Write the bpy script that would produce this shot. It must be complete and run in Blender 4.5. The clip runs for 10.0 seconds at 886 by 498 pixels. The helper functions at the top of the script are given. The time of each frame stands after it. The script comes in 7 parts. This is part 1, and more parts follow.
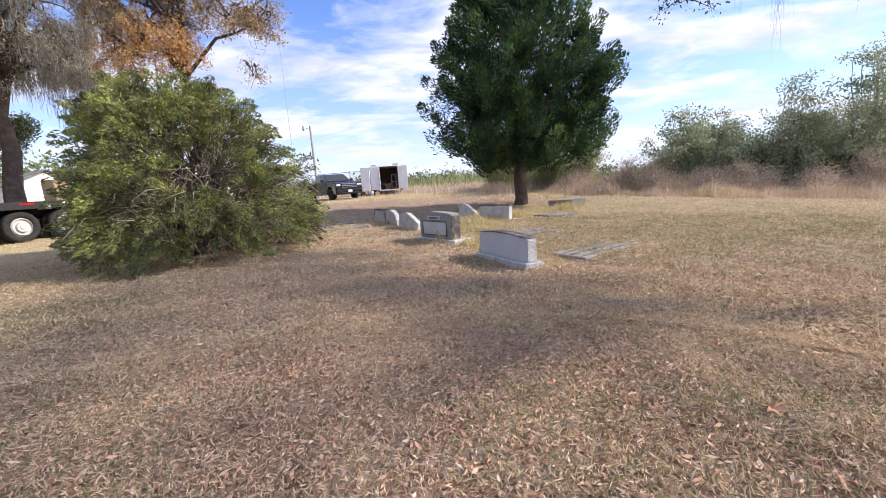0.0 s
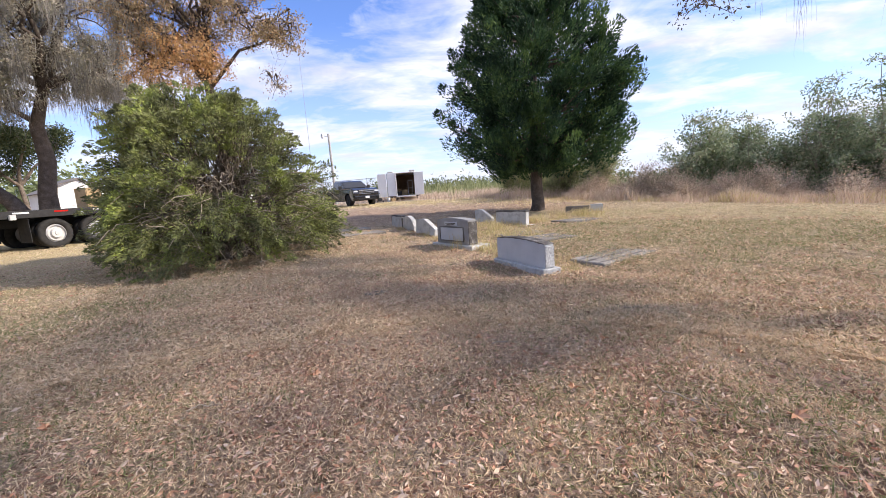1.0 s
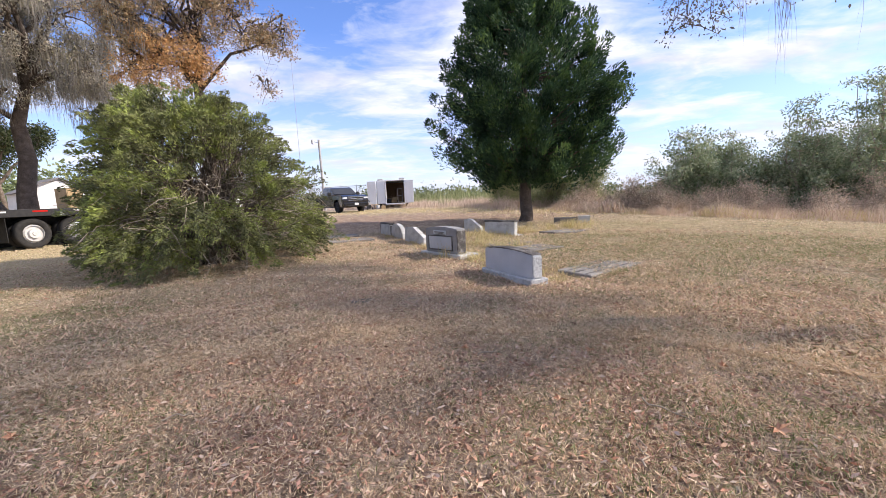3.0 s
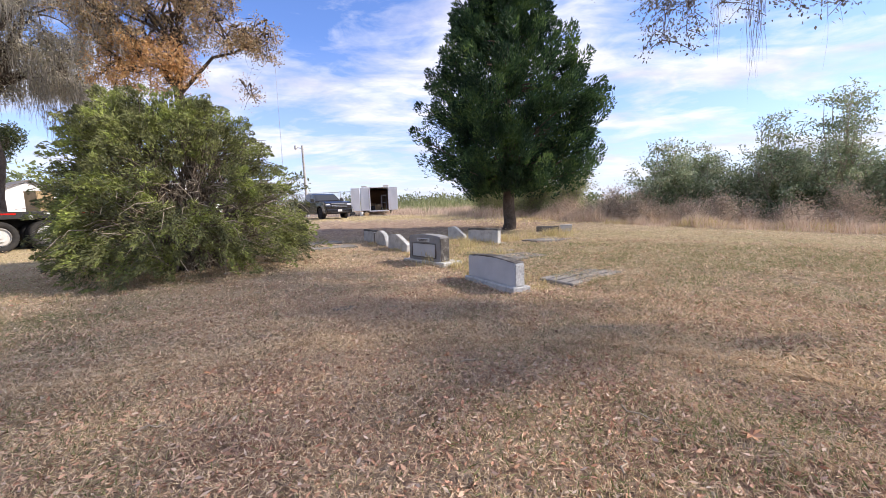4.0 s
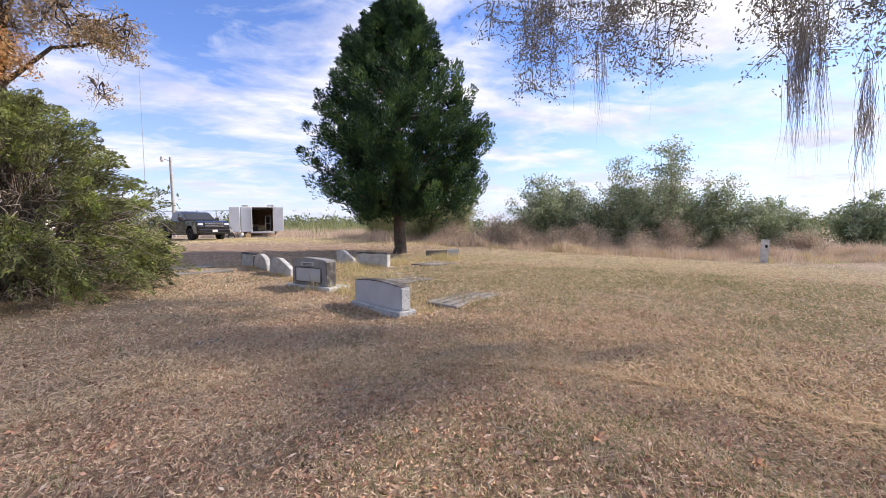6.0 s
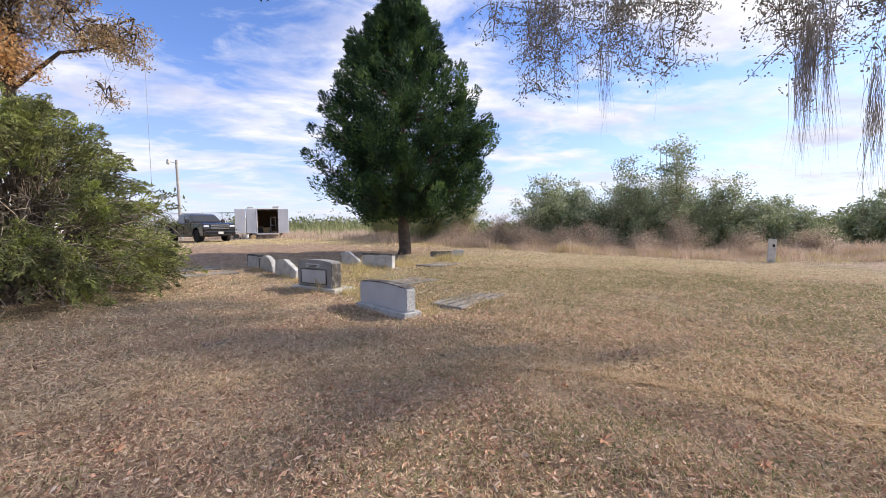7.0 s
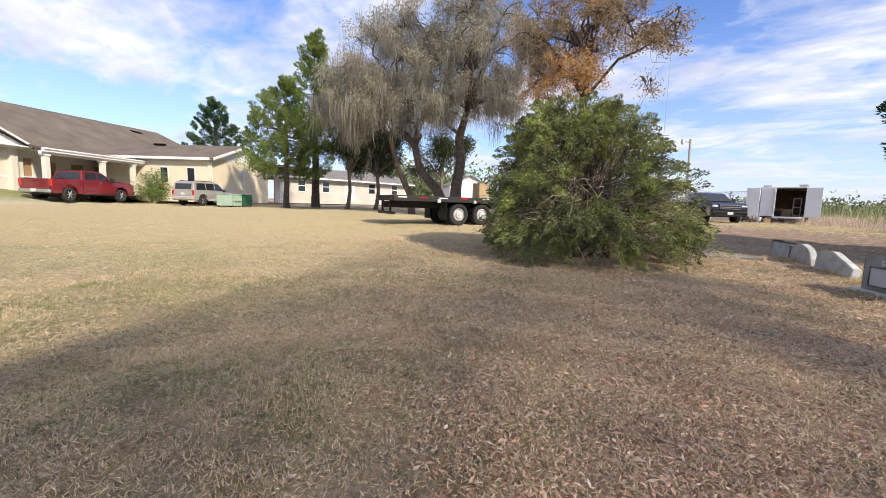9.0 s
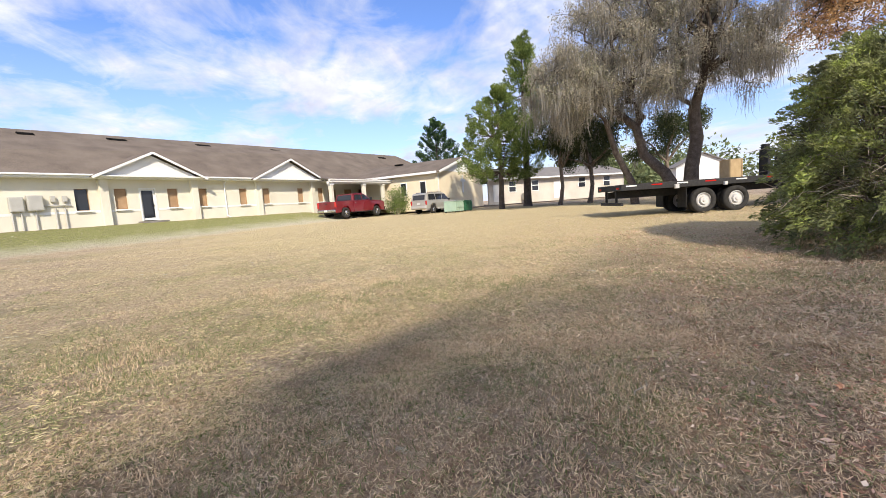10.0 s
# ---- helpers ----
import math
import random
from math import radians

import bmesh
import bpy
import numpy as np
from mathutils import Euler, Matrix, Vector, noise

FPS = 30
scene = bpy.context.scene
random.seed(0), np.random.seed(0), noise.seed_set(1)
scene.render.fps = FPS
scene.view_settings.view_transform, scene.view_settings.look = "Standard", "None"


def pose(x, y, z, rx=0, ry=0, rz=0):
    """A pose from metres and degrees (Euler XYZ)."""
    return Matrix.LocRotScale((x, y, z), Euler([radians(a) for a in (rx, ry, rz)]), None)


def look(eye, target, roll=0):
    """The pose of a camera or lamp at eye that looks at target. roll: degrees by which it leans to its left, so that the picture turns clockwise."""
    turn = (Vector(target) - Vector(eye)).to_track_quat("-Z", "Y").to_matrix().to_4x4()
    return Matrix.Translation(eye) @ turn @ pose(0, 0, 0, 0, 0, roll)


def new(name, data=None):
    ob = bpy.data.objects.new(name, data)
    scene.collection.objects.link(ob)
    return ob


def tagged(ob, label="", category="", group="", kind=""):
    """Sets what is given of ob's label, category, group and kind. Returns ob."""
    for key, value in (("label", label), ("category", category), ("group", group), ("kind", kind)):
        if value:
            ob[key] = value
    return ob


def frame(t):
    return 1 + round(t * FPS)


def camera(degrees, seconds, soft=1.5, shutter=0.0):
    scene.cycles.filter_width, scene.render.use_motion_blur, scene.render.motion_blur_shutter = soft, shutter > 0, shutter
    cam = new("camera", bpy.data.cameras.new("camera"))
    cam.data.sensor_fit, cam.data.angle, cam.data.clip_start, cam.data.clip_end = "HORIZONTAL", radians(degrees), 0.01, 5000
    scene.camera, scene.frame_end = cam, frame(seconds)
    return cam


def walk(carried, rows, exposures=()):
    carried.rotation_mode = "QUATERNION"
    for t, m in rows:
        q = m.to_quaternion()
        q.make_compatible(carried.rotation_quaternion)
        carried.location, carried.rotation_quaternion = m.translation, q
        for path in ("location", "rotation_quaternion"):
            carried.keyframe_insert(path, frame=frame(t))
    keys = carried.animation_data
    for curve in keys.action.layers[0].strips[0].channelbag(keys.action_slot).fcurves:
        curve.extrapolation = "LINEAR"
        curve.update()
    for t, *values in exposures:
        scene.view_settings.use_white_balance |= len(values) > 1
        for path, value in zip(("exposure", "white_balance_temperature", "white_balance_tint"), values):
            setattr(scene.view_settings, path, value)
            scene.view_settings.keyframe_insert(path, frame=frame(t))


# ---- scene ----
cam = camera(95.0, 10.0, 0.6)
METRES, EYE, TILT, LEAN, TURN = 1.796, 1.5, 0.0, 0.0, 0.0
ROWS = [
    (0.0, 0.0, 0.0, 0.0, -0.62, -9.28, 3.79),
    (0.5, -0.0102, -0.0197, 0.0025, 0.62, -8.77, 4.06),
    (1.0, -0.0206, -0.0386, 0.0045, 1.56, -8.3, 4.0),
    (1.5, -0.0128, -0.0363, 0.0051, 1.85, -7.96, 3.59),
    (2.0, -0.015, -0.0343, 0.0054, 1.41, -7.68, 3.16),
    (2.5, -0.0171, -0.0285, 0.0042, 0.77, -7.45, 2.9),
    (4.0, -0.0124, -0.0305, 0.0045, -2.1, -6.2, 2.04),
    (4.5, -0.0068, -0.0325, 0.0113, -4.31, -5.43, 1.46),
    (5.0, 0.0057, -0.0337, 0.0107, -7.58, -4.74, 0.96),
    (5.5, 0.0195, -0.0382, 0.012, -12.04, -4.01, 0.71),
    (6.0, 0.0498, -0.0456, 0.0109, -17.0, -3.24, 0.68),
    (7.5, 0.0405, -0.0478, 0.0196, -14.98, -3.26, 1.61),
    (8.0, -0.0575, -0.0735, 0.0069, 4.86, -5.94, 1.07),
    (8.5, -0.1672, -0.1223, -0.0001, 25.14, -6.88, -0.97),
    (9.0, -0.3178, -0.1519, -0.0012, 46.17, -6.46, -1.67),
    (9.5, -0.4671, -0.2836, -0.0182, 64.31, -5.81, 1.77),
    (10.0, -0.608, -0.4672, 0.0135, 74.08, -6.36, 3.9),
]
walk(cam, [(t, pose(0, 0, EYE, TILT, LEAN, TURN) @ pose(METRES * x, METRES * y, METRES * z, 90 + pitch, roll, yaw)) for t, x, y, z, yaw, pitch, roll in ROWS],
     exposures=[(0.0, 0.8, 6800, 15), (6.2, 0.65, 6900, 15), (8.0, 0.6, 7000, 11), (10.0, 0.62, 7000, 11)])

# ---- light ----
SUN_EL, SUN_AZ = 36.0, 92.0          # degrees; azimuth from +y towards +x
sun_dir = Vector((math.sin(radians(SUN_AZ)) * math.cos(radians(SUN_EL)), math.cos(radians(SUN_AZ)) * math.cos(radians(SUN_EL)), math.sin(radians(SUN_EL))))
sun = new("sun", bpy.data.lights.new("sun", "SUN"))
sun.data.energy, sun.data.angle, sun.data.color = 3.6, radians(2.5), (1.0, 0.93, 0.82)
sun.matrix_world = look(sun_dir * 200, (0, 0, 0))

world = bpy.data.worlds.new("sky")
scene.world = world
world.use_nodes = True
wn, wl = world.node_tree.nodes, world.node_tree.links
wn.clear()


def wnode(kind, **vals):
    n = wn.new(kind)
    for k, v in vals.items():
        n.inputs[k].default_value = v
    return n


def wmath(op, a, b=None):
    n = wn.new("ShaderNodeMath")
    n.operation = op
    for i, v in enumerate((a, b)):
        if v is None:
            continue
        if isinstance(v, (int, float)):
            n.inputs[i].default_value = v
        else:
            wl.new(v, n.inputs[i])
    return n.outputs[0]


def ramp_in(tree, fac, stops):
    n = tree.nodes.new("ShaderNodeValToRGB")
    el = n.color_ramp.elements
    el[0].position, el[0].color = stops[0][0], (*stops[0][1], 1)
    el[1].position, el[1].color = stops[-1][0], (*stops[-1][1], 1)
    for p, c in stops[1:-1]:
        e = el.new(p)
        e.color = (*c, 1)
    tree.links.new(fac, n.inputs[0])
    return n.outputs[0]


sky = wn.new("ShaderNodeTexSky")
sky.sky_type, sky.sun_disc = "NISHITA", False
sky.sun_elevation, sky.sun_rotation = radians(SUN_EL), radians(SUN_AZ)
sky.air_density, sky.dust_density, sky.ozone_density = 1.0, 0.6, 2.0
tc = wn.new("ShaderNodeTexCoord")
sep = wn.new("ShaderNodeSeparateXYZ")
wl.new(tc.outputs["Generated"], sep.inputs[0])
up = wmath("ADD", wmath("MAXIMUM", sep.outputs[2], 0.0), 0.13)
comb = wn.new("ShaderNodeCombineXYZ")
wl.new(wmath("DIVIDE", sep.outputs[0], up), comb.inputs[0])
wl.new(wmath("DIVIDE", sep.outputs[1], up), comb.inputs[1])


def cloud_noise(scale, stretch, turn, detail, shift, dist=0.0):
    mp = wn.new("ShaderNodeMapping")
    mp.inputs["Rotation"].default_value = (0, 0, radians(turn))
    mp.inputs["Scale"].default_value = (1, stretch, 1)
    mp.inputs["Location"].default_value = shift
    wl.new(comb.outputs[0], mp.inputs[0])
    nz = wnode("ShaderNodeTexNoise", Scale=scale, Detail=detail, Roughness=0.58, Distortion=dist)
    wl.new(mp.outputs[0], nz.inputs["Vector"])
    return nz.outputs["Fac"]


big = cloud_noise(0.85, 1.25, 25, 8.0, (3.1, 7.7, 0), 0.4)
fine = cloud_noise(2.8, 1.4, 35, 7.0, (1.3, 0.4, 2.0), 0.8)
mixn = wmath("ADD", wmath("MULTIPLY", big, 0.72), wmath("MULTIPLY", fine, 0.28))
cover = ramp_in(world.node_tree, mixn, [(0.44, (0, 0, 0)), (0.51, (0.5, 0.5, 0.5)), (0.58, (1, 1, 1))])
shade = ramp_in(world.node_tree, cloud_noise(1.5, 1.6, 10, 5.0, (9.0, 2.0, 5.0)), [(0.35, (0.42, 0.47, 0.64)), (0.6, (0.66, 0.70, 0.79))])
haze = ramp_in(world.node_tree, sep.outputs[2], [(0.0, (0.70, 0.70, 0.70)), (0.14, (0.25, 0.25, 0.25)), (0.36, (0, 0, 0))])
skys = wn.new("ShaderNodeMix")
skys.data_type, skys.blend_type = "RGBA", "MULTIPLY"
skys.inputs["Factor"].default_value = 1.0
wl.new(sky.outputs[0], skys.inputs["A"])
skys.inputs["B"].default_value = (0.086, 0.108, 0.160, 1)
m1 = wn.new("ShaderNodeMix")
m1.data_type = "RGBA"
wl.new(cover, m1.inputs["Factor"])
wl.new(skys.outputs["Result"], m1.inputs["A"])
wl.new(shade, m1.inputs["B"])
m2 = wn.new("ShaderNodeMix")
m2.data_type = "RGBA"
wl.new(haze, m2.inputs["Factor"])
wl.new(m1.outputs["Result"], m2.inputs["A"])
m2.inputs["B"].default_value = (0.54, 0.60, 0.77, 1)
bg = wn.new("ShaderNodeBackground")
bg.inputs[1].default_value = 1.0
wl.new(m2.outputs["Result"], bg.inputs[0])
wo = wn.new("ShaderNodeOutputWorld")
wl.new(bg.outputs[0], wo.inputs[0])

# ---- materials ----


def mat(name, colors, scale=6.0, rough=0.8, metal=0.0, bump=0.15, bump_scale=60.0, fine=0.35, spec=0.3, island=False, trans=0.0, coat=0.0, patch=0.0):
    """colors: stops along a two-scale noise (or a random per island)."""
    m = bpy.data.materials.new(name)
    m.use_nodes = True
    t = m.node_tree
    b = t.nodes["Principled BSDF"]
    b.inputs["Roughness"].default_value, b.inputs["Metallic"].default_value = rough, metal
    b.inputs["Specular IOR Level"].default_value = spec
    b.inputs["Coat Weight"].default_value = coat
    b.inputs["Coat Roughness"].default_value = 0.06
    co = t.nodes.new("ShaderNodeTexCoord")
    n1 = t.nodes.new("ShaderNodeTexNoise")
    n1.inputs["Scale"].default_value, n1.inputs["Detail"].default_value = scale, 6
    t.links.new(co.outputs["Object"], n1.inputs["Vector"])
    n2 = t.nodes.new("ShaderNodeTexNoise")
    n2.inputs["Scale"].default_value, n2.inputs["Detail"].default_value = bump_scale, 4
    t.links.new(co.outputs["Object"], n2.inputs["Vector"])
    mx = t.nodes.new("ShaderNodeMix")
    mx.inputs[0].default_value = fine
    t.links.new(n1.outputs["Fac"], mx.inputs[2])
    t.links.new(n2.outputs["Fac"], mx.inputs[3])
    fac = mx.outputs[0]
    if island:
        g = t.nodes.new("ShaderNodeNewGeometry")
        mr = t.nodes.new("ShaderNodeMapRange")
        mr.inputs["From Min"].default_value, mr.inputs["From Max"].default_value = 0.36, 0.64
        t.links.new(n1.outputs["Fac"], mr.inputs[0])
        mi = t.nodes.new("ShaderNodeMix")
        mi.inputs[0].default_value = patch
        t.links.new(g.outputs["Random Per Island"], mi.inputs[2])
        t.links.new(mr.outputs[0], mi.inputs[3])
        fac = mi.outputs[0]
        k = len(colors) - 1
        stops = [(i / k, c) for i, c in enumerate(colors)]
    else:
        k = max(1, len(colors) - 1)
        stops = [(0.32 + 0.36 * i / k, c) for i, c in enumerate(colors)]
    if len(stops) == 1:
        stops = stops + [(1.0, colors[0])]
    c = ramp_in(t, fac, stops)
    t.links.new(c, b.inputs["Base Color"])
    if bump:
        bp = t.nodes.new("ShaderNodeBump")
        bp.inputs["Strength"].default_value, bp.inputs["Distance"].default_value = bump, 0.02
        t.links.new(n2.outputs["Fac"], bp.inputs["Height"])
        t.links.new(bp.outputs[0], b.inputs["Normal"])
    if trans:
        tr = t.nodes.new("ShaderNodeBsdfTranslucent")
        t.links.new(c, tr.inputs[0])
        ms = t.nodes.new("ShaderNodeMixShader")
        ms.inputs[0].default_value = trans
        t.links.new(b.outputs[0], ms.inputs[1])
        t.links.new(tr.outputs[0], ms.inputs[2])
        t.links.new(ms.outputs[0], t.nodes["Material Output"].inputs[0])
    return m


def glass_mat(name, tint, rough=0.03):
    m = bpy.data.materials.new(name)
    m.use_nodes = True
    b = m.node_tree.nodes["Principled BSDF"]
    b.inputs["Base Color"].default_value = (*tint, 1)
    b.inputs["Roughness"].default_value = rough
    b.inputs["Specular IOR Level"].default_value = 0.5
    b.inputs["Coat Weight"].default_value = 0.15
    return m


M_CEDAR = mat("cedar_needles", [(0.012, 0.03, 0.018), (0.022, 0.052, 0.027), (0.04, 0.085, 0.036), (0.075, 0.14, 0.048), (0.15, 0.235, 0.065)], rough=0.7, island=True, bump=0, trans=0.25, patch=0.7, scale=1.2)
M_BUSH = mat("juniper_needles", [(0.06, 0.066, 0.033), (0.12, 0.13, 0.06), (0.19, 0.2, 0.09), (0.26, 0.285, 0.105), (0.33, 0.38, 0.11), (0.44, 0.52, 0.13)], rough=0.65, island=True, bump=0, trans=0.32, patch=0.66, scale=1.9)
M_MOSSLEAF = mat("grey_brown_oak_leaves", [(0.17, 0.16, 0.11), (0.33, 0.3, 0.225), (0.45, 0.405, 0.32), (0.26, 0.26, 0.165), (0.37, 0.345, 0.225)], rough=0.7, island=True, bump=0, trans=0.3, patch=0.5, scale=0.5)
M_OAKLEAF = mat("oak_leaves", [(0.080, 0.096, 0.048), (0.160, 0.160, 0.080), (0.240, 0.208, 0.112), (0.128, 0.144, 0.064)], rough=0.6, island=True, bump=0, trans=0.25)
M_DKLEAF = mat("dark_oak_leaves", [(0.023, 0.039, 0.016), (0.052, 0.072, 0.026), (0.091, 0.104, 0.039)], rough=0.6, island=True, bump=0, trans=0.2)
M_ORANGE = mat("autumn_leaves", [(0.6, 0.32, 0.13), (0.72, 0.44, 0.2), (0.5, 0.32, 0.17), (0.66, 0.46, 0.2)], rough=0.6, island=True, bump=0, trans=0.4)
M_FALLEN = mat("large_fallen_leaf", [(0.36, 0.16, 0.09), (0.52, 0.29, 0.17), (0.60, 0.40, 0.26)], scale=14, rough=0.7, bump=0.2)
M_BROWNLEAF = mat("withered_oak_leaves", [(0.3, 0.22, 0.13), (0.46, 0.34, 0.2), (0.26, 0.22, 0.12), (0.5, 0.3, 0.16)], rough=0.6, island=True, bump=0, trans=0.3)
M_PINE = mat("green_cedar_needles", [(0.055, 0.09, 0.028), (0.12, 0.17, 0.048), (0.2, 0.265, 0.07), (0.29, 0.35, 0.1)], rough=0.6, island=True, bump=0, trans=0.28, patch=0.5, scale=0.9)
M_SHRUB = mat("shrub_leaves", [(0.09, 0.135, 0.065), (0.18, 0.235, 0.12), (0.3, 0.36, 0.2), (0.43, 0.47, 0.3), (0.54, 0.56, 0.4)], rough=0.55, island=True, bump=0, trans=0.25, patch=0.5, scale=0.9)
M_SHRUB2 = mat("pale_shrub_leaves", [(0.2, 0.23, 0.1), (0.33, 0.36, 0.16), (0.45, 0.45, 0.235)], rough=0.6, island=True, bump=0, trans=0.3)
M_FARGREEN = mat("far_green", [(0.09, 0.12, 0.05), (0.16, 0.195, 0.085), (0.24, 0.265, 0.13)], rough=0.8, island=True, bump=0, trans=0.25)
M_MOSS = mat("spanish_moss", [(0.25, 0.232, 0.195), (0.36, 0.335, 0.288), (0.2, 0.185, 0.152), (0.42, 0.39, 0.34)], rough=0.9, island=True, bump=0, trans=0.35)
M_BARK = mat("bark", [(0.077, 0.059, 0.045), (0.168, 0.133, 0.105), (0.266, 0.231, 0.196)], scale=5, bump=0.9, bump_scale=28, fine=0.5, rough=0.95)
M_DKBARK = mat("dark_bark", [(0.045, 0.035, 0.028), (0.1, 0.078, 0.062), (0.165, 0.135, 0.112)], scale=5, bump=0.9, bump_scale=28, fine=0.5, rough=0.95)
M_NEARLEAF = mat("grey_green_oak_leaves", [(0.10, 0.10, 0.08), (0.19, 0.185, 0.155), (0.3, 0.285, 0.25), (0.14, 0.135, 0.11)], rough=0.55, island=True, bump=0, trans=0.35)
# Darker brown moss copy; its backlit look against the sky is in the colour.
M_NEARMOSS = mat("backlit_toned_brown_moss", [(0.18, 0.16, 0.14), (0.28, 0.255, 0.225), (0.38, 0.35, 0.315)], rough=0.9, island=True, bump=0, trans=0.3)
# Yellow dry grass, its colour raised for the sunlit yard and trailer grass.
M_STRAW2 = mat("sun_toned_yellow_grass", [(0.6, 0.49, 0.27), (0.72, 0.6, 0.36), (0.8, 0.68, 0.44), (0.6, 0.54, 0.28)], rough=0.9, island=True, bump=0, trans=0.35)
M_TWIG = mat("dead_twigs", [(0.196, 0.154, 0.112), (0.350, 0.294, 0.224), (0.448, 0.392, 0.308)], scale=9, bump=0.3, rough=0.9)
M_STRAW = mat("dry_grass", [(0.26, 0.182, 0.112), (0.44, 0.33, 0.2), (0.68, 0.505, 0.34), (0.82, 0.66, 0.465), (0.52, 0.425, 0.27), (0.15, 0.112, 0.068)], rough=0.9, island=True, bump=0, trans=0.3, patch=0.42, scale=3.2)
M_TALL = mat("tall_dry_grass", [(0.42, 0.33, 0.17), (0.64, 0.51, 0.28), (0.54, 0.5, 0.22), (0.72, 0.58, 0.36)], rough=0.9, island=True, bump=0, trans=0.3)
M_WEED = mat("withered_weeds", [(0.46, 0.33, 0.25), (0.66, 0.51, 0.4), (0.74, 0.6, 0.47), (0.58, 0.5, 0.35)], rough=0.9, island=True, bump=0, trans=0.25)
M_GREENTUFT = mat("green_tuft", [(0.12, 0.15, 0.05), (0.22, 0.245, 0.1), (0.36, 0.35, 0.18)], rough=0.8, island=True, bump=0, trans=0.3)
M_LITTER = mat("leaf_litter", [(0.17, 0.09, 0.06), (0.5, 0.29, 0.19), (0.7, 0.5, 0.37), (0.56, 0.27, 0.18), (0.78, 0.64, 0.52), (0.26, 0.15, 0.1)], rough=0.75, island=True, bump=0, trans=0.15)
M_STUCCO = mat("cream_stucco", [(0.62, 0.575, 0.475), (0.67, 0.64, 0.54), (0.69, 0.675, 0.58)], scale=0.6, bump=0.25, bump_scale=90, fine=0.3, rough=0.9)
M_STUCCO2 = mat("tan_painted_block", [(0.638, 0.539, 0.385), (0.720, 0.627, 0.462), (0.720, 0.671, 0.506)], scale=0.7, bump=0.2, bump_scale=40, rough=0.9)
# House wall tone darkened to carry the shade of the trees.
M_BLOCK = mat("shade_toned_block", [(0.46, 0.42, 0.36), (0.54, 0.5, 0.44), (0.6, 0.565, 0.5)], scale=0.7, bump=0.2, bump_scale=40, rough=0.9)
M_WHITE = mat("white_trim_paint", [(0.70, 0.70, 0.68), (0.80, 0.80, 0.78)], scale=1.5, bump=0.05, rough=0.55)
M_SHINGLE = mat("brown_shingles", [(0.105, 0.083, 0.066), (0.155, 0.125, 0.1), (0.2, 0.165, 0.133)], scale=0.8, bump=0.5, bump_scale=16, fine=0.45, rough=0.95)
M_GREYROOF = mat("grey_shingles", [(0.16, 0.15, 0.14), (0.24, 0.225, 0.21)], scale=0.8, bump=0.5, bump_scale=16, fine=0.45, rough=0.95)
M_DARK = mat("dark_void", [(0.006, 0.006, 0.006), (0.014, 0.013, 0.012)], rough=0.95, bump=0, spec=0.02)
M_BLIND = mat("tan_window_board", [(0.30, 0.19, 0.11), (0.42, 0.28, 0.17)], scale=2.5, rough=0.7, bump=0.1)
M_GLASS = glass_mat("dark_window_glass", (0.02, 0.022, 0.028))
M_GREYMETAL = mat("grey_metal_box", [(0.42, 0.41, 0.38), (0.52, 0.51, 0.47)], scale=2, rough=0.5, metal=0.2, bump=0.05)
M_GALV = mat("galvanised_steel", [(0.34, 0.35, 0.36), (0.48, 0.49, 0.50)], scale=5, rough=0.45, metal=0.7, bump=0.05)
M_CONC = mat("weathered_concrete", [(0.09, 0.08, 0.07), (0.2, 0.185, 0.165), (0.36, 0.34, 0.31)], scale=2.2, bump=0.5, bump_scale=45, fine=0.45, rough=0.95)
M_GRANITE = mat("pale_grey_granite", [(0.38, 0.40, 0.42), (0.46, 0.48, 0.50), (0.54, 0.555, 0.57)], scale=3.0, bump=0.12, bump_scale=160, fine=0.5, rough=0.6)
M_ROCKFACE = mat("rough_hewn_granite", [(0.26, 0.27, 0.27), (0.42, 0.43, 0.43), (0.55, 0.56, 0.55)], scale=7.0, bump=1.0, bump_scale=26, fine=0.55, rough=0.95)
M_DKGRAN = mat("stained_grey_granite", [(0.18, 0.178, 0.175), (0.28, 0.278, 0.275), (0.36, 0.357, 0.352)], scale=2.5, bump=0.25, bump_scale=120, fine=0.4, rough=0.75)
M_BLACKST = mat("black_lichen_stone", [(0.035, 0.032, 0.03), (0.09, 0.082, 0.075), (0.3, 0.29, 0.275)], scale=5, bump=0.8, bump_scale=40, rough=0.95)
M_MARBLE = mat("weathered_white_marble", [(0.28, 0.28, 0.26), (0.50, 0.50, 0.48), (0.62, 0.62, 0.60)], scale=4.0, bump=0.4, bump_scale=50, fine=0.4, rough=0.85)
M_BLACKPAINT = mat("black_car_paint", [(0.010, 0.010, 0.012), (0.016, 0.016, 0.018)], rough=0.22, bump=0, spec=0.5, coat=0.6)
M_REDPAINT = mat("red_car_paint", [(0.14, 0.005, 0.011), (0.18, 0.007, 0.014)], rough=0.28, bump=0, spec=0.5, coat=0.8)
M_SILVER = mat("silver_beige_car_paint", [(0.40, 0.38, 0.34), (0.48, 0.46, 0.41)], rough=0.32, metal=0.4, bump=0, coat=0.6)
M_TYRE = mat("tyre_rubber", [(0.016, 0.016, 0.016), (0.045, 0.042, 0.038)], scale=8, rough=0.9, bump=0.3)
M_CHROME = mat("bright_metal", [(0.55, 0.55, 0.56), (0.70, 0.70, 0.71)], rough=0.25, metal=0.9, bump=0)
M_RIMWHITE = mat("dusty_white_steel_rim", [(0.42, 0.41, 0.39), (0.62, 0.61, 0.59)], scale=8, rough=0.6, bump=0.1)
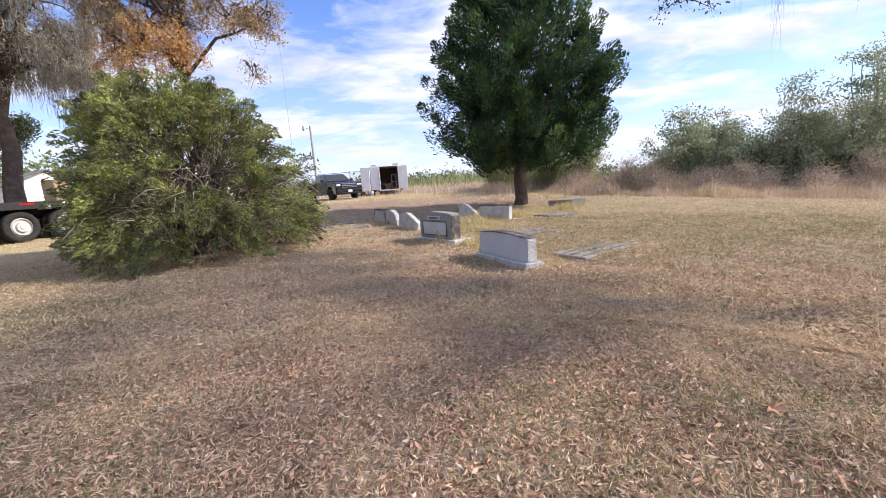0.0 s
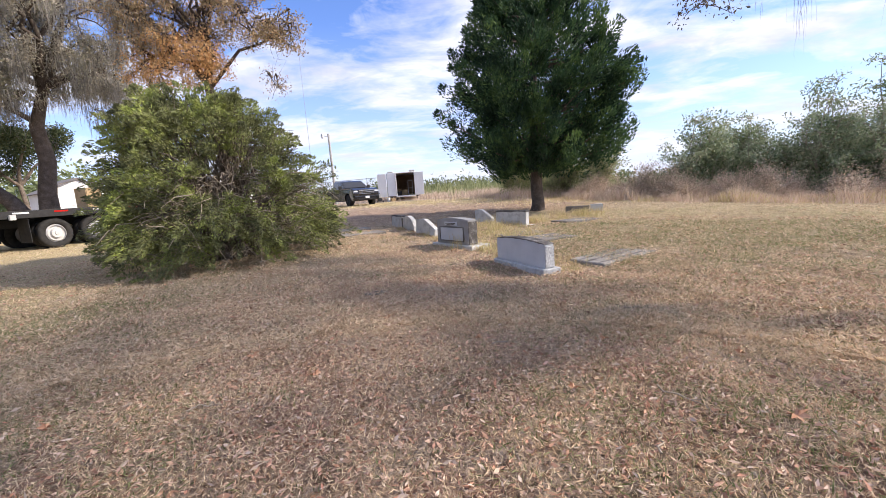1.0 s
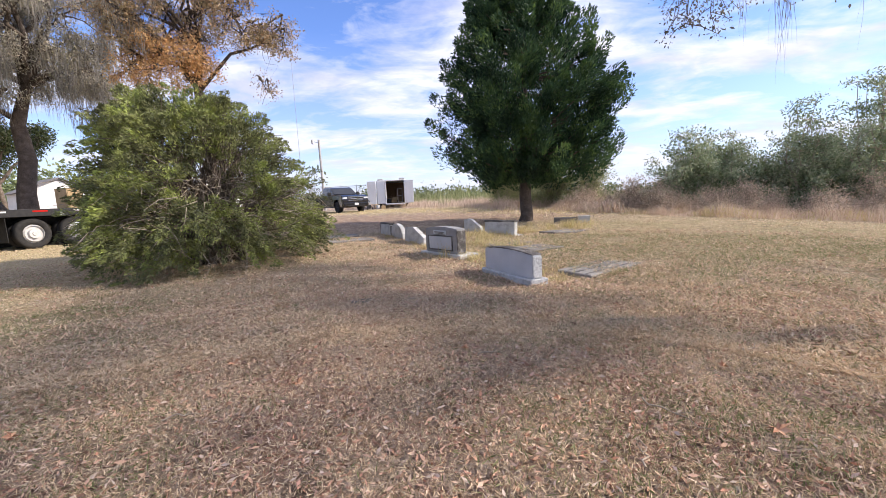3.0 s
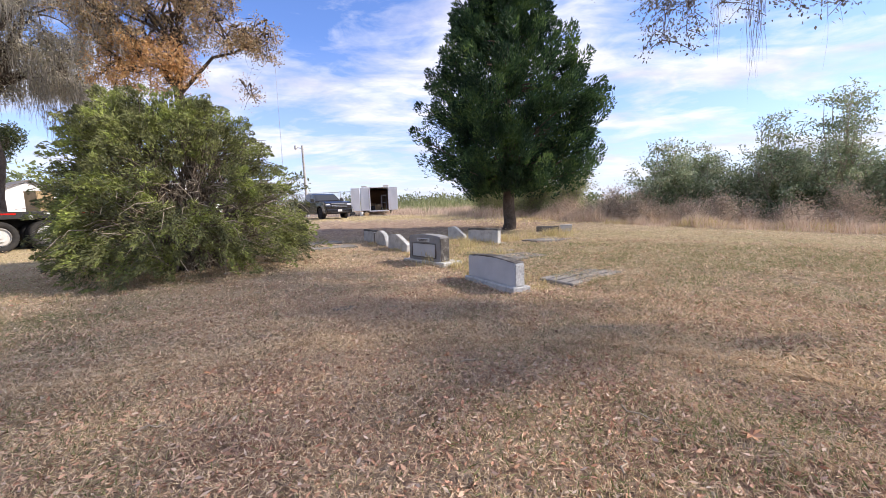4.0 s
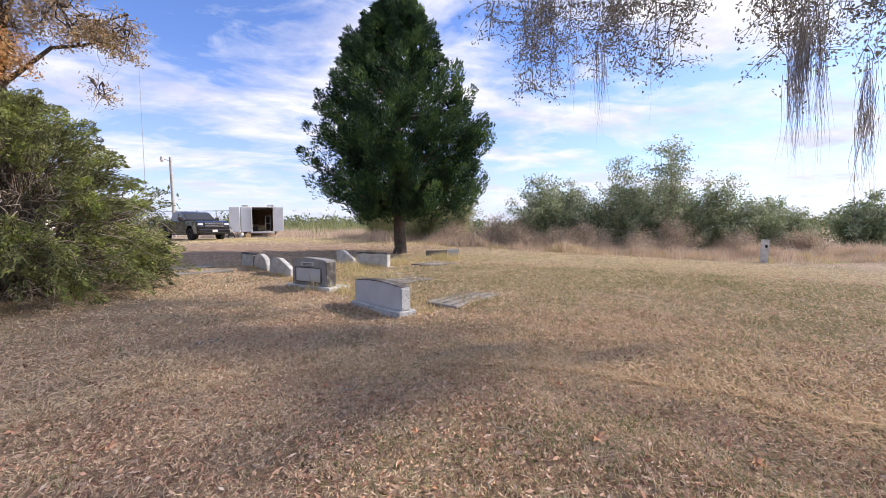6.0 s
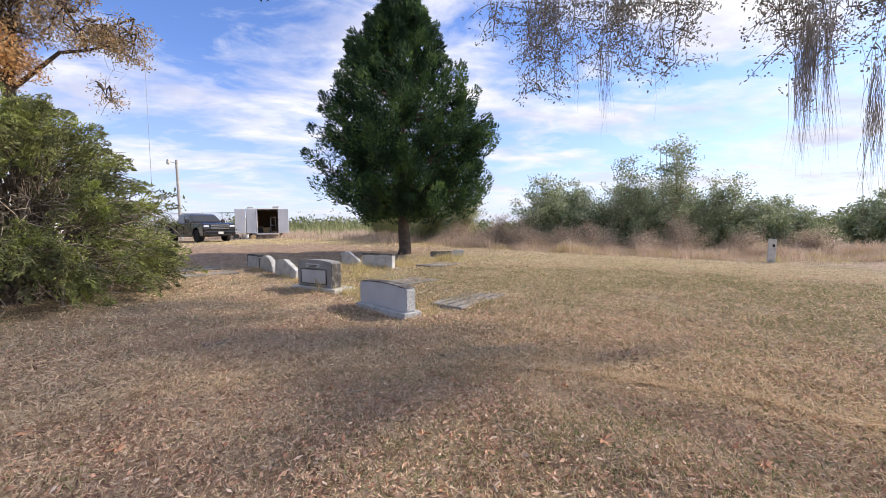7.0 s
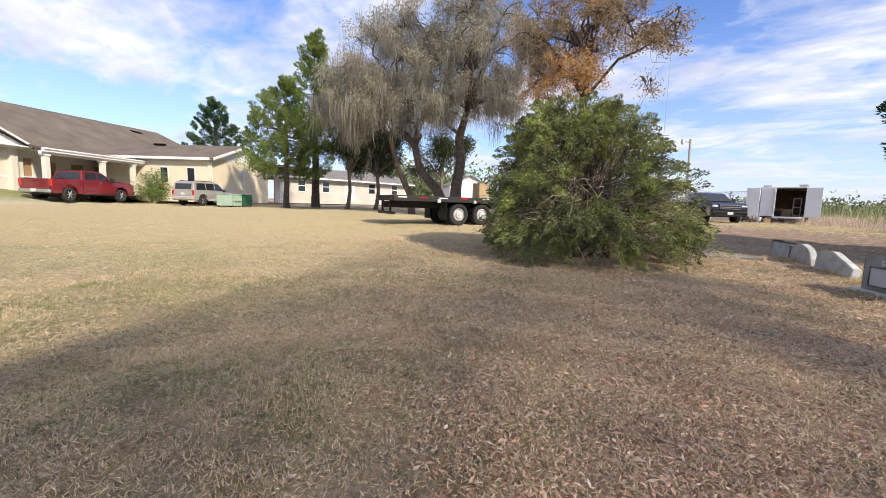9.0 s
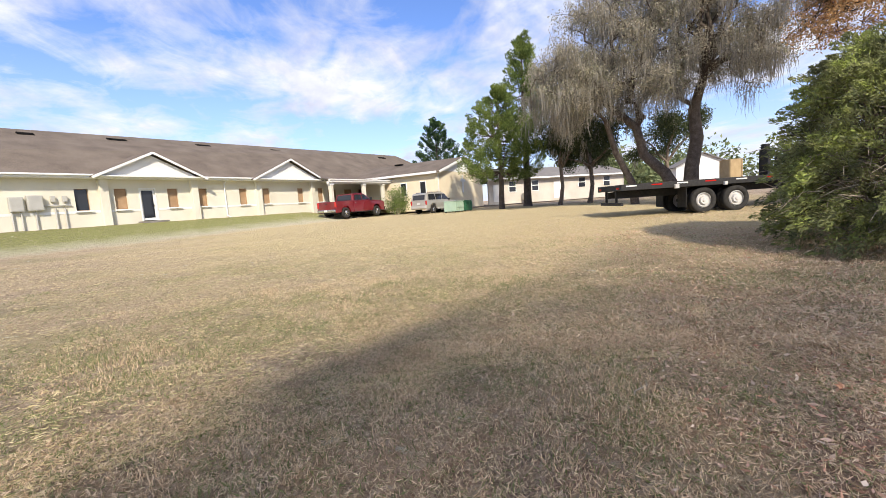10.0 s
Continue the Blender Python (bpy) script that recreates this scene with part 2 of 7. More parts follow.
M_LAMP = mat("clear_lamp_lens", [(0.65, 0.66, 0.68), (0.8, 0.8, 0.8)], rough=0.1, bump=0, spec=0.8)
M_REDLENS = mat("red_lamp_lens", [(0.40, 0.01, 0.01), (0.5, 0.02, 0.015)], rough=0.15, bump=0, spec=0.8)
M_BLACKPL = mat("black_plastic", [(0.015, 0.015, 0.016), (0.035, 0.034, 0.033)], scale=10, rough=0.65, bump=0.1)
M_PLATE = mat("white_plate", [(0.6, 0.6, 0.58), (0.7, 0.7, 0.68)], rough=0.5, bump=0)
M_TRAILER = mat("white_trailer_skin", [(0.70, 0.71, 0.71), (0.80, 0.81, 0.81)], scale=1.2, rough=0.4, bump=0.05)
M_PLY = mat("raw_plywood", [(0.36, 0.25, 0.13), (0.50, 0.37, 0.21)], scale=3, rough=0.8, bump=0.2)
M_DECK = mat("worn_timber_deck", [(0.06, 0.05, 0.04), (0.13, 0.11, 0.09)], scale=3, rough=0.9, bump=0.4)
M_GREENBIN = mat("dark_green_paint", [(0.02, 0.10, 0.05), (0.04, 0.15, 0.08)], scale=2, rough=0.5, bump=0.1)
M_PALEGREEN = mat("faded_green_paint", [(0.28, 0.40, 0.30), (0.38, 0.50, 0.40)], scale=2, rough=0.6, bump=0.1)
M_OLDWOOD = mat("weathered_post_timber", [(0.34, 0.33, 0.31), (0.48, 0.47, 0.44)], scale=7, rough=0.95, bump=0.5)
M_WHITEWOOD = mat("peeling_white_timber", [(0.36, 0.34, 0.3), (0.58, 0.57, 0.53), (0.68, 0.67, 0.64)], scale=6, rough=0.9, bump=0.4)

# ---- building helpers ----


def smooth(a, b, v):
    t = min(1.0, max(0.0, (v - a) / (b - a)))
    return t * t * (3 - 2 * t)


UX, UY, NX, NY = -0.693, 0.721, 0.721, 0.693     # along the long facade, and out of it
FACADE = -30.7


def gz(x, y):
    """Height of the ground."""
    r = math.hypot(x, y)
    w = 1 - smooth(4.5, 17.0, x)
    rise = 0.031 * (max(0.0, min(r, 28.5) - 6.5)) + 0.006 * max(0.0, min(r, 110.0) - 28.5)
    z = 0.06 + w * rise - 0.28 * smooth(9, 21, x)
    c = NX * x + NY * y
    s = UX * x + UY * y
    z += 0.82 * smooth(-22.5, -29.3, c) * (1 - smooth(24.0, 30.0, s))
    return z


def bumps(x, y):
    """Small unevenness of the lawn near the camera."""
    return np.where(np.hypot(x, y) < 45, 0.018 * np.sin(x * 1.9 + np.sin(y * 1.1) * 2) * np.cos(y * 1.6 + x * 0.5) + 0.012 * np.sin(x * 4.3 + y * 3.1) + 0.010 * np.cos(y * 5.7 - x * 2.2), 0.0)


def part(name, bm, material, parent=None, label="", shade=False):
    me = bpy.data.meshes.new(name)
    bm.normal_update()
    bm.to_mesh(me)
    bm.free()
    me.materials.append(material)
    if shade:
        for p in me.polygons:
            p.use_smooth = True
    ob = new(name, me)
    ob.parent = parent
    if label:
        tagged(ob, label)
    return ob


def from_arrays(name, verts, faces, material, parent=None, label="", shade=False):
    me = bpy.data.meshes.new(name)
    verts, faces = np.asarray(verts, np.float32), np.asarray(faces, np.int32)
    k = faces.shape[1]
    me.vertices.add(len(verts))
    me.vertices.foreach_set("co", verts.ravel())
    me.loops.add(faces.size)
    me.loops.foreach_set("vertex_index", faces.ravel())
    me.polygons.add(len(faces))
    me.polygons.foreach_set("loop_start", np.arange(0, faces.size, k, dtype=np.int32))
    if shade:
        me.polygons.foreach_set("use_smooth", np.ones(len(faces), bool))
    me.update(calc_edges=True)
    me.materials.append(material)
    ob = new(name, me)
    ob.parent = parent
    if label:
        tagged(ob, label)
    return ob


def thing(name, label, category, m, group="", kind=""):
    ob = new(name)
    ob.empty_display_size = 0.2
    ob.matrix_world = m
    return tagged(ob, label, category, group, kind)


def box(bm, c, s, bev=0.0, m=None):
    """A box of size s round c, its edges bevelled."""
    r = bmesh.ops.create_cube(bm, size=1.0, matrix=(m or Matrix()) @ Matrix.LocRotScale(c, None, s))
    if bev:
        es = list({e for v in r["verts"] for e in v.link_edges})
        bmesh.ops.bevel(bm, geom=es, offset=bev, segments=1, affect="EDGES")
    return bm


def boxes(*items):
    bm = bmesh.new()
    for it in items:
        box(bm, *it)
    return bm


def rod(bm, p0, p1, r0, r1=None, n=10):
    p0, p1 = Vector(p0), Vector(p1)
    d = p1 - p0
    m = Matrix.Translation((p0 + p1) / 2) @ d.to_track_quat("Z", "Y").to_matrix().to_4x4()
    bmesh.ops.create_cone(bm, cap_ends=True, segments=n, radius1=r0, radius2=r0 if r1 is None else r1, depth=d.length, matrix=m)
    return bm


def rods(*items):
    bm = bmesh.new()
    for it in items:
        rod(bm, *it)
    return bm


def prism(bm, pts, y0, y1, taper=None, bev=0.0):
    """A side outline in x and z, drawn across from y0 to y1; taper(x, z) narrows y."""
    f = taper or (lambda x, z: 1.0)
    a = [bm.verts.new((x, y0 * f(x, z), z)) for x, z in pts]
    b = [bm.verts.new((x, y1 * f(x, z), z)) for x, z in pts]
    n = len(pts)
    faces = [bm.faces.new(a), bm.faces.new(list(reversed(b)))]
    for i in range(n):
        j = (i + 1) % n
        faces.append(bm.faces.new((a[j], a[i], b[i], b[j])))
    bmesh.ops.recalc_face_normals(bm, faces=faces)
    if bev:
        es = list({e for v in a + b for e in v.link_edges})
        bmesh.ops.bevel(bm, geom=es, offset=bev, segments=2, affect="EDGES", clamp_overlap=True)
    return bm


def poly(bm, pts, thick):
    """A plate on a flat polygon of points, thick downwards along its normal."""
    vs = [bm.verts.new(p) for p in pts]
    nrm = (Vector(pts[1]) - Vector(pts[0])).cross(Vector(pts[2]) - Vector(pts[0])).normalized()
    nrm = nrm if nrm.z > 0 else -nrm
    f = bm.faces.new(vs)
    r = bmesh.ops.extrude_face_region(bm, geom=[f])
    for v in [g for g in r["geom"] if isinstance(g, bmesh.types.BMVert)]:
        v.co -= nrm * thick
    bmesh.ops.recalc_face_normals(bm, faces=bm.faces[:])
    return bm


def wall_boxes(bm, x0, x1, z0, z1, y0, y1, holes):
    """A wall along x with real openings: holes as (x0, x1, z0, z1)."""
    xs = sorted({x0, x1, *[h[0] for h in holes], *[h[1] for h in holes]})
    for a, b in zip(xs[:-1], xs[1:]):
        mid = (a + b) / 2
        cuts = sorted((h[2], h[3]) for h in holes if h[0] < mid < h[1])
        z = z0
        for c0, c1 in cuts + [(z1, z1)]:
            if c0 > z + 1e-4:
                box(bm, (mid, (y0 + y1) / 2, (z + c0) / 2), (b - a, y1 - y0, c0 - z))
            z = c1
    bmesh.ops.remove_doubles(bm, verts=bm.verts[:], dist=1e-4)
    return bm


# ---- foliage helpers ----
rng = np.random.default_rng(7)


def unit(v):
    return v / np.maximum(np.linalg.norm(v, axis=-1, keepdims=True), 1e-9)


def leaf_arrays(P, D, length, width):
    """Pointed leaves at P along D: four corners each."""
    n = len(P)
    side = unit(np.cross(D, rng.normal(size=(n, 3))))
    L = (length * rng.uniform(0.6, 1.35, n))[:, None]
    W = (width * rng.uniform(0.6, 1.35, n))[:, None]
    V = np.stack([P - D * L * 0.5, P + side * W * 0.5 - D * L * 0.05, P + D * L * 0.5, P - side * W * 0.5 - D * L * 0.05], 1).reshape(-1, 3)
    Fc = np.arange(4 * n).reshape(n, 4)
    return V, Fc


def leaves(name, P, D, length, width, material, parent=None, label=""):
    V, Fc = leaf_arrays(P, D, length, width)
    return tagged(from_arrays(name, V, Fc, material, parent, label), kind="stuff")


def strands(name, P, length, width, material, parent=None, label="", sway=0.12, segs=4):
    """Hanging tapered strands from the points P."""
    n = len(P)
    L = length * rng.uniform(0.35, 1.3, n)
    a = rng.uniform(0, 2 * np.pi, n)
    side = np.stack([np.cos(a), np.sin(a), np.zeros(n)], 1)
    drift = rng.normal(size=(n, 2)) * sway
    rows = []
    for i in range(segs + 1):
        f = i / segs
        c = P.copy()
        c[:, 2] -= L * f
        c[:, 0] += drift[:, 0] * f * f * L + np.sin(f * 7 + a) * 0.02
        c[:, 1] += drift[:, 1] * f * f * L + np.cos(f * 6 + a) * 0.02
        w = (width * (1 - 0.85 * f) * (0.7 + 0.5 * np.sin(f * 9 + a * 3) ** 2))[:, None] * side * 0.5
        rows += [c - w, c + w]
    V = np.stack(rows, 1).reshape(-1, 3)
    k = 2 * (segs + 1)
    base = np.arange(n)[:, None] * k
    Fc = np.concatenate([base + np.array([[2 * i, 2 * i + 1, 2 * i + 3, 2 * i + 2]]) for i in range(segs)], 0)
    return tagged(from_arrays(name, V, Fc, material, parent, label), kind="stuff")


def tube_arrays(lines, n=6):
    """Tapered tubes along polylines of (point, radius)."""
    V, Fc, o = [], [], 0
    for line in lines:
        pts = [Vector(p) for p, r in line]
        last = q = None
        for i, (p, r) in enumerate(line):
            d = (pts[min(i + 1, len(pts) - 1)] - pts[max(i - 1, 0)])
            q = d.to_track_quat("Z", "Y") if q is None else last.rotation_difference(d) @ q
            last = d
            for k in range(n):
                a = 2 * math.pi * k / n
                V.append(tuple(pts[i] + q @ Vector((math.cos(a) * r, math.sin(a) * r, 0))))
        for i in range(len(line) - 1):
            for k in range(n):
                Fc.append((o + i * n + k, o + i * n + (k + 1) % n, o + (i + 1) * n + (k + 1) % n, o + (i + 1) * n + k))
        o += len(line) * n
    return V, Fc


def tubes(name, lines, material, parent=None, label="", n=6):
    V, Fc = tube_arrays(lines, n)
    ob = from_arrays(name, V, Fc, material, parent, label, shade=True)
    return tagged(ob, kind="stuff") if len(lines) > 1 else ob


def moss_anchors(tp, n, per, spread=0.10):
    """Points in tight bunches below n of the twigs."""
    c = tp[rng.integers(0, len(tp), n)] + rng.normal(size=(n, 3)) * 0.25
    return np.repeat(c, per, 0) + rng.normal(size=(n * per, 3)) * spread


def grow(rnd, p, d, length, r, depth, lines, tips, spread=0.7, lift=0.12, kids=(2, 3), steps=5, wob=0.22, shrink=0.72):
    """One limb and its forks; the ends go to tips as (point, direction)."""
    p, d = Vector(p), Vector(d).normalized()
    line = [(tuple(p), r)]
    for i in range(steps):
        d = (d + Vector((rnd.gauss(0, wob), rnd.gauss(0, wob), rnd.gauss(0, wob * 0.7) + lift * 0.4))).normalized()
        p = p + d * (length / steps)
        line.append((tuple(p), r * (1 - 0.5 * (i + 1) / steps)))
        if depth <= 2 and (depth < 2 or i >= 2):
            tips.append((p.copy(), d.copy()))
    lines.append(line)
    if depth == 0:
        return
    for k in range(rnd.randint(*kids)):
        e = (d + Vector((rnd.gauss(0, spread), rnd.gauss(0, spread), rnd.gauss(0, spread * 0.55) + lift))).normalized()
        q, qr = line[-1] if k == 0 else line[rnd.randint(max(1, steps - 3), steps)]
        grow(rnd, q, e, length * shrink * rnd.uniform(0.8, 1.15), qr * 0.82, depth - 1, lines, tips, spread, lift, kids, steps, wob, shrink)


def around(centres, per, radius, flat=0.7):
    """per points round each centre, in a soft ball."""
    C = np.repeat(np.asarray(centres, float), per, 0)
    v = unit(rng.normal(size=C.shape)) * (rng.uniform(0.05, 1, len(C)) ** 0.5)[:, None] * radius
    v[:, 2] *= flat
    return C + v


# ---- ground ----
def build_ground():
    n, a = 330, 4.0
    k = math.asinh(1600 / a)
    u = np.linspace(-1, 1, n)
    xs = a * np.sinh(k * u)
    X, Y = np.meshgrid(xs, xs, indexing="ij")
    Y = Y + 4.0
    X = X - 2.0
    Z = np.array([[gz(float(X[i, j]), float(Y[i, j])) for j in range(n)] for i in range(n)])
    R = np.hypot(X, Y)
    amp = np.where(R < 45, 1.0, 0.0)
    Z += bumps(X, Y)
    Z += np.random.default_rng(3).normal(0, 0.006, Z.shape) * amp
    V = np.stack([X, Y, Z], -1).reshape(-1, 3)
    idx = np.arange(n * n).reshape(n, n)
    Fc = np.stack([idx[:-1, :-1], idx[1:, :-1], idx[1:, 1:], idx[:-1, 1:]], -1).reshape(-1, 4)
    m = bpy.data.materials.new("dry_lawn")
    m.use_nodes = True
    t = m.node_tree
    b = t.nodes["Principled BSDF"]
    b.inputs["Roughness"].default_value = 0.95
    b.inputs["Specular IOR Level"].default_value = 0.15
    co = t.nodes.new("ShaderNodeTexCoord")

    def noise_out(scale, detail=6.0, rough=0.6, dist=0.0, stretch=None):
        v = co.outputs["Object"]
        if stretch:
            mp = t.nodes.new("ShaderNodeMapping")
            mp.inputs["Scale"].default_value = stretch
            t.links.new(v, mp.inputs[0])
            v = mp.outputs[0]
        nz = t.nodes.new("ShaderNodeTexNoise")
        for key, val in (("Scale", scale), ("Detail", detail), ("Roughness", rough), ("Distortion", dist)):
            nz.inputs[key].default_value = val
        t.links.new(v, nz.inputs["Vector"])
        return nz.outputs["Fac"]

    def mix(fac, c0, c1):
        mx = t.nodes.new("ShaderNodeMix")
        mx.data_type = "RGBA"
        t.links.new(fac, mx.inputs["Factor"])
        for sock, c in ((mx.inputs["A"], c0), (mx.inputs["B"], c1)):
            if isinstance(c, tuple):
                sock.default_value = (*c, 1)
            else:
                t.links.new(c, sock)
        return mx.outputs["Result"]

    def op(kind, p, q):
        mm = t.nodes.new("ShaderNodeMath")
        mm.operation, mm.use_clamp = kind, True
        for i, v in enumerate((p, q)):
            if isinstance(v, (int, float)):
                mm.inputs[i].default_value = v
            else:
                t.links.new(v, mm.inputs[i])
        return mm.outputs[0]

    def spot(cx, cy, rx, ry, soft, turn=0.0):
        """1 inside an uneven oval patch, 0 outside."""
        mp = t.nodes.new("ShaderNodeMapping")
        mp.vector_type = "TEXTURE"
        mp.inputs["Location"].default_value = (cx, cy, 0)
        mp.inputs["Rotation"].default_value = (0, 0, radians(turn))
        mp.inputs["Scale"].default_value = (rx, ry, 50)
        t.links.new(co.outputs["Object"], mp.inputs[0])
        ln = t.nodes.new("ShaderNodeVectorMath")
        ln.operation = "LENGTH"
        t.links.new(mp.outputs[0], ln.inputs[0])
        wob = t.nodes.new("ShaderNodeMath")
        wob.operation = "MULTIPLY_ADD"
        t.links.new(noise_out(0.9, 5), wob.inputs[0])
        wob.inputs[1].default_value = 0.7
        t.links.new(ln.outputs["Value"], wob.inputs[2])
        mr = t.nodes.new("ShaderNodeMapRange")
        mr.inputs["From Min"].default_value, mr.inputs["From Max"].default_value = 1.35 + soft, 1.35 - soft
        t.links.new(wob.outputs[0], mr.inputs[0])
        return mr.outputs[0]

    grain = noise_out(55, 5, 0.7)
    blades = noise_out(24, 6, 0.75, 1.2)
    base = ramp_in(t, blades, [(0.28, (0.185, 0.134, 0.102)), (0.45, (0.385, 0.285, 0.214)), (0.58, (0.57, 0.437, 0.34)), (0.74, (0.73, 0.585, 0.485))])
    green = ramp_in(t, grain, [(0.3, (0.124, 0.129, 0.060)), (0.7, (0.371, 0.343, 0.195))])
    gmask = ramp_in(t, noise_out(0.55, 6, 0.65), [(0.46, (0, 0, 0)), (0.66, (0.75, 0.75, 0.75))])
    c = mix(gmask, base, green)
    litter = ramp_in(t, grain, [(0.3, (0.177, 0.095, 0.072)), (0.55, (0.425, 0.241, 0.186)), (0.75, (0.637, 0.412, 0.328))])
    lmask = op("MULTIPLY", ramp_in(t, noise_out(1.1, 6, 0.7), [(0.42, (0, 0, 0)), (0.6, (1, 1, 1))]), spot(0.4, 4.5, 7.5, 7.5, 0.5))
    c = mix(lmask, c, litter)
    # Straw ground, paler over the yard to carry its sunlit look.
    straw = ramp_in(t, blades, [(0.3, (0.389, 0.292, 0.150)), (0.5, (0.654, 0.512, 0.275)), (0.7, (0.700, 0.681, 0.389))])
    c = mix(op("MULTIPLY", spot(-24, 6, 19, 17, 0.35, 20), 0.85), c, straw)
    yel = ramp_in(t, blades, [(0.3, (0.290, 0.246, 0.102)), (0.5, (0.450, 0.384, 0.174)), (0.7, (0.574, 0.493, 0.261))])
    c = mix(op("MULTIPLY", spot(9, 11, 9, 6, 0.5, -30), 0.55), c, yel)
    dirt = ramp_in(t, noise_out(3.0, 8, 0.7), [(0.3, (0.231, 0.150, 0.106)), (0.55, (0.442, 0.310, 0.221)), (0.75, (0.637, 0.478, 0.354))])
    c = mix(op("MULTIPLY", spot(-1.5, 21.0, 9, 4.2, 0.35, -6), 0.9), c, dirt)
    c = mix(op("MULTIPLY", spot(-6.0, 17.5, 3.2, 5.0, 0.4, 0), 0.8), c, dirt)
    c = mix(op("MULTIPLY", spot(-24.5, -10.5, 22, 1.6, 0.35, 133.9), 0.95), c, ramp_in(t, grain, [(0.3, (0.601, 0.478, 0.318)), (0.7, (0.700, 0.700, 0.566))]))
    c = mix(op("MULTIPLY", spot(-25, -13.5, 24, 3.0, 0.4, 133.9), 0.95), c, ramp_in(t, blades, [(0.3, (0.17, 0.19, 0.055)), (0.7, (0.38, 0.38, 0.13))]))
    sand = ramp_in(t, noise_out(2.6, 7, 0.7), [(0.635, (0, 0, 0)), (0.70, (0.85, 0.85, 0.85))])
    c = mix(sand, c, (0.700, 0.691, 0.566))
    # dark soil showing between the tussocks, pale thatch on them
    gaps = ramp_in(t, noise_out(5.5, 9, 0.82, 0.6), [(0.39, (0.75, 0.75, 0.75)), (0.46, (0.25, 0.25, 0.25)), (0.51, (0, 0, 0))])
    # Dark mottling is held back across the yard toned as sunlit.
    off_sunlit_yard = op("SUBTRACT", 1.0, op("MULTIPLY", spot(-24, 6, 19, 17, 0.35, 20), 0.85))
    c = mix(op("MULTIPLY", gaps, off_sunlit_yard), c, (0.115, 0.09, 0.066))
    thatch = ramp_in(t, noise_out(8.5, 9, 0.82, 0.8), [(0.53, (0, 0, 0)), (0.64, (0.6, 0.6, 0.6))])
    c = mix(thatch, c, (0.66, 0.56, 0.44))
    t.links.new(c, b.inputs["Base Color"])
    bp = t.nodes.new("ShaderNodeBump")
    bp.inputs["Strength"].default_value, bp.inputs["Distance"].default_value = 1.0, 0.05
    add = t.nodes.new("ShaderNodeMath")
    t.links.new(blades, add.inputs[0])
    t.links.new(grain, add.inputs[1])
    t.links.new(add.outputs[0], bp.inputs["Height"])
    t.links.new(bp.outputs[0], b.inputs["Normal"])
    g = from_arrays("ground", V, Fc, m, shade=True)
    tagged(g, "dry brown lawn with leaf litter, bare dirt and green patches", "ground", kind="structure")


build_ground()

# ---- long cream building ----
HALL = Matrix.Translation((NX * FACADE, NY * FACADE, 0)) @ Matrix.Rotation(math.atan2(UY, UX), 4, "Z")


def window_unit(parent, x0, x1, z0, z1, y, board=M_BLIND, rail=False):
    w = new("window")
    w.parent = parent
    cx, cz, sx, sz = (x0 + x1) / 2, (z0 + z1) / 2, x1 - x0, z1 - z0
    f = 0.025
    part("frame", boxes(((x0 + f / 2, y + 0.17, cz), (f, 0.05, sz)), ((x1 - f / 2, y + 0.17, cz), (f, 0.06, sz)), ((cx, y + 0.17, z1 - f / 2), (sx - 2 * f, 0.06, f)),
                        ((cx, y + 0.17, z0 + f / 2), (sx - 2 * f, 0.06, f)), *([((cx, y + 0.175, cz), (sx - 2 * f, 0.06, 0.045))] if rail else [])), M_BLIND, w)
    part("pane", boxes(((cx, y + 0.185, cz), (sx - 2 * f, 0.012, sz - 2 * f))), board, w)
    part("sill", boxes(((cx, y - 0.03, z0 - 0.05), (sx + 0.16, 0.22, 0.09), 0.012)), M_WHITE, w)
    return w


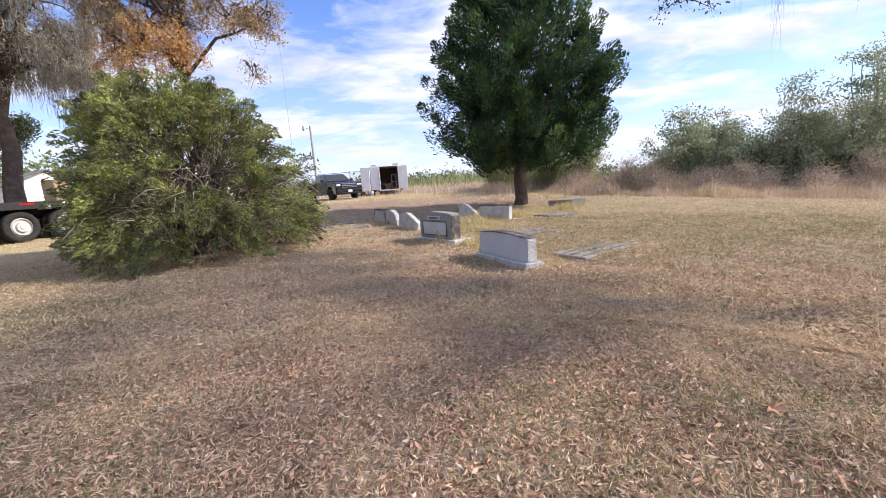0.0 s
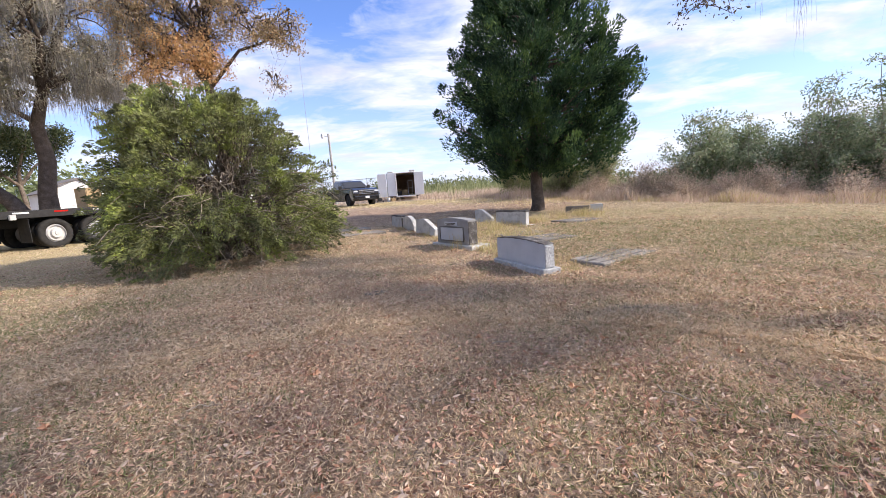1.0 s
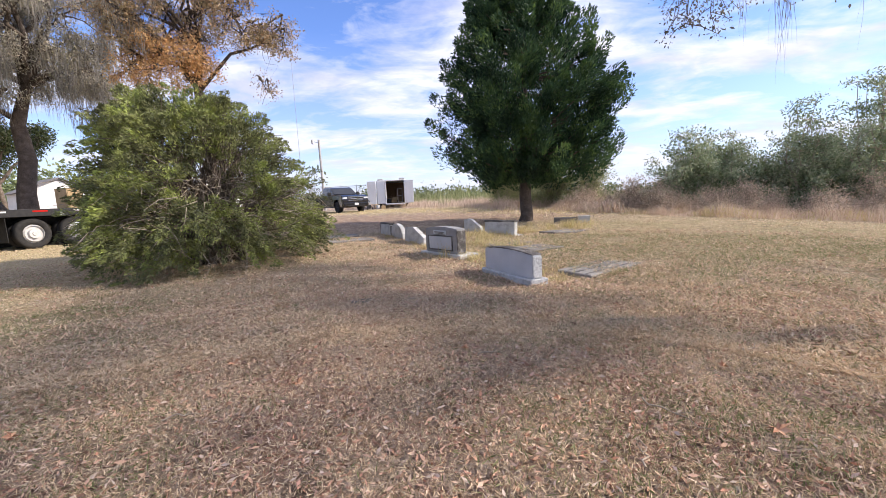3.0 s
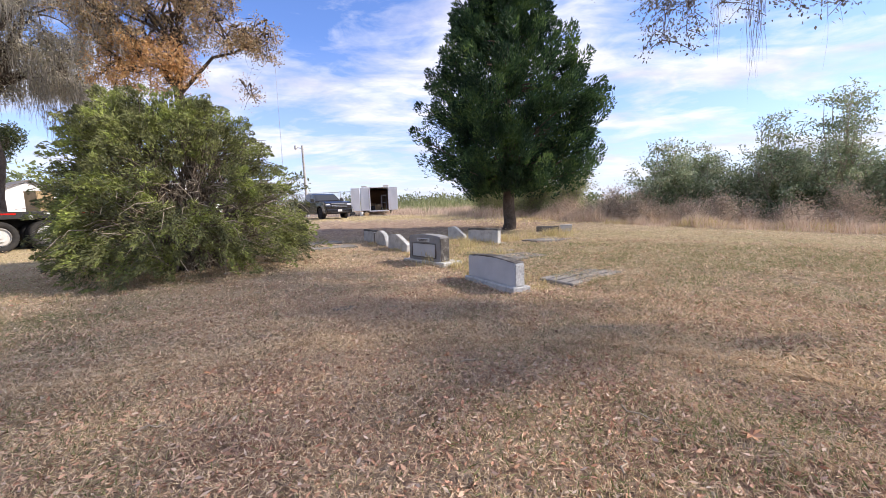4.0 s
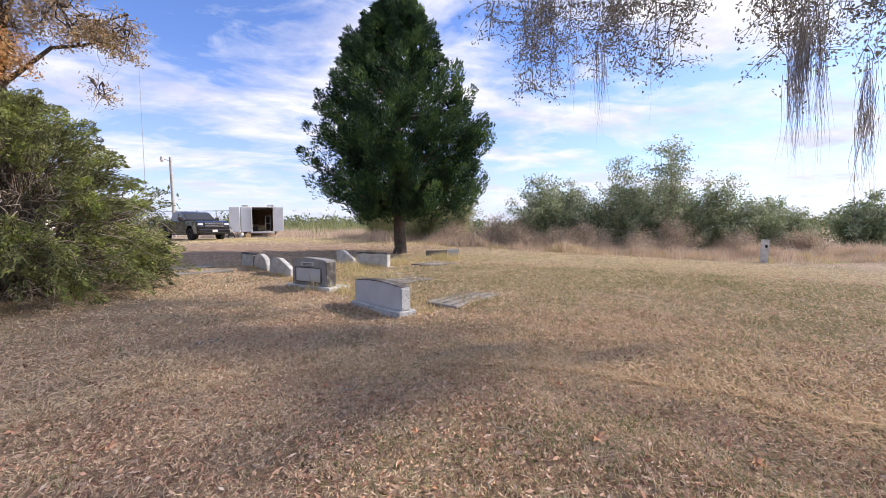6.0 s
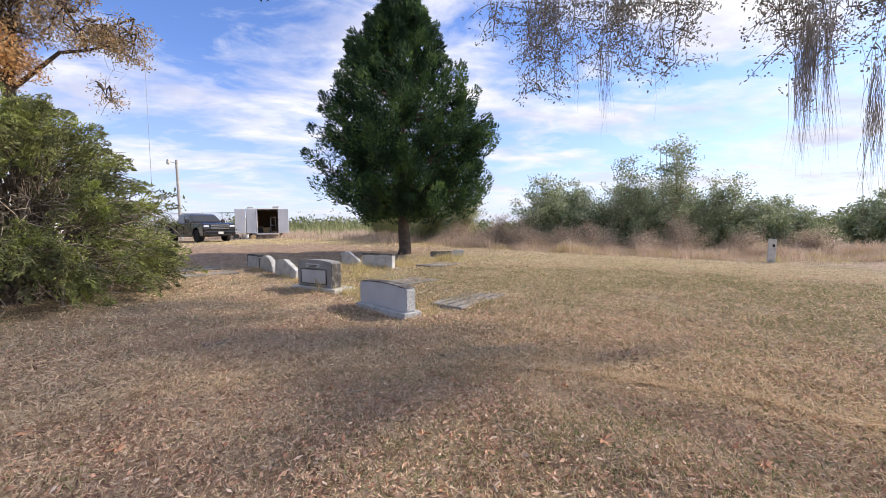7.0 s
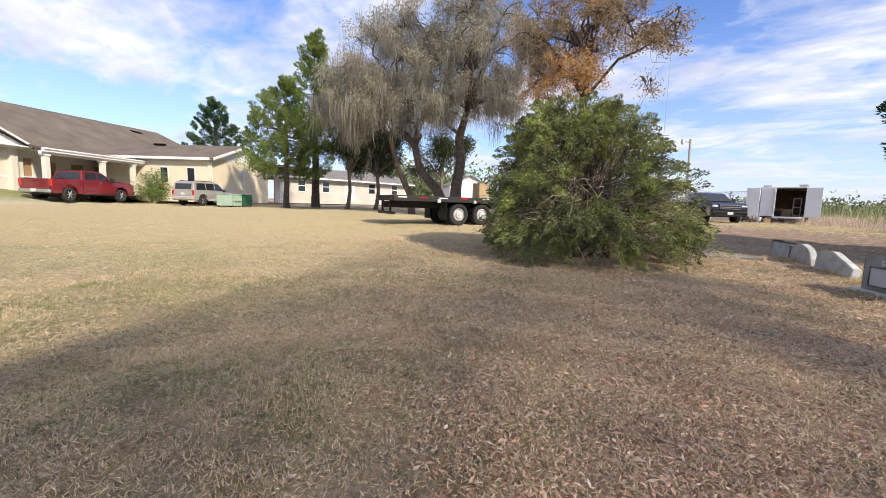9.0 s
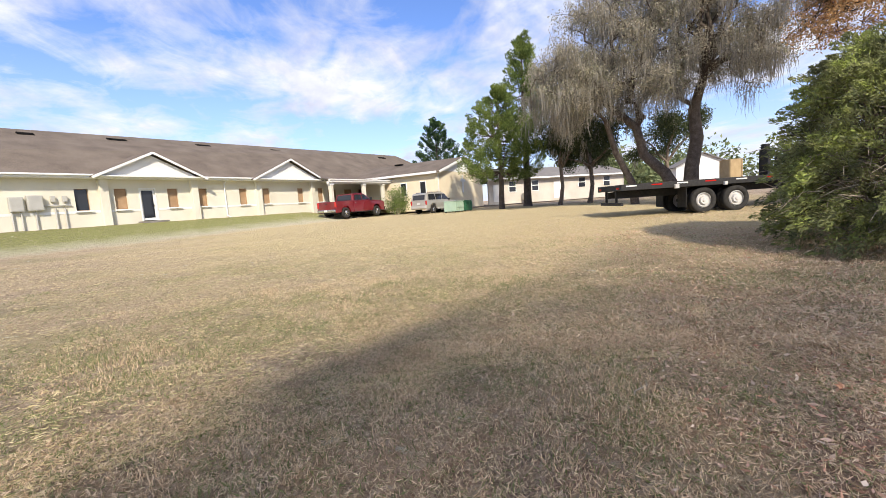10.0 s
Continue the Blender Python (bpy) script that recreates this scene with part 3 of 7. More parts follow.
def build_hall():
    h = thing("church_hall", "long single-storey cream stucco hall with brown shingle roof and white gables", "building", HALL)
    Z0, ZE = 1.0, 4.5
    wins = [(x, x + 0.66, 2.52, 3.76) for x in (-10.0, -7.2, -3.4, 0.6, 4.0, 9.62, 11.5, 14.45, 16.42, 19.55, 21.6, 25.1, 27.45)]
    door = (12.8, 13.75, 1.72, 3.80)
    bm = bmesh.new()
    wall_boxes(bm, -14, 53, Z0, ZE, 0, 0.25, wins + [door])
    for c, s in (((-13.87, 7.1, 2.75), (0.25, 13.7, 3.5)), ((52.87, 7.1, 2.75), (0.25, 13.7, 3.5)), ((19.5, 14.1, 2.75), (67, 0.25, 3.5))):
        box(bm, c, s)
    part("wall", bm, M_STUCCO, h)
    # Black sheet stands in for the unlit rooms; no rooms are built.
    part("unlit_room_sheet", boxes(((18, 0.9, 2.75), (63, 0.02, 3.4))), M_DARK, h)
    for i, wv in enumerate(wins):
        window_unit(h, *wv, 0.0, M_BLIND if i not in (4, 5) else M_GLASS)
    d = part("door", boxes(((13.275, 0.12, 2.76), (0.83, 0.05, 2.0), 0.01)), M_WHITE, h, "white glazed door")
    part("glass", boxes(((13.275, 0.088, 2.78), (0.62, 0.02, 1.72))), M_GLASS, d)
    part("frame", boxes(((12.83, 0.05, 2.76), (0.07, 0.14, 2.08)), ((13.72, 0.05, 2.76), (0.07, 0.14, 2.08)), ((13.275, 0.05, 3.77), (0.82, 0.14, 0.07))), M_WHITE, d)
    part("handle", boxes(((13.6, 0.07, 2.72), (0.03, 0.06, 0.16), 0.008)), M_CHROME, d)
    part("step", boxes(((13.275, -0.35, 1.62), (1.5, 0.7, 0.18), 0.02)), M_CONC, h)
    # sill band, broken by the door
    part("band", boxes(((-0.62, -0.012, 2.44), (26.74, 0.024, 0.13)), ((21.0, -0.012, 2.44), (14.4, 0.024, 0.13))), M_WHITE, h, "white sill band")
    for x in (-5.4, -0.4, 10.92, 16.1, 21.1, 26.65):
        part("pilaster", boxes(((x, -0.16, 2.72), (0.44, 0.32, 3.44), 0.02)), M_STUCCO, h)
    # roof
    r0, r1, rz, ry = -14.6, 54.0, 8.2, 7.0
    za, zb = 7.5, 9.0
    bm = bmesh.new()
    poly(bm, [(r0, -0.6, ZE), (r1, -0.6, ZE), (r1 - 4.5, ry, zb), (r0, ry, za)], 0.12)
    poly(bm, [(r1, 14.7, ZE), (r0, 14.7, ZE), (r0, ry, za), (r1 - 4.5, ry, zb)], 0.12)
    poly(bm, [(r1, -0.6, ZE), (r1, 14.7, ZE), (r1 - 4.5, ry, zb)], 0.12)
    roof = part("roof", bm, M_SHINGLE, h)
    part("end_gable", prism_yz([(-0.4, ZE), (14.4, ZE), (ry, za - 0.1)], -14.2, -13.9), M_STUCCO, h)
    k = (rz - ZE) / (ry + 0.6)
    nrm = math.atan(k)
    for x0, x1 in ((-7.0, -5.8), (2.5, 3.7), (9.2, 10.0), (13.8, 15.0), (20.0, 21.2), (27.3, 28.6), (34.6, 36.2), (44.0, 45.4)):
        yy = 5.75
        k = (za + (zb - za) * ((x0 + x1) / 2 - r0) / (r1 - 4.5 - r0) - ZE) / (ry + 0.6)
        part("roof_vent", boxes((((x0 + x1) / 2, 0, 0), (x1 - x0, 0.40, 0.20), 0.02, Matrix.Translation((0, yy, ZE + k * (yy + 0.6) + 0.06)) @ Matrix.Rotation(nrm, 4, "X"))), M_DARK, roof)
    part("fascia", boxes(((18, -0.62, ZE - 0.06), (65.2, 0.05, 0.2)), ((18, -0.30, ZE - 0.17), (65, 0.62, 0.03))), M_WHITE, h)
    part("gutter", boxes(((18, -0.70, ZE - 0.02), (65.2, 0.11, 0.1), 0.015)), M_WHITE, h)
    for x in (18.36, 2.2, -8.6):
        part("downspout", rods(((x, -0.66, ZE - 0.05), (x, -0.08, ZE - 0.42), 0.045, None, 8), ((x, -0.08, ZE - 0.42), (x, -0.08, 1.7), 0.045, None, 8), ((x, -0.08, 1.75), (x + 0.05, -0.4, 1.62), 0.045, None, 8)), M_WHITE, h)
    # front gables
    for a, b, top in ((10.55, 16.35, 5.9), (20.55, 27.3, 6.1)):
        m = (a + b) / 2
        g = part("gable", prism(bmesh.new(), [(a + 0.15, ZE), (b - 0.15, ZE), (m, top - 0.12)], -0.62, 0.1), M_WHITE, h, "white pediment")
        bm = bmesh.new()
        back = (top - ZE) / k - 0.6
        e = 0.35
        zl = ZE - e * (top - ZE) / (m - a)
        for sgn, q in ((-1, a), (1, b)):
            pts = [(q + sgn * e, -0.95, zl + 0.1), (m, -0.95, top + 0.1), (m, back + 0.3, top + 0.1), (q + sgn * e, -0.55, zl + 0.1)]
            poly(bm, pts if sgn < 0 else pts[::-1], 0.08)
        part("gable_roof", bm, M_SHINGLE, g)
        bm = bmesh.new()
        for sgn, q in ((-1, a), (1, b)):
            x0, x1 = q + sgn * e, m
            dx, dz = x1 - x0, top - zl
            ln = math.hypot(dx, dz)
            box(bm, (0, 0, 0), (ln, 0.06, 0.13), 0.0, Matrix.Translation(((x0 + x1) / 2, -0.98, (zl + top) / 2)) @ Matrix.Rotation(-math.atan2(dz, dx), 4, "Y"))
        part("rake_board", bm, M_WHITE, g)
        part("soffit", boxes(((m, -0.45, ZE - 0.06), (b - a, 0.9, 0.07))), M_WHITE, g)
    # meters and pipes
    for x, z, sx, sz, dy in ((7.2, 2.95, 0.55, 0.75, 0.24), (7.9, 3.0, 0.62, 0.8, 0.3), (8.65, 3.2, 0.2, 0.34, 0.14), (9.15, 3.2, 0.2, 0.34, 0.14)):
        eb = part("meter_box", boxes(((x, -dy / 2 - 0.02, z), (sx, dy, sz), 0.02)), M_GREYMETAL, h)
        part("cover", boxes(((x, -dy - 0.03, z), (sx * 0.86, 0.02, sz * 0.86), 0.006)), M_GREYMETAL, eb)
    for x in (7.0, 7.35, 7.9, 8.7, 9.1):
        part("conduit", rods(((x, -0.09, 2.7), (x, -0.09, 1.45), 0.04, None, 8)), M_GREYMETAL, h)
    part("conduit", rods(((8.2, -0.09, 2.85), (9.4, -0.09, 2.85), 0.035, None, 8)), M_GREYMETAL, h)
    # porch
    px0, px1, py = 24.2, 32.3, -4.6
    bm = bmesh.new()
    poly(bm, [(px0, py - 0.3, 4.12), (px1, py - 0.3, 4.12), (px1 + 2, 0.4, 4.85), (28.0, 0.4, 4.85)], 0.1)
    porch = part("porch_roof", bm, M_SHINGLE, h)
    part("fascia", boxes((((px0 + px1) / 2, py - 0.3, 4.02), (px1 - px0 + 0.1, 0.06, 0.24)), (((px0 + px1) / 2, py - 0.36, 4.1), (px1 - px0, 0.1, 0.09))), M_WHITE, porch)
    part("beam", boxes((((px0 + px1) / 2, py, 3.86), (px1 - px0 - 0.2, 0.24, 0.2))), M_WHITE, porch)
    for x in (24.6, 28.6, 31.3):
        col = part("column", boxes(((x, py, 2.6), (0.3, 0.3, 2.4), 0.02)), M_STUCCO, porch)
        part("capital", boxes(((x, py, 3.72), (0.4, 0.4, 0.12), 0.015)), M_WHITE, col)
    part("porch_floor", boxes((((px0 + px1) / 2, py / 2 - 0.2, 1.38), (px1 - px0 + 0.4, 4.6, 0.12), 0.02)), M_CONC, porch)
    for x in (29.6, 30.6, 31.6):
        part("rail", boxes(((x, py - 0.1, 2.1), (0.9, 0.05, 0.06)), *[((x - 0.4 + 0.1 * i, py - 0.1, 1.78), (0.025, 0.025, 0.62)) for i in range(9)]), M_GREYMETAL, porch)
    for x in (29.2, 31.4, 33.5):
        part("door", boxes(((x, -0.03, 2.6), (0.95, 0.06, 2.05), 0.01)), M_BLIND, h, "brown door in the porch")


def prism_yz(pts, x0, x1):
    bm = bmesh.new()
    a = [bm.verts.new((x0, y, z)) for y, z in pts]
    b = [bm.verts.new((x1, y, z)) for y, z in pts]
    bm.faces.new(a)
    bm.faces.new(list(reversed(b)))
    for i in range(len(pts)):
        j = (i + 1) % len(pts)
        bm.faces.new((a[j], a[i], b[i], b[j]))
    bmesh.ops.recalc_face_normals(bm, faces=bm.faces[:])
    return bm


def build_wing():
    w = thing("side_wing", "cream gabled wing with a pale cross on its end wall", "building", HALL)
    a, b, m, y0, ze, top = 32.3, 42.0, 37.1, -10.2, 4.5, 5.95
    bm = bmesh.new()
    box(bm, ((a + b) / 2, y0 + 0.12, 2.75), (b - a, 0.24, 3.5))
    prism(bm, [(a, ze), (b, ze), (m, top - 0.1)], y0, y0 + 0.24)
    box(bm, (a + 0.12, y0 / 2 - 0.4, 2.75), (0.24, -y0 - 1.3, 3.5))
    box(bm, (b - 0.12, y0 / 2 + 1, 2.75), (0.24, -y0 + 1.5, 3.5))
    part("wall", bm, M_STUCCO2, w)
    bm = bmesh.new()
    e = 0.45
    zl = ze - e * (top - ze) / (m - a)
    poly(bm, [(a - e, y0 - 0.5, zl + 0.12), (m, y0 - 0.5, top + 0.12), (m, 6, top + 0.12), (a - e, 6, zl + 0.12)], 0.12)
    poly(bm, [(m, y0 - 0.5, top + 0.12), (b + e, y0 - 0.5, zl + 0.12), (b + e, 6, zl + 0.12), (m, 6, top + 0.12)], 0.12)
    roof = part("roof", bm, M_SHINGLE, w)
    part("roof_vent", boxes(((36.5, -3.0, top + 0.05), (0.3, 1.0, 0.14), 0.02)), M_DARK, roof)
    bm = bmesh.new()
    for q, sg in ((a, -1), (b, 1)):
        x0, x1 = q + sg * e, m
        dx, dz = x1 - x0, top - zl
        box(bm, (0, 0, 0), (math.hypot(dx, dz), 0.06, 0.2), 0.0, Matrix.Translation(((x0 + x1) / 2, y0 - 0.52, (zl + top) / 2 + 0.04)) @ Matrix.Rotation(-math.atan2(dz, dx), 4, "Y"))
    box(bm, (a - e, -2.4, zl + 0.05), (0.06, 16, 0.2))
    part("fascia", bm, M_WHITE, w)
    part("gable_board", prism(bmesh.new(), [(a + 0.4, ze + 0.06), (b - 0.4, ze + 0.06), (m, top - 0.16)], y0 - 0.03, y0 - 0.004), M_WHITE, w, "white gable cladding")
    part("cross", boxes(((37.2, y0 - 0.03, 3.4), (0.28, 0.06, 1.75), 0.01), ((37.2, y0 - 0.035, 3.75), (1.0, 0.05, 0.26), 0.01)), M_WHITE, w, "pale wooden cross on the wall")
    part("downspout", rods(((a + 0.05, y0 - 0.06, 4.4), (a + 0.05, y0 - 0.06, 1.5), 0.045, None, 8)), M_WHITE, w)
    for y in (-8.6, -6.4):
        wn_ = part("window", boxes(((a - 0.012, y, 3.1), (0.05, 0.7, 1.3), 0.008)), M_WHITE, w)
        part("pane", boxes(((a - 0.042, y, 3.1), (0.02, 0.56, 1.16))), M_GLASS, wn_)


def build_back_house():
    q, p = Vector((-45.0, 17.2, 0)), Vector((-46.5, 37.0, 0))
    d = q - p
    L = d.length
    m = Matrix.Translation(p) @ Matrix.Rotation(math.atan2(d.y, d.x), 4, "Z")
    h = thing("back_house", "low cream house with grey roof behind the oaks", "house", m)
    wins = [(16.2, 17.2, 2.3, 3.65), (13.1, 14.1, 2.3, 3.65), (6.2, 7.3, 2.6, 3.5), (2.3, 3.4, 2.6, 3.5)]
    bm = bmesh.new()
    wall_boxes(bm, 0, L, 1.0, 4.0, -0.2, 0.0, [])
    box(bm, (0.1, -4, 2.5), (0.2, 8, 3.0))
    # Tree shade on this wall is part of its colour.
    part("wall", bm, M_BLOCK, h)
    for x0, x1, z0, z1 in wins:
        w = part("window", boxes((((x0 + x1) / 2, 0.012, (z0 + z1) / 2), (x1 - x0, 0.04, z1 - z0), 0.006)), M_WHITE, h)
        part("pane", boxes((((x0 + x1) / 2, 0.04, (z0 + z1) / 2 - 0.31), (x1 - x0 - 0.16, 0.02, 0.55)), (((x0 + x1) / 2, 0.04, (z0 + z1) / 2 + 0.31), (x1 - x0 - 0.16, 0.02, 0.5))), M_GLASS, w)
    bm = bmesh.new()
    poly(bm, [(-0.5, 0.7, 3.95), (-0.5, -4.2, 5.4), (L + 0.5, -4.2, 5.4), (L + 0.5, 0.7, 3.95)], 0.12)
    poly(bm, [(-0.5, -4.2, 5.4), (-0.5, -9, 3.95), (L + 0.5, -9, 3.95), (L + 0.5, -4.2, 5.4)], 0.12)
    part("roof", bm, M_GREYROOF, h)
    part("fascia", boxes(((L / 2, 0.72, 3.86), (L + 1, 0.05, 0.18))), M_WHITE, h)
    part("air_conditioner", boxes(((15.2, 0.6, 1.75), (0.8, 0.7, 0.75), 0.03)), M_GREYMETAL, h)
    part("side_door", boxes(((18.8, 0.02, 2.3), (0.9, 0.06, 2.0), 0.01)), M_WHITE, h)
    part("side_door", boxes(((10.2, 0.02, 2.3), (1.5, 0.06, 2.0), 0.01)), M_WHITE, h)
    s = thing("white_shed", "small white gabled shed beyond the oaks", "shed", pose(-36.5, 38.0, gz(-36.5, 38.0), 0, 0, 60))
    bm = bmesh.new()
    box(bm, (0, 0, 1.35), (5.0, 4.0, 2.9))
    part("wall", bm, M_WHITE, s)
    part("gable", prism(bmesh.new(), [(-2.5, 2.8), (2.5, 2.8), (0, 4.0)], -2.02, 2.02), M_WHITE, s)
    bm = bmesh.new()
    poly(bm, [(-2.8, -2.3, 2.75), (0, -2.3, 4.1), (0, 2.3, 4.1), (-2.8, 2.3, 2.75)], 0.08)
    poly(bm, [(0, -2.3, 4.1), (2.8, -2.3, 2.75), (2.8, 2.3, 2.75), (0, 2.3, 4.1)], 0.08)
    part("roof", bm, M_GREYROOF, s)


build_hall()
build_wing()
build_back_house()

# ---- headstones and grave slabs ----


def stone(name, label, p, q, z, h, thick, material, top="arc", base=None, group="headstones", side=None, lean=0.0, cap=False):
    """An upright stone whose front foot runs from p to q (front to the right of p to q seen from above)."""
    p, q = Vector((*p, 0)), Vector((*q, 0))
    d = q - p
    L = d.length
    m = Matrix.Translation((*((p + q) / 2).xy, z)) @ Matrix.Rotation(math.atan2(d.y, d.x), 4, "Z")
    t = thing(name, label, "headstone", m, group)
    bh = 0.0
    if base:
        bh = base[2]
        part("base", boxes(((0, base[1] / 2 - 0.07, bh / 2 - 0.06), (base[0], base[1], bh + 0.12), 0.015)), M_ROCKFACE if material is M_GRANITE else M_MARBLE, t, "rough-hewn stone base")
    n = 12
    hw = L / 2 if not base else base[3] / 2
    pts = [(-hw, bh - (0.1 if not base else 0)), (hw, bh - (0.1 if not base else 0))]
    for i in range(n + 1):
        a = 1 - 2 * i / n
        if top == "arc":
            zz = h - 0.045 * abs(a) ** 2.2
        elif top == "round":
            zz = h - 0.55 * hw * (1 - math.sqrt(max(0, 1 - a * a)))
        elif top == "slope":
            zz = h - 0.24 * max(0, a + 0.15) - 0.07 * max(0, -a - 0.6)
        elif top == "broken":
            zz = h - 0.17 * max(0, a - 0.15) - 0.05 * max(0, -a - 0.5) + 0.008 * math.sin(a * 11)
        else:
            zz = h
        pts.append((a * hw, zz))
    bm = prism(bmesh.new(), pts, 0.0, thick, None, 0.012)
    if lean:
        bmesh.ops.rotate(bm, verts=bm.verts[:], cent=(0, 0, bh), matrix=Matrix.Rotation(radians(lean), 3, "X"))
    part("tablet", bm, material, t)
    if cap:
        q = [(u * hw * 1.004, v) for u, v in ((-1, pts[-1][1] - 0.06), (-0.5, pts[-4][1] - 0.035), (0.0, pts[8][1] - 0.055), (0.5, pts[5][1] - 0.03), (1, pts[2][1] - 0.05))]
        up_ = [(x * 1.004, z_ + 0.006) for x, z_ in pts[2:]]
        bm = prism(bmesh.new(), q + up_, -0.005, thick + 0.005)
        if lean:
            bmesh.ops.rotate(bm, verts=bm.verts[:], cent=(0, 0, bh), matrix=Matrix.Rotation(radians(lean), 3, "X"))
        part("lichen_cap", bm, M_BLACKST, t, "black lichen along the top")
    if side:
        for sg in (-1, 1):
            part("end_face", boxes(((sg * (hw + 0.006), thick / 2, (bh + h - 0.07) / 2), (0.016, thick * 0.94, h - bh - 0.09), 0.003)), side, t, "stained rough end")
    return t


S = stone("headstone", "pale grey granite headstone on a rough-hewn base, seen blank", (0.70, 7.52), (1.31, 6.22), 0.06, 0.54, 0.18, M_GRANITE, "arc", (1.52, 0.34, 0.11, 1.42), side=M_ROCKFACE)
part("stain_line", prism(bmesh.new(), [(-0.71, 0.500)] + [(0.071 * i, 0.546 - 0.045 * abs(i / 10) ** 2.2) for i in range(-10, 11)] + [(0.71, 0.488)] + [(0.071 * i, 0.534 - 0.045 * abs(i / 10) ** 2.2 - 0.006 * (i % 3)) for i in range(9, -10, -1)], -0.004, 0.184), M_BLACKST, S, "dark weather stain along the top edge")
S = stone("headstone", "grey granite headstone with dark stained edges and a light panel", (-0.56, 9.95), (0.26, 8.90), 0.10, 0.74, 0.26, M_DKGRAN, "arc", (1.52, 0.56, 0.13, 1.18), side=M_BLACKST)
part("panel", boxes(((0, -0.012, 0.37), (0.86, 0.026, 0.30), 0.006)), M_GRANITE, S, "light raised panel")
part("panel_border", boxes(((-0.44, -0.016, 0.37), (0.012, 0.034, 0.32)), ((0.44, -0.016, 0.37), (0.012, 0.034, 0.32)), ((0, -0.016, 0.53), (0.892, 0.034, 0.012)), ((0, -0.016, 0.21), (0.892, 0.034, 0.012))), M_BLACKST, S)
part("name_plate", boxes(((-0.02, -0.012, 0.61), (0.46, 0.026, 0.085), 0.004)), M_GRANITE, S, "small light plate with bars of lettering")
part("lettering", boxes(((-0.02, -0.028, 0.62), (0.36, 0.008, 0.018)), ((-0.02, -0.028, 0.592), (0.28, 0.008, 0.014))), M_BLACKST, S)
stone("headstone", "weathered white marble headstone with lichen, leaning", (-1.32, 12.5), (-0.68, 11.35), 0.15, 0.54, 0.16, M_MARBLE, "slope", lean=-5)
stone("headstone", "weathered white marble headstone with dark mottled top", (-1.86, 13.75), (-1.38, 12.7), 0.20, 0.54, 0.14, M_MARBLE, "round", lean=4)
stone("headstone", "narrow weathered headstone with black lichen streaks", (-2.42, 14.9), (-1.92, 13.85), 0.22, 0.50, 0.14, M_MARBLE, "flat", lean=-2, side=M_BLACKST, cap=True)
stone("headstone", "small slanting white headstone in tall grass", (0.66, 14.5), (1.16, 13.7), 0.17, 0.56, 0.12, M_MARBLE, "slope", lean=2)
stone("headstone", "broad white headstone with dark specks along its top", (1.24, 13.35), (2.10, 12.35), 0.18, 0.53, 0.16, M_MARBLE, "flat", base=(1.4, 0.4, 0.08, 1.25), lean=-2, cap=True)
stone("headstone", "low dark grave marker in the grass", (4.1, 15.4), (4.9, 15.15), 0.30, 0.26, 0.22, M_CONC, "flat", group="grave markers")
stone("headstone", "low white block marker in the grass", (4.92, 15.1), (5.35, 15.0), 0.30, 0.30, 0.24, M_MARBLE, "flat", group="grave markers")


def slab(label, pts, z, thick, material=M_CONC):
    cx, cy = sum(p[0] for p in pts) / 4, sum(p[1] for p in pts) / 4
    z = gz(cx, cy) + 0.035
    bm = poly(bmesh.new(), [(x, y, z) for x, y in pts], thick)
    bmesh.ops.bevel(bm, geom=bm.edges[:], offset=0.015, segments=1, affect="EDGES")
    s = part("grave_slab", bm, material)
    return tagged(s, label, "grave slab", "grave slabs")


SL = slab("flat weathered concrete grave slab with dark joints", [(1.94, 7.14), (2.32, 6.50), (3.62, 7.45), (3.12, 8.10)], 0.14, 0.2)
slab("flat weathered concrete grave slab in dry grass", [(1.15, 9.9), (1.55, 9.1), (2.85, 9.75), (2.45, 10.5)], 0.20, 0.2)
slab("narrow concrete ledger slab beside the headstone", [(0.95, 10.8), (1.2, 10.2), (2.3, 10.8), (2.05, 11.35)], 0.22, 0.2)
slab("flat weathered slab sunk in the grass", [(2.95, 12.9), (3.3, 12.2), (4.5, 12.6), (4.2, 13.3)], 0.28, 0.2)
slab("dark flat slab sunk in dry soil", [(-4.0, 13.2), (-3.6, 12.4), (-2.3, 12.9), (-2.7, 13.7)], 0.27, 0.2)
slab("grey flat slab sunk in dry soil", [(-4.5, 14.4), (-4.1, 13.6), (-3.0, 14.1), (-3.4, 14.9)], 0.31, 0.2)

zs = gz(2.7, 7.2) + 0.041
for f0, f1 in ((0.22, 0.29), (0.48, 0.56), (0.80, 0.85)):
    def along_slab(u, v):
        p0 = Vector((1.94, 7.14)).lerp(Vector((2.32, 6.50)), v)
        p1 = Vector((3.12, 8.10)).lerp(Vector((3.62, 7.45)), v)
        return (*p0.lerp(p1, u), zs)
    part("joint", poly(bmesh.new(), [along_slab(0.03, f1), along_slab(0.97, f1), along_slab(0.97, f0), along_slab(0.03, f0)], 0.02), M_BLACKST, SL, "dark stained joint")

# ---- trees ----


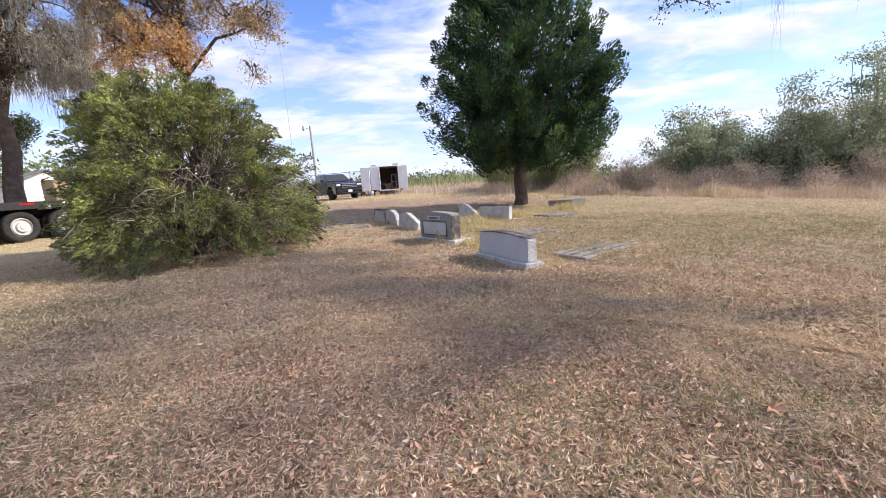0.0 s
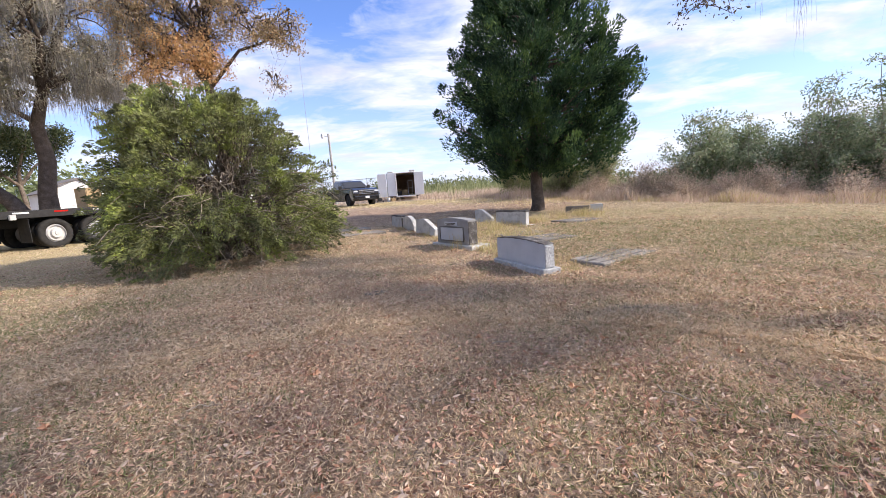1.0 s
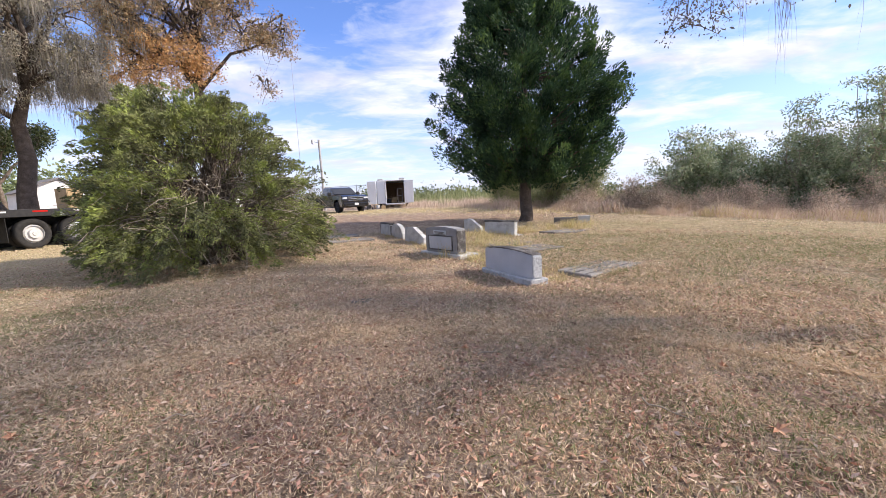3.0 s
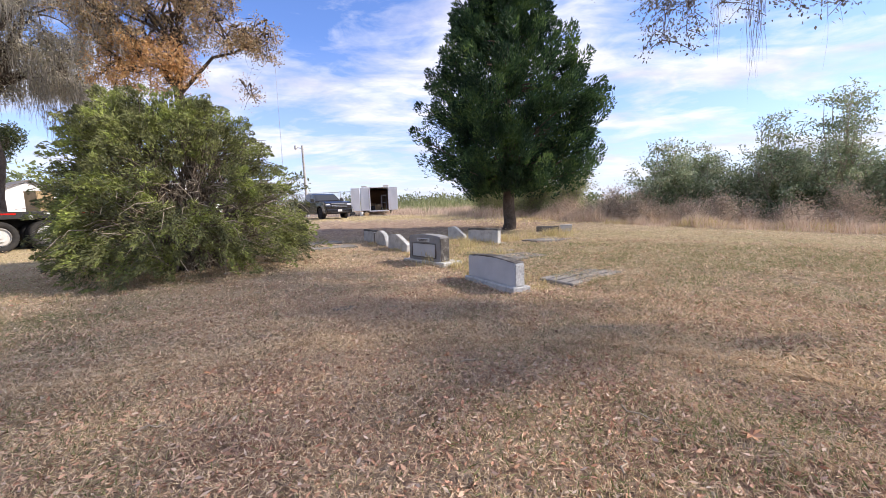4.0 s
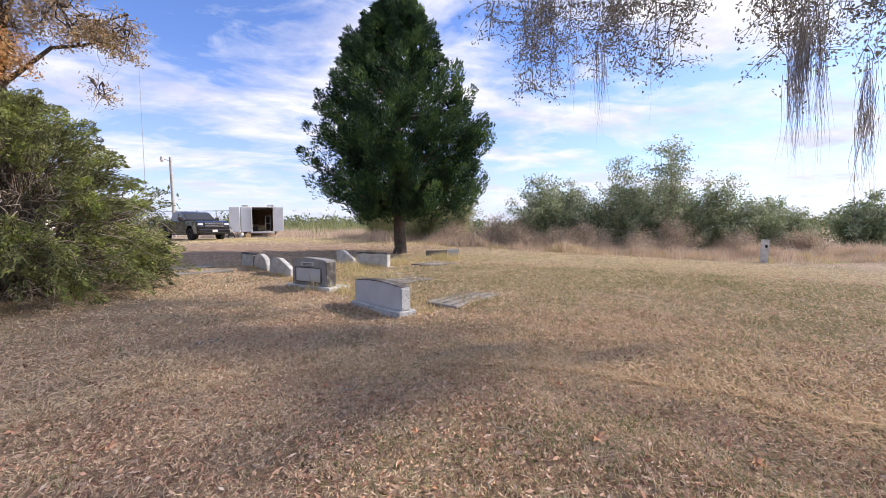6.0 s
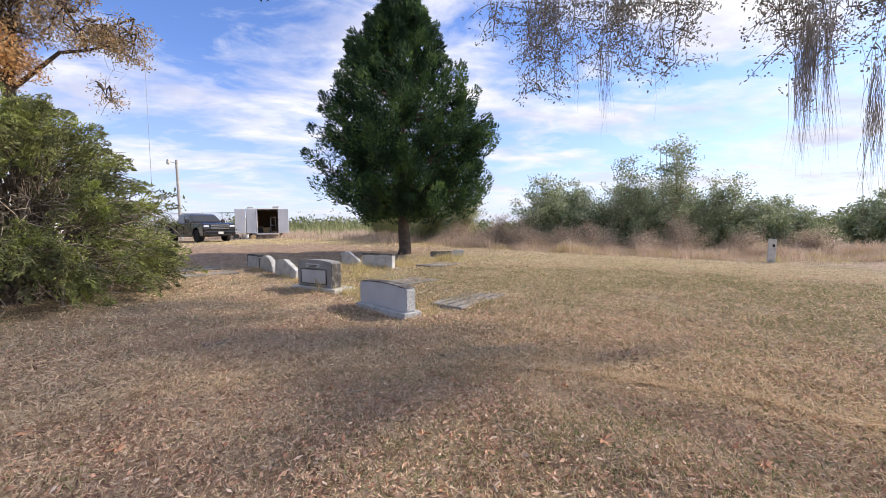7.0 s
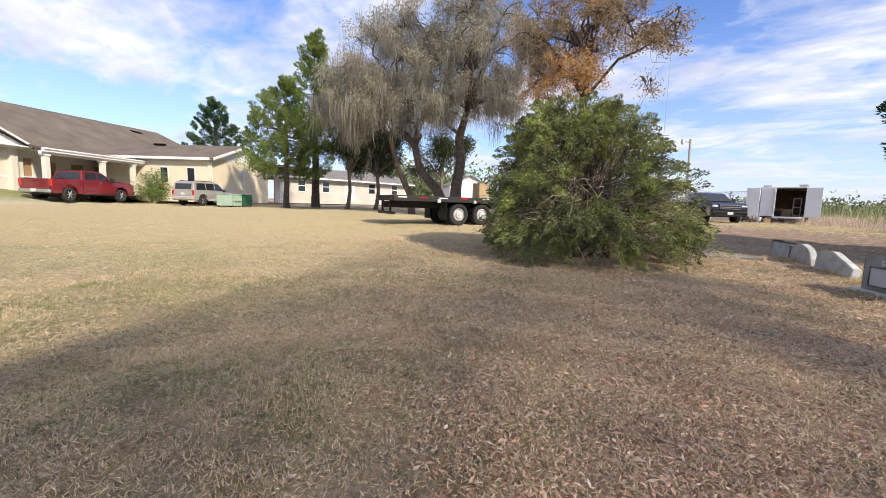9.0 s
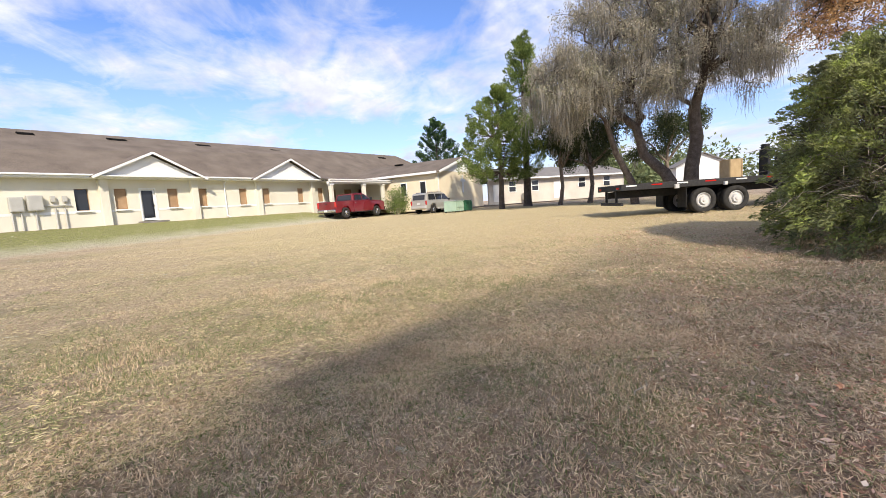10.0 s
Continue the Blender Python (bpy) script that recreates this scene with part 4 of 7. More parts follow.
def cedar_tree(x, y, height, width, label, material, seed, n_clump=330, per=330, low=0.13, cat="tree", group="", needle=0.13, spire=1.0):
    """A conical juniper: one trunk, rising limbs and upswept plumes."""
    rnd = random.Random(seed)
    z0 = gz(x, y) - 0.05
    t = thing("cedar_tree", label, cat, pose(x, y, z0), group)
    hw = width / 2
    prof = [(low, 0.74), (low + 0.04, 0.92), (0.29, 1.0), (0.42, 1.0), (0.55, 0.92), (0.68, 0.77), (0.81, 0.54), (0.92, 0.29), (1.0, 0.05)]

    def rad(f):
        for (a, ra), (b, rb) in zip(prof[:-1], prof[1:]):
            if a <= f <= b:
                return hw * (ra + (rb - ra) * (f - a) / (b - a))
        return hw * prof[0][1] if f < low else 0.02

    tr = height * 0.025
    line = [((rnd.gauss(0, 0.02), rnd.gauss(0, 0.02), height * f), tr * (1.2 if f == 0 else 1) * (1 - 0.93 * f)) for f in (0, 0.03, 0.1, 0.2, 0.35, 0.55, 0.75, 0.95)]
    tubes("trunk", [line], M_DKBARK, t, n=10)
    limbs, C, D, S_ = [], [], [], []
    lobes = [(rnd.uniform(0, 6.28), rnd.uniform(0.2, 0.85), rnd.uniform(-0.22, 0.08)) for _ in range(34)]
    for i in range(n_clump):
        f = low + (1 - low) * (rnd.random() ** 1.25)
        a = rnd.uniform(0, 2 * math.pi)
        lob = sum(amp * math.exp(-((math.remainder(a - la, 2 * math.pi) / 0.5) ** 2) - ((f - lf) / 0.09) ** 2) for la, lf, amp in lobes)
        rr = rad(f) * (rnd.uniform(0.04 if f < 0.3 else 0.2, 1.0) ** 0.55) * (1 + lob) * rnd.uniform(0.93, 1.06)
        c = Vector((math.cos(a) * rr, math.sin(a) * rr, height * f))
        out = Vector((math.cos(a), math.sin(a), 0))
        C.append(c)
        D.append((out * 0.75 + Vector((rnd.gauss(0, 0.25), rnd.gauss(0, 0.25), 0.8 * spire))).normalized())
        S_.append(max(0.22, height * 0.075 * (1.15 - 0.6 * f) * rnd.uniform(0.6, 1.2)))
        if i % 3 == 0:
            h0 = max(height * (low + 0.05), c.z - rr * rnd.uniform(0.0, 0.4))
            p0 = Vector((0, 0, h0))
            mid = p0.lerp(c, 0.55) + Vector((0, 0, -0.12 * rr))
            r = tr * 0.28 * (1 - 0.6 * f)
            limbs.append([(tuple(p0), r), (tuple(mid), r * 0.65), (tuple(c), r * 0.25)])
    tubes("limb", limbs, M_DKBARK, t, n=5)
    C, D, S_ = np.array([tuple(c) for c in C]), np.array([tuple(d) for d in D]), np.array(S_)
    P0, D0, S0 = np.repeat(C, per, 0), np.repeat(D, per, 0), np.repeat(S_, per)
    n = len(P0)
    u = rng.uniform(-0.9, 1.0, n)                       # along the plume
    wid = np.clip(1.0 - 0.62 * np.abs(u - 0.1), 0.12, 1)
    v = unit(np.cross(D0, rng.normal(size=(n, 3)))) * (rng.uniform(0, 1, n) ** 0.5 * wid * 0.66)[:, None]
    P = P0 + (D0 * u[:, None] + v) * S0[:, None]
    d = unit(D0 * 0.9 + v * 1.1 + rng.normal(size=(n, 3)) * 0.35)
    leaves("crown", P, d, needle, needle * 0.28, material, t)
    return t


cedar_tree(3.34, 16.75, 10.5, 6.9, "large dark green conical cedar with a bare short trunk", M_CEDAR, 11, 580, 330, low=0.185, needle=0.155)
cedar_tree(-31.7, 12.9, 9.6, 7.0, "bright green cedar standing before the wing", M_PINE, 5, 290, 210, low=0.27, group="yard cedars", needle=0.17)
cedar_tree(-61.0, 15.8, 13.0, 8.5, "dark green cedar rising behind the wing roof", M_CEDAR, 21, 230, 160, low=0.2, group="yard cedars", needle=0.28)
cedar_tree(-34.2, 16.5, 14.5, 5.0, "tall green pine rising behind the yard trees", M_PINE, 31, 100, 180, low=0.45, group="yard cedars", needle=0.26)


def juniper_bush(x, y):
    rnd = random.Random(4)
    t = thing("juniper_bush", "broad many-stemmed juniper bush, olive green with bare grey twigs", "bush", pose(x, y, gz(x, y) - 0.03))

    def dome(a, f):
        """Radius of the leafy outline at the bearing a and the height f of 1."""
        w = math.sqrt(max(0.02, 1 - (0.98 * f) ** 2.3)) * (0.93 + 0.07 * min(1, f / 0.2))
        return 2.48 * w * (1 + 0.07 * math.sin(3 * a + 1) + 0.05 * math.sin(7 * a + 9 * f) + 0.04 * math.sin(12 * a - 7 * f))

    def skew(f):
        """The top leans a little over one side."""
        return np.array([-0.87, -0.5]) * 0.34 * smooth(0.35, 1.0, f)

    H = 4.0
    lines, C, D, S_ = [], [], [], []
    for i in range(150):
        a = rnd.uniform(0, 2 * math.pi)
        f1 = rnd.random() ** 0.6
        rr = dome(a, f1) * rnd.uniform(0.55, 0.9)
        o = skew(f1)
        p0 = Vector((rnd.gauss(0, 0.3), rnd.gauss(0, 0.3), 0))
        end = Vector((math.cos(a) * rr + o[0], math.sin(a) * rr + o[1], 0.15 + (H - 0.5) * f1))
        pts = []
        for k in range(8):
            f = k / 7
            q = p0.lerp(end, f)
            q.z = end.z * (f ** 0.8) + 0.12 * math.sin(f * 3)
            q += Vector((rnd.gauss(0, 0.05), rnd.gauss(0, 0.05), 0)) * (f + 0.3)
            pts.append((tuple(q), (0.05 if i < 30 else 0.026) * (1 - 0.85 * f) + 0.004))
            if f > 0.35:
                for _ in range(3):
                    e = unit(np.array([rnd.gauss(math.cos(a) * 0.6, 0.5), rnd.gauss(math.sin(a) * 0.6, 0.5), rnd.gauss(0.15, 0.4)]))
                    w = np.array(q) + e * rnd.uniform(0.25, 0.6)
                    w[2] = max(0.2, w[2])
                    lines.append([(tuple(q), 0.010), (tuple((np.array(q) + w) / 2 + np.array([0, 0, 0.05])), 0.007), (tuple(w), 0.003)])
        lines.append(pts)
    # drooping leafy plumes in lobes over the dome, gaps between them low down
    for i in range(900):
        a = rnd.uniform(0, 2 * math.pi)
        f = 0.05 + 0.93 * rnd.random() ** 1.05
        gap = math.sin(a * 6 + 1.3) * math.sin(f * 13 + 0.6) + 0.6 * math.sin(a * 13 + f * 9)
        if gap > 0.25 and f < 0.72 and rnd.random() < 0.85:
            continue
        inner = rnd.random() < 0.25
        rr = dome(a, f) * (rnd.uniform(0.5, 0.8) if inner else rnd.uniform(0.84, 0.97))
        o = skew(f)
        C.append(np.array([math.cos(a) * rr + o[0], math.sin(a) * rr + o[1], 0.08 + (H - 0.2) * f]))
        D.append(unit(np.array([math.cos(a) * 0.7 + rnd.gauss(0, 0.3), math.sin(a) * 0.7 + rnd.gauss(0, 0.3), rnd.gauss(-0.25 + 0.95 * f, 0.3)])))
        S_.append(rnd.uniform(0.75, 1.25))
    twigs = []
    for i in range(900):
        a = rnd.uniform(0, 2 * math.pi)
        r0 = rnd.uniform(0.8, 2.35)
        p = np.array([math.cos(a) * r0, math.sin(a) * r0, rnd.uniform(0.08, 2.0)])
        e = unit(np.array([math.cos(a) + rnd.gauss(0, 0.6), math.sin(a) + rnd.gauss(0, 0.6), rnd.gauss(0.0, 0.4)]))
        q = p + e * rnd.uniform(0.3, 0.75)
        q[2] = max(0.05, q[2] - 0.12)
        twigs.append([(tuple(p), 0.009), (tuple((p + q) / 2 + np.array([rnd.gauss(0, 0.06), rnd.gauss(0, 0.06), 0.07])), 0.007), (tuple(q), 0.003)])
    tubes("stem", lines, M_BARK, t, n=4)
    tubes("twig", twigs, M_TWIG, t, "bare grey twigs", n=4)
    C, D, S_ = np.array(C), np.array(D), np.array(S_)
    per = 230
    P0, D0, S0 = np.repeat(C, per, 0), np.repeat(D, per, 0), np.repeat(S_, per)
    n = len(P0)
    u = rng.uniform(-0.42, 0.46, n)
    v = unit(np.cross(D0, rng.normal(size=(n, 3)))) * (rng.uniform(0, 1, n) ** 0.6 * 0.19 * np.clip(1.15 - np.abs(u) * 2.1, 0.12, 1))[:, None]
    P = P0 + (D0 * u[:, None] + v) * S0[:, None]
    P[:, 2] -= 0.55 * np.clip(u, 0, 1) ** 1.4
    P[:, 2] = np.maximum(P[:, 2], 0.04)
    d = unit(D0 + v * 3 + rng.normal(size=(n, 3)) * 0.5 - np.array([0, 0, 0.5]) * np.clip(u, 0, 1)[:, None])
    leaves("foliage", P, d, 0.088, 0.024, M_BUSH, t)


juniper_bush(-5.68, 9.8)


def oak(name, label, x, y, starts, leaf_mat, seed, per, leaf, moss=0, moss_len=1.2, moss_w=0.05, depth=3, group="", spread=0.6, ball=0.75, lift=0.1):
    rnd = random.Random(seed)
    z0 = gz(x, y) - 0.1
    t = thing(name, label, "tree", pose(x, y, z0), group)
    lines, tips = [], []
    for trunk_pts, limbs in starts:
        tubes("trunk", [trunk_pts], M_BARK, t, n=10)
        for p, d, L, r in limbs:
            grow(rnd, p, d, L, r, depth, lines, tips, spread, lift)
    tubes("limb", lines, M_BARK, t, n=5)
    tp = np.array([tuple(p) for p, d in tips])
    P = around(tp, per, ball)
    d = unit(rng.normal(size=P.shape) + np.array([0, 0, -0.3]))
    leaves("crown", P, d, leaf, leaf * 0.45, leaf_mat, t)
    if moss:
        P = moss_anchors(tp, moss, 16)
        strands("moss", P, moss_len, moss_w, M_MOSS, t, "hanging grey moss", sway=0.2)
    return t


def clumped_oak(name, label, x, y, trunks, lobes, seed, leaf, ball, stout=0.17):
    """An oak with crooked limbs that end in separate leafy clumps.
    lobes: (centre, radii, clumps, leaves a clump, material, moss bunches a clump, moss length, label)."""
    rnd = random.Random(seed)
    t = thing(name, label, "tree", pose(x, y, gz(x, y) - 0.1))
    for tr in trunks:
        tubes("trunk", [tr], M_DKBARK, t, n=10)
    forks = [(np.array(p), r) for tr in trunks for p, r in tr[-2:]]
    lines = []
    for centre, radii, n, per, material, bunches, moss_len, lab in lobes:
        tips = []
        # main boughs into the lobe, then clumps along them
        boughs = []
        for _ in range(max(2, n // 7)):
            e = np.array(centre) + np.array(radii) * unit(np.array([rnd.gauss(0, 1), rnd.gauss(0, 1), rnd.gauss(0, 0.8)])) * rnd.uniform(0.35, 0.75)
            f0, r0 = min(forks, key=lambda q: float(np.linalg.norm(q[0] - e)) + rnd.uniform(0, 1.5))
            pts = []
            for k in range(8):
                g = k / 7
                q = f0 * (1 - g) + e * g + np.array([rnd.gauss(0, 0.22), rnd.gauss(0, 0.22), rnd.gauss(0, 0.18) + 0.7 * math.sin(g * 3.14)]) * min(1, 4 * g) * (1 if k < 7 else 0.3)
                pts.append((tuple(q), min(stout if n > 6 else 0.012, r0 * 0.75) * (1 - 0.78 * g)))
            lines.append(pts)
            boughs += [np.array(p) for p, r in pts[3:]]
        for _ in range(n):
            w = unit(np.array([rnd.gauss(0, 1), rnd.gauss(0, 1), rnd.gauss(0, 1)])) * rnd.random() ** 0.4
            c = np.array(centre) + np.array(radii) * w
            b = min(boughs, key=lambda q: float(np.linalg.norm(q - c)))
            m = (b + c) / 2 + np.array([rnd.gauss(0, 0.2), rnd.gauss(0, 0.2), 0.25])
            lines.append([(tuple(b), 0.045), (tuple((b + m) / 2 + np.array([rnd.gauss(0, 0.12), rnd.gauss(0, 0.12), 0.1])), 0.036), (tuple(m), 0.026), (tuple(c), 0.012)])
            for _ in range(6):
                e = unit(np.array([rnd.gauss(0, 1), rnd.gauss(0, 1), rnd.gauss(-0.1, 0.7)])) * ball * rnd.uniform(0.6, 1.2)
                lines.append([(tuple(c), 0.012), (tuple(c + e * 0.5 + np.array([0, 0, 0.06])), 0.009), (tuple(c + e), 0.004)])
                tips.append(c + e * 0.8)
        P = around(tips, max(1, per // 6), ball * 0.62, 0.75)
        leaves("crown", P, unit(rng.normal(size=P.shape) + np.array([0, 0, -0.3])), leaf, leaf * 0.45, material, t, lab)
        if bunches:
            anchors = np.array(tips)[rng.integers(0, len(tips), n * bunches)] + rng.normal(size=(n * bunches, 3)) * 0.2
            A = np.repeat(anchors, 18, 0) + rng.normal(size=(n * bunches * 18, 3)) * np.array([0.15, 0.15, 0.22])
            strands("moss", A, moss_len, 0.026, M_MOSS, t, "hanging grey moss", sway=0.12)
    tubes("limb", lines, M_DKBARK, t, n=5)
    return t


clumped_oak("moss_oak", "large live oak draped in grey hanging moss", -19.75, 19.25, [
    [((0, 0, 0), 0.58), ((0.0, 0.0, 0.7), 0.42), ((0.05, 0.0, 2.0), 0.36), ((0.3, 0.1, 3.6), 0.33), ((0.1, 0.1, 5.2), 0.28), ((0.5, 0.4, 7.0), 0.2)],
    [((-0.3, -0.25, 0), 0.46), ((-0.55, -0.5, 0.7), 0.38), ((-0.9, -0.9, 1.8), 0.32), ((-1.7, -1.7, 3.0), 0.28), ((-1.8, -2.1, 4.6), 0.24), ((-2.9, -3.6, 6.4), 0.18)],
    [((-2.2, -1.9, 0), 0.26), ((-2.1, -2.2, 1.4), 0.21), ((-2.7, -2.8, 3.2), 0.18), ((-2.6, -3.6, 5.2), 0.14)]],
    [((0.3, 0.0, 10.8), (4.6, 4.6, 4.4), 100, 500, M_MOSSLEAF, 4, 0.8, "grey-brown oak leaves"),
     ((-3.7, -5.2, 7.4), (3.0, 3.0, 2.3), 64, 500, M_MOSSLEAF, 7, 0.95, "grey-brown oak leaves"),
     ((-2.4, -3.0, 10.6), (2.8, 2.8, 2.6), 36, 420, M_MOSSLEAF, 5, 0.8, "grey-brown oak leaves"),
     ((-0.9, -2.0, 7.2), (2.7, 2.7, 1.5), 34, 380, M_MOSSLEAF, 7, 0.9, "grey-brown oak leaves"),
     ((2.2, 1.6, 7.6), (2.2, 2.2, 1.6), 22, 380, M_MOSSLEAF, 7, 0.9, "grey-brown oak leaves")],
    3, 0.125, 0.95)
clumped_oak("autumn_oak", "turkey oak with orange and withered brown leaves", -11.0, 19.6, [
    [((0, 0, 0), 0.34), ((0.1, -0.1, 2.0), 0.27), ((0.2, -0.5, 4.4), 0.23), ((0.3, -0.9, 6.4), 0.19), ((0.6, -1.0, 8.2), 0.13)],
    [((0.3, -0.9, 6.2), 0.09), ((1.2, -0.75, 7.2), 0.075), ((1.7, -0.5, 7.9), 0.065), ((2.5, -0.4, 8.1), 0.05), ((3.4, -0.05, 8.6), 0.028)]],
    [((-0.4, -1.9, 7.3), (2.0, 1.5, 1.3), 46, 230, M_ORANGE, 0, 1, "orange autumn leaves"),
     ((1.4, -1.0, 9.4), (2.3, 1.8, 1.5), 42, 250, M_BROWNLEAF, 0, 0.8, "withered brown leaves"),
     ((3.5, 0.0, 8.8), (0.95, 0.8, 0.85), 16, 190, M_BROWNLEAF, 0, 0.6, "withered brown leaves"),
     ((3.0, -0.2, 6.6), (0.3, 0.3, 0.9), 4, 60, M_BROWNLEAF, 0, 1, "withered brown leaves"),
     ((-1.5, -2.4, 9.2), (1.8, 1.5, 1.9), 36, 250, M_BROWNLEAF, 1, 0.7, "withered brown leaves"),
     ((0.2, -1.2, 11.2), (2.4, 2.0, 1.1), 22, 200, M_ORANGE, 0, 1, "orange autumn leaves")],
    8, 0.115, 0.62, 0.075)
for ox, oy, sd in ((-29.8, 17.0, 41), (-29.6, 19.6, 42), (-33.0, 22.0, 43), (-28.5, 26.0, 44)):
    oak("yard_oak", "dark live oak with a low shaded crown and some moss", ox, oy, [
        ([((0, 0, 0), 0.22), ((0.1, 0.1, 0.6), 0.16), ((0.25, 0.15, 1.6), 0.14), ((0.0, 0.2, 3.0), 0.13)],
         [((0, 0.2, 3.0), (0.6, 0.2, 0.6), 2.4, 0.12), ((0, 0.2, 3.0), (-0.6, 0.3, 0.6), 2.4, 0.12), ((0, 0.2, 3.0), (0.1, -0.7, 0.6), 2.4, 0.12), ((0, 0.2, 3.0), (0, 0, 1), 2.6, 0.13)]),
    ], M_DKLEAF, sd, 85, 0.18, moss=16, moss_len=0.8, moss_w=0.05, depth=2, group="yard oaks", ball=0.85, lift=0.02)


def shade_oak():
    """The live oak that overhangs the camera; its unseen crown shapes the lawn's shade."""
    rnd = random.Random(77)
    x0, y0 = 11.5, -4.5
    t = thing("shade_oak", "live oak overhanging the lawn, low twigs hung with grey moss", "tree", pose(x0, y0, gz(x0, y0) - 0.1))
    O = np.array([x0, y0, gz(x0, y0) - 0.1])
    tubes("trunk", [[((0, 0, 0), 0.75), ((0.05, 0.05, 0.8), 0.56), ((-0.1, 0.2, 2.2), 0.5), ((-0.2, 0.4, 3.4), 0.46)]], M_BARK, t, n=12)
    lines, cents = [], []
    hubs = []
    for i in range(11):
        a = math.radians(rnd.uniform(60, 330))
        r = rnd.uniform(3.5, 6.5)
        h = np.array([math.cos(a) * r - 1.5, math.sin(a) * r + 3.5, rnd.uniform(6.0, 7.6)])
        hubs.append(h)
        p0 = np.array([-0.2, 0.4, 3.3])
        mid = (p0 + h) / 2 + np.array([rnd.gauss(0, 0.5), rnd.gauss(0, 0.5), 0.9])
        lines.append([(tuple(p0), 0.08), (tuple((p0 + mid) / 2 + np.array([0, 0, 0.3])), 0.05), (tuple(mid), 0.03), (tuple(h), 0.02)])
    def shade_rim(v):
        """How far west the crown's shadow reaches on the lawn at y = v."""
        return float(np.interp(v, [-5, -2.9, -2.3, -1.5, -0.4, 1.1, 2.9, 4.6, 7.7, 9.1, 12], [-1.5, -3.9, -5.0, -6.1, -6.6, -6.8, -7.5, -9.5, -11.8, -11.4, -10.6]))

    # Unseen clumps added above the view, chosen by where their shadows land.
    spots = []
    for i in range(132):
        while True:
            a, r = rnd.uniform(0, 6.28), math.sqrt(rnd.random())
            px, py = 7.0 + 9.0 * r * math.cos(a), 3.2 + 9.0 * r * math.sin(a)
            d = math.hypot(px, py)
            zmin = max(5.6, 1.9 + 0.62 * d)
            pz = zmin + rnd.uniform(0.3, 2.6)
            rim = shade_rim(py)
            sx = px - 1.376 * pz
            # Crown left open here so sun reaches the near lawn and the bush.
            open_patch = -2.9 < sx < 2.2 and 0.6 < py < 7.5 and (rnd.random() < 0.85 or (-2.5 < sx < 1.4 and 1.2 < py < 5.6))
            on_bush = 6.6 < py < 12.8 and -13.0 < sx < -5.6 and rnd.random() < 0.85
            if zmin < 10.2 and sx - 0.6 + rnd.gauss(0, 0.35) > rim and not open_patch and not on_bush:
                break
        spots.append((px, py, pz))
    # More unseen clumps along the rim, to sharpen the shade's edge.
    for i in range(22):
        py = -3.2 + 9.0 * i / 21
        pz = rnd.uniform(5.9, 6.9)
        px = shade_rim(py) + 0.9 + 1.376 * pz + rnd.uniform(0, 1.2)
        spots.append((px, py, max(pz, 2.2 + 0.62 * math.hypot(px, py))))
    for px, py, pz in spots:
        c = np.array([px, py, pz]) - O
        h = min(hubs, key=lambda q: float(np.linalg.norm(q - c)))
        m = (h + c) / 2 + np.array([rnd.gauss(0, 0.3), rnd.gauss(0, 0.3), 0.3])
        lines.append([(tuple(h), 0.024), (tuple(m), 0.016), (tuple(c), 0.008)])
        cents.append(c)
    P = around(cents, 74, 1.3, 0.6)
    leaves("crown", P, unit(rng.normal(size=P.shape)), 0.15, 0.075, M_OAKLEAF, t)
    # low drooping twigs in front of the sky
    tw, tips = [], []
    eye, K = np.array([0.06, -0.08]), 1.8

    def at(bearing, r, z):
        b, r, z = math.radians(bearing), r * K, 1.5 + (z - 1.5) * K
        return np.array([eye[0] + r * math.sin(b), eye[1] + r * math.cos(b), z]) - O

    for lo, hi, n, zb0, zb1 in ((22.0, 26.0, 9, 3.5, 3.75), (28.0, 33.0, 24, 2.9, 3.35), (33.0, 40.5, 28, 3.0, 3.5), (40.5, 48.0, 24, 2.9, 3.4), (54.5, 61.0, 34, 2.6, 3.3), (60.5, 67.5, 30, 2.55, 3.4)):
        for i in range(n):
            b = rnd.uniform(lo, hi)
            r = rnd.uniform(4.1, 5.6)
            zb = rnd.uniform(zb0, zb1) + (r - 4.2) * 0.35 + (0.5 if rnd.random() < 0.45 else 0)
            top = at(b + rnd.uniform(-3, 6), r + rnd.uniform(0.2, 0.9), rnd.uniform(4.6, 5.4))
            end = at(b, r, zb)
            pts = []
            for k in range(9):
                f = k / 8
                q = top * (1 - f) + end * f
                q[2] = top[2] + (end[2] - top[2]) * f ** 1.4
                q = q + np.array([rnd.gauss(0, 0.06), rnd.gauss(0, 0.06), rnd.gauss(0, 0.04)])
                pts.append((tuple(q), 0.017 * (1 - 0.8 * f)))
                if q[2] + O[2] < 1.45 + 0.54 * r * K:
                    for _ in range(2):
                        e = unit(np.array([rnd.gauss(0, 1), rnd.gauss(0, 1), rnd.gauss(-0.5, 0.6)])) * rnd.uniform(0.22, 0.6)
                        tw.append([(tuple(q), 0.008), (tuple(q + e * 0.5 + np.array([0, 0, 0.03])), 0.006), (tuple(q + e), 0.003)])
                        tips.append(q + e * 0.5)
                        tips.append(q + e)
            lines.append(pts)
    for b, r, z in ((21, 4.3, 4.6), (60, 4.6, 4.9)):
        lines.append([(tuple(hubs[0]), 0.08), (tuple(at(b + 8, r + 1.6, 5.8)), 0.05), (tuple(at(b, r + 0.4, z)), 0.02)])
    wt = [np.array(q) - O for q in ((0.9, 3.4, 4.7), (0.3, 3.52, 3.85), (-0.05, 3.6, 3.55), (-0.36, 3.65, 3.42))]
    lines.append([(tuple(q), 0.008 - 0.0018 * i) for i, q in enumerate(wt)])
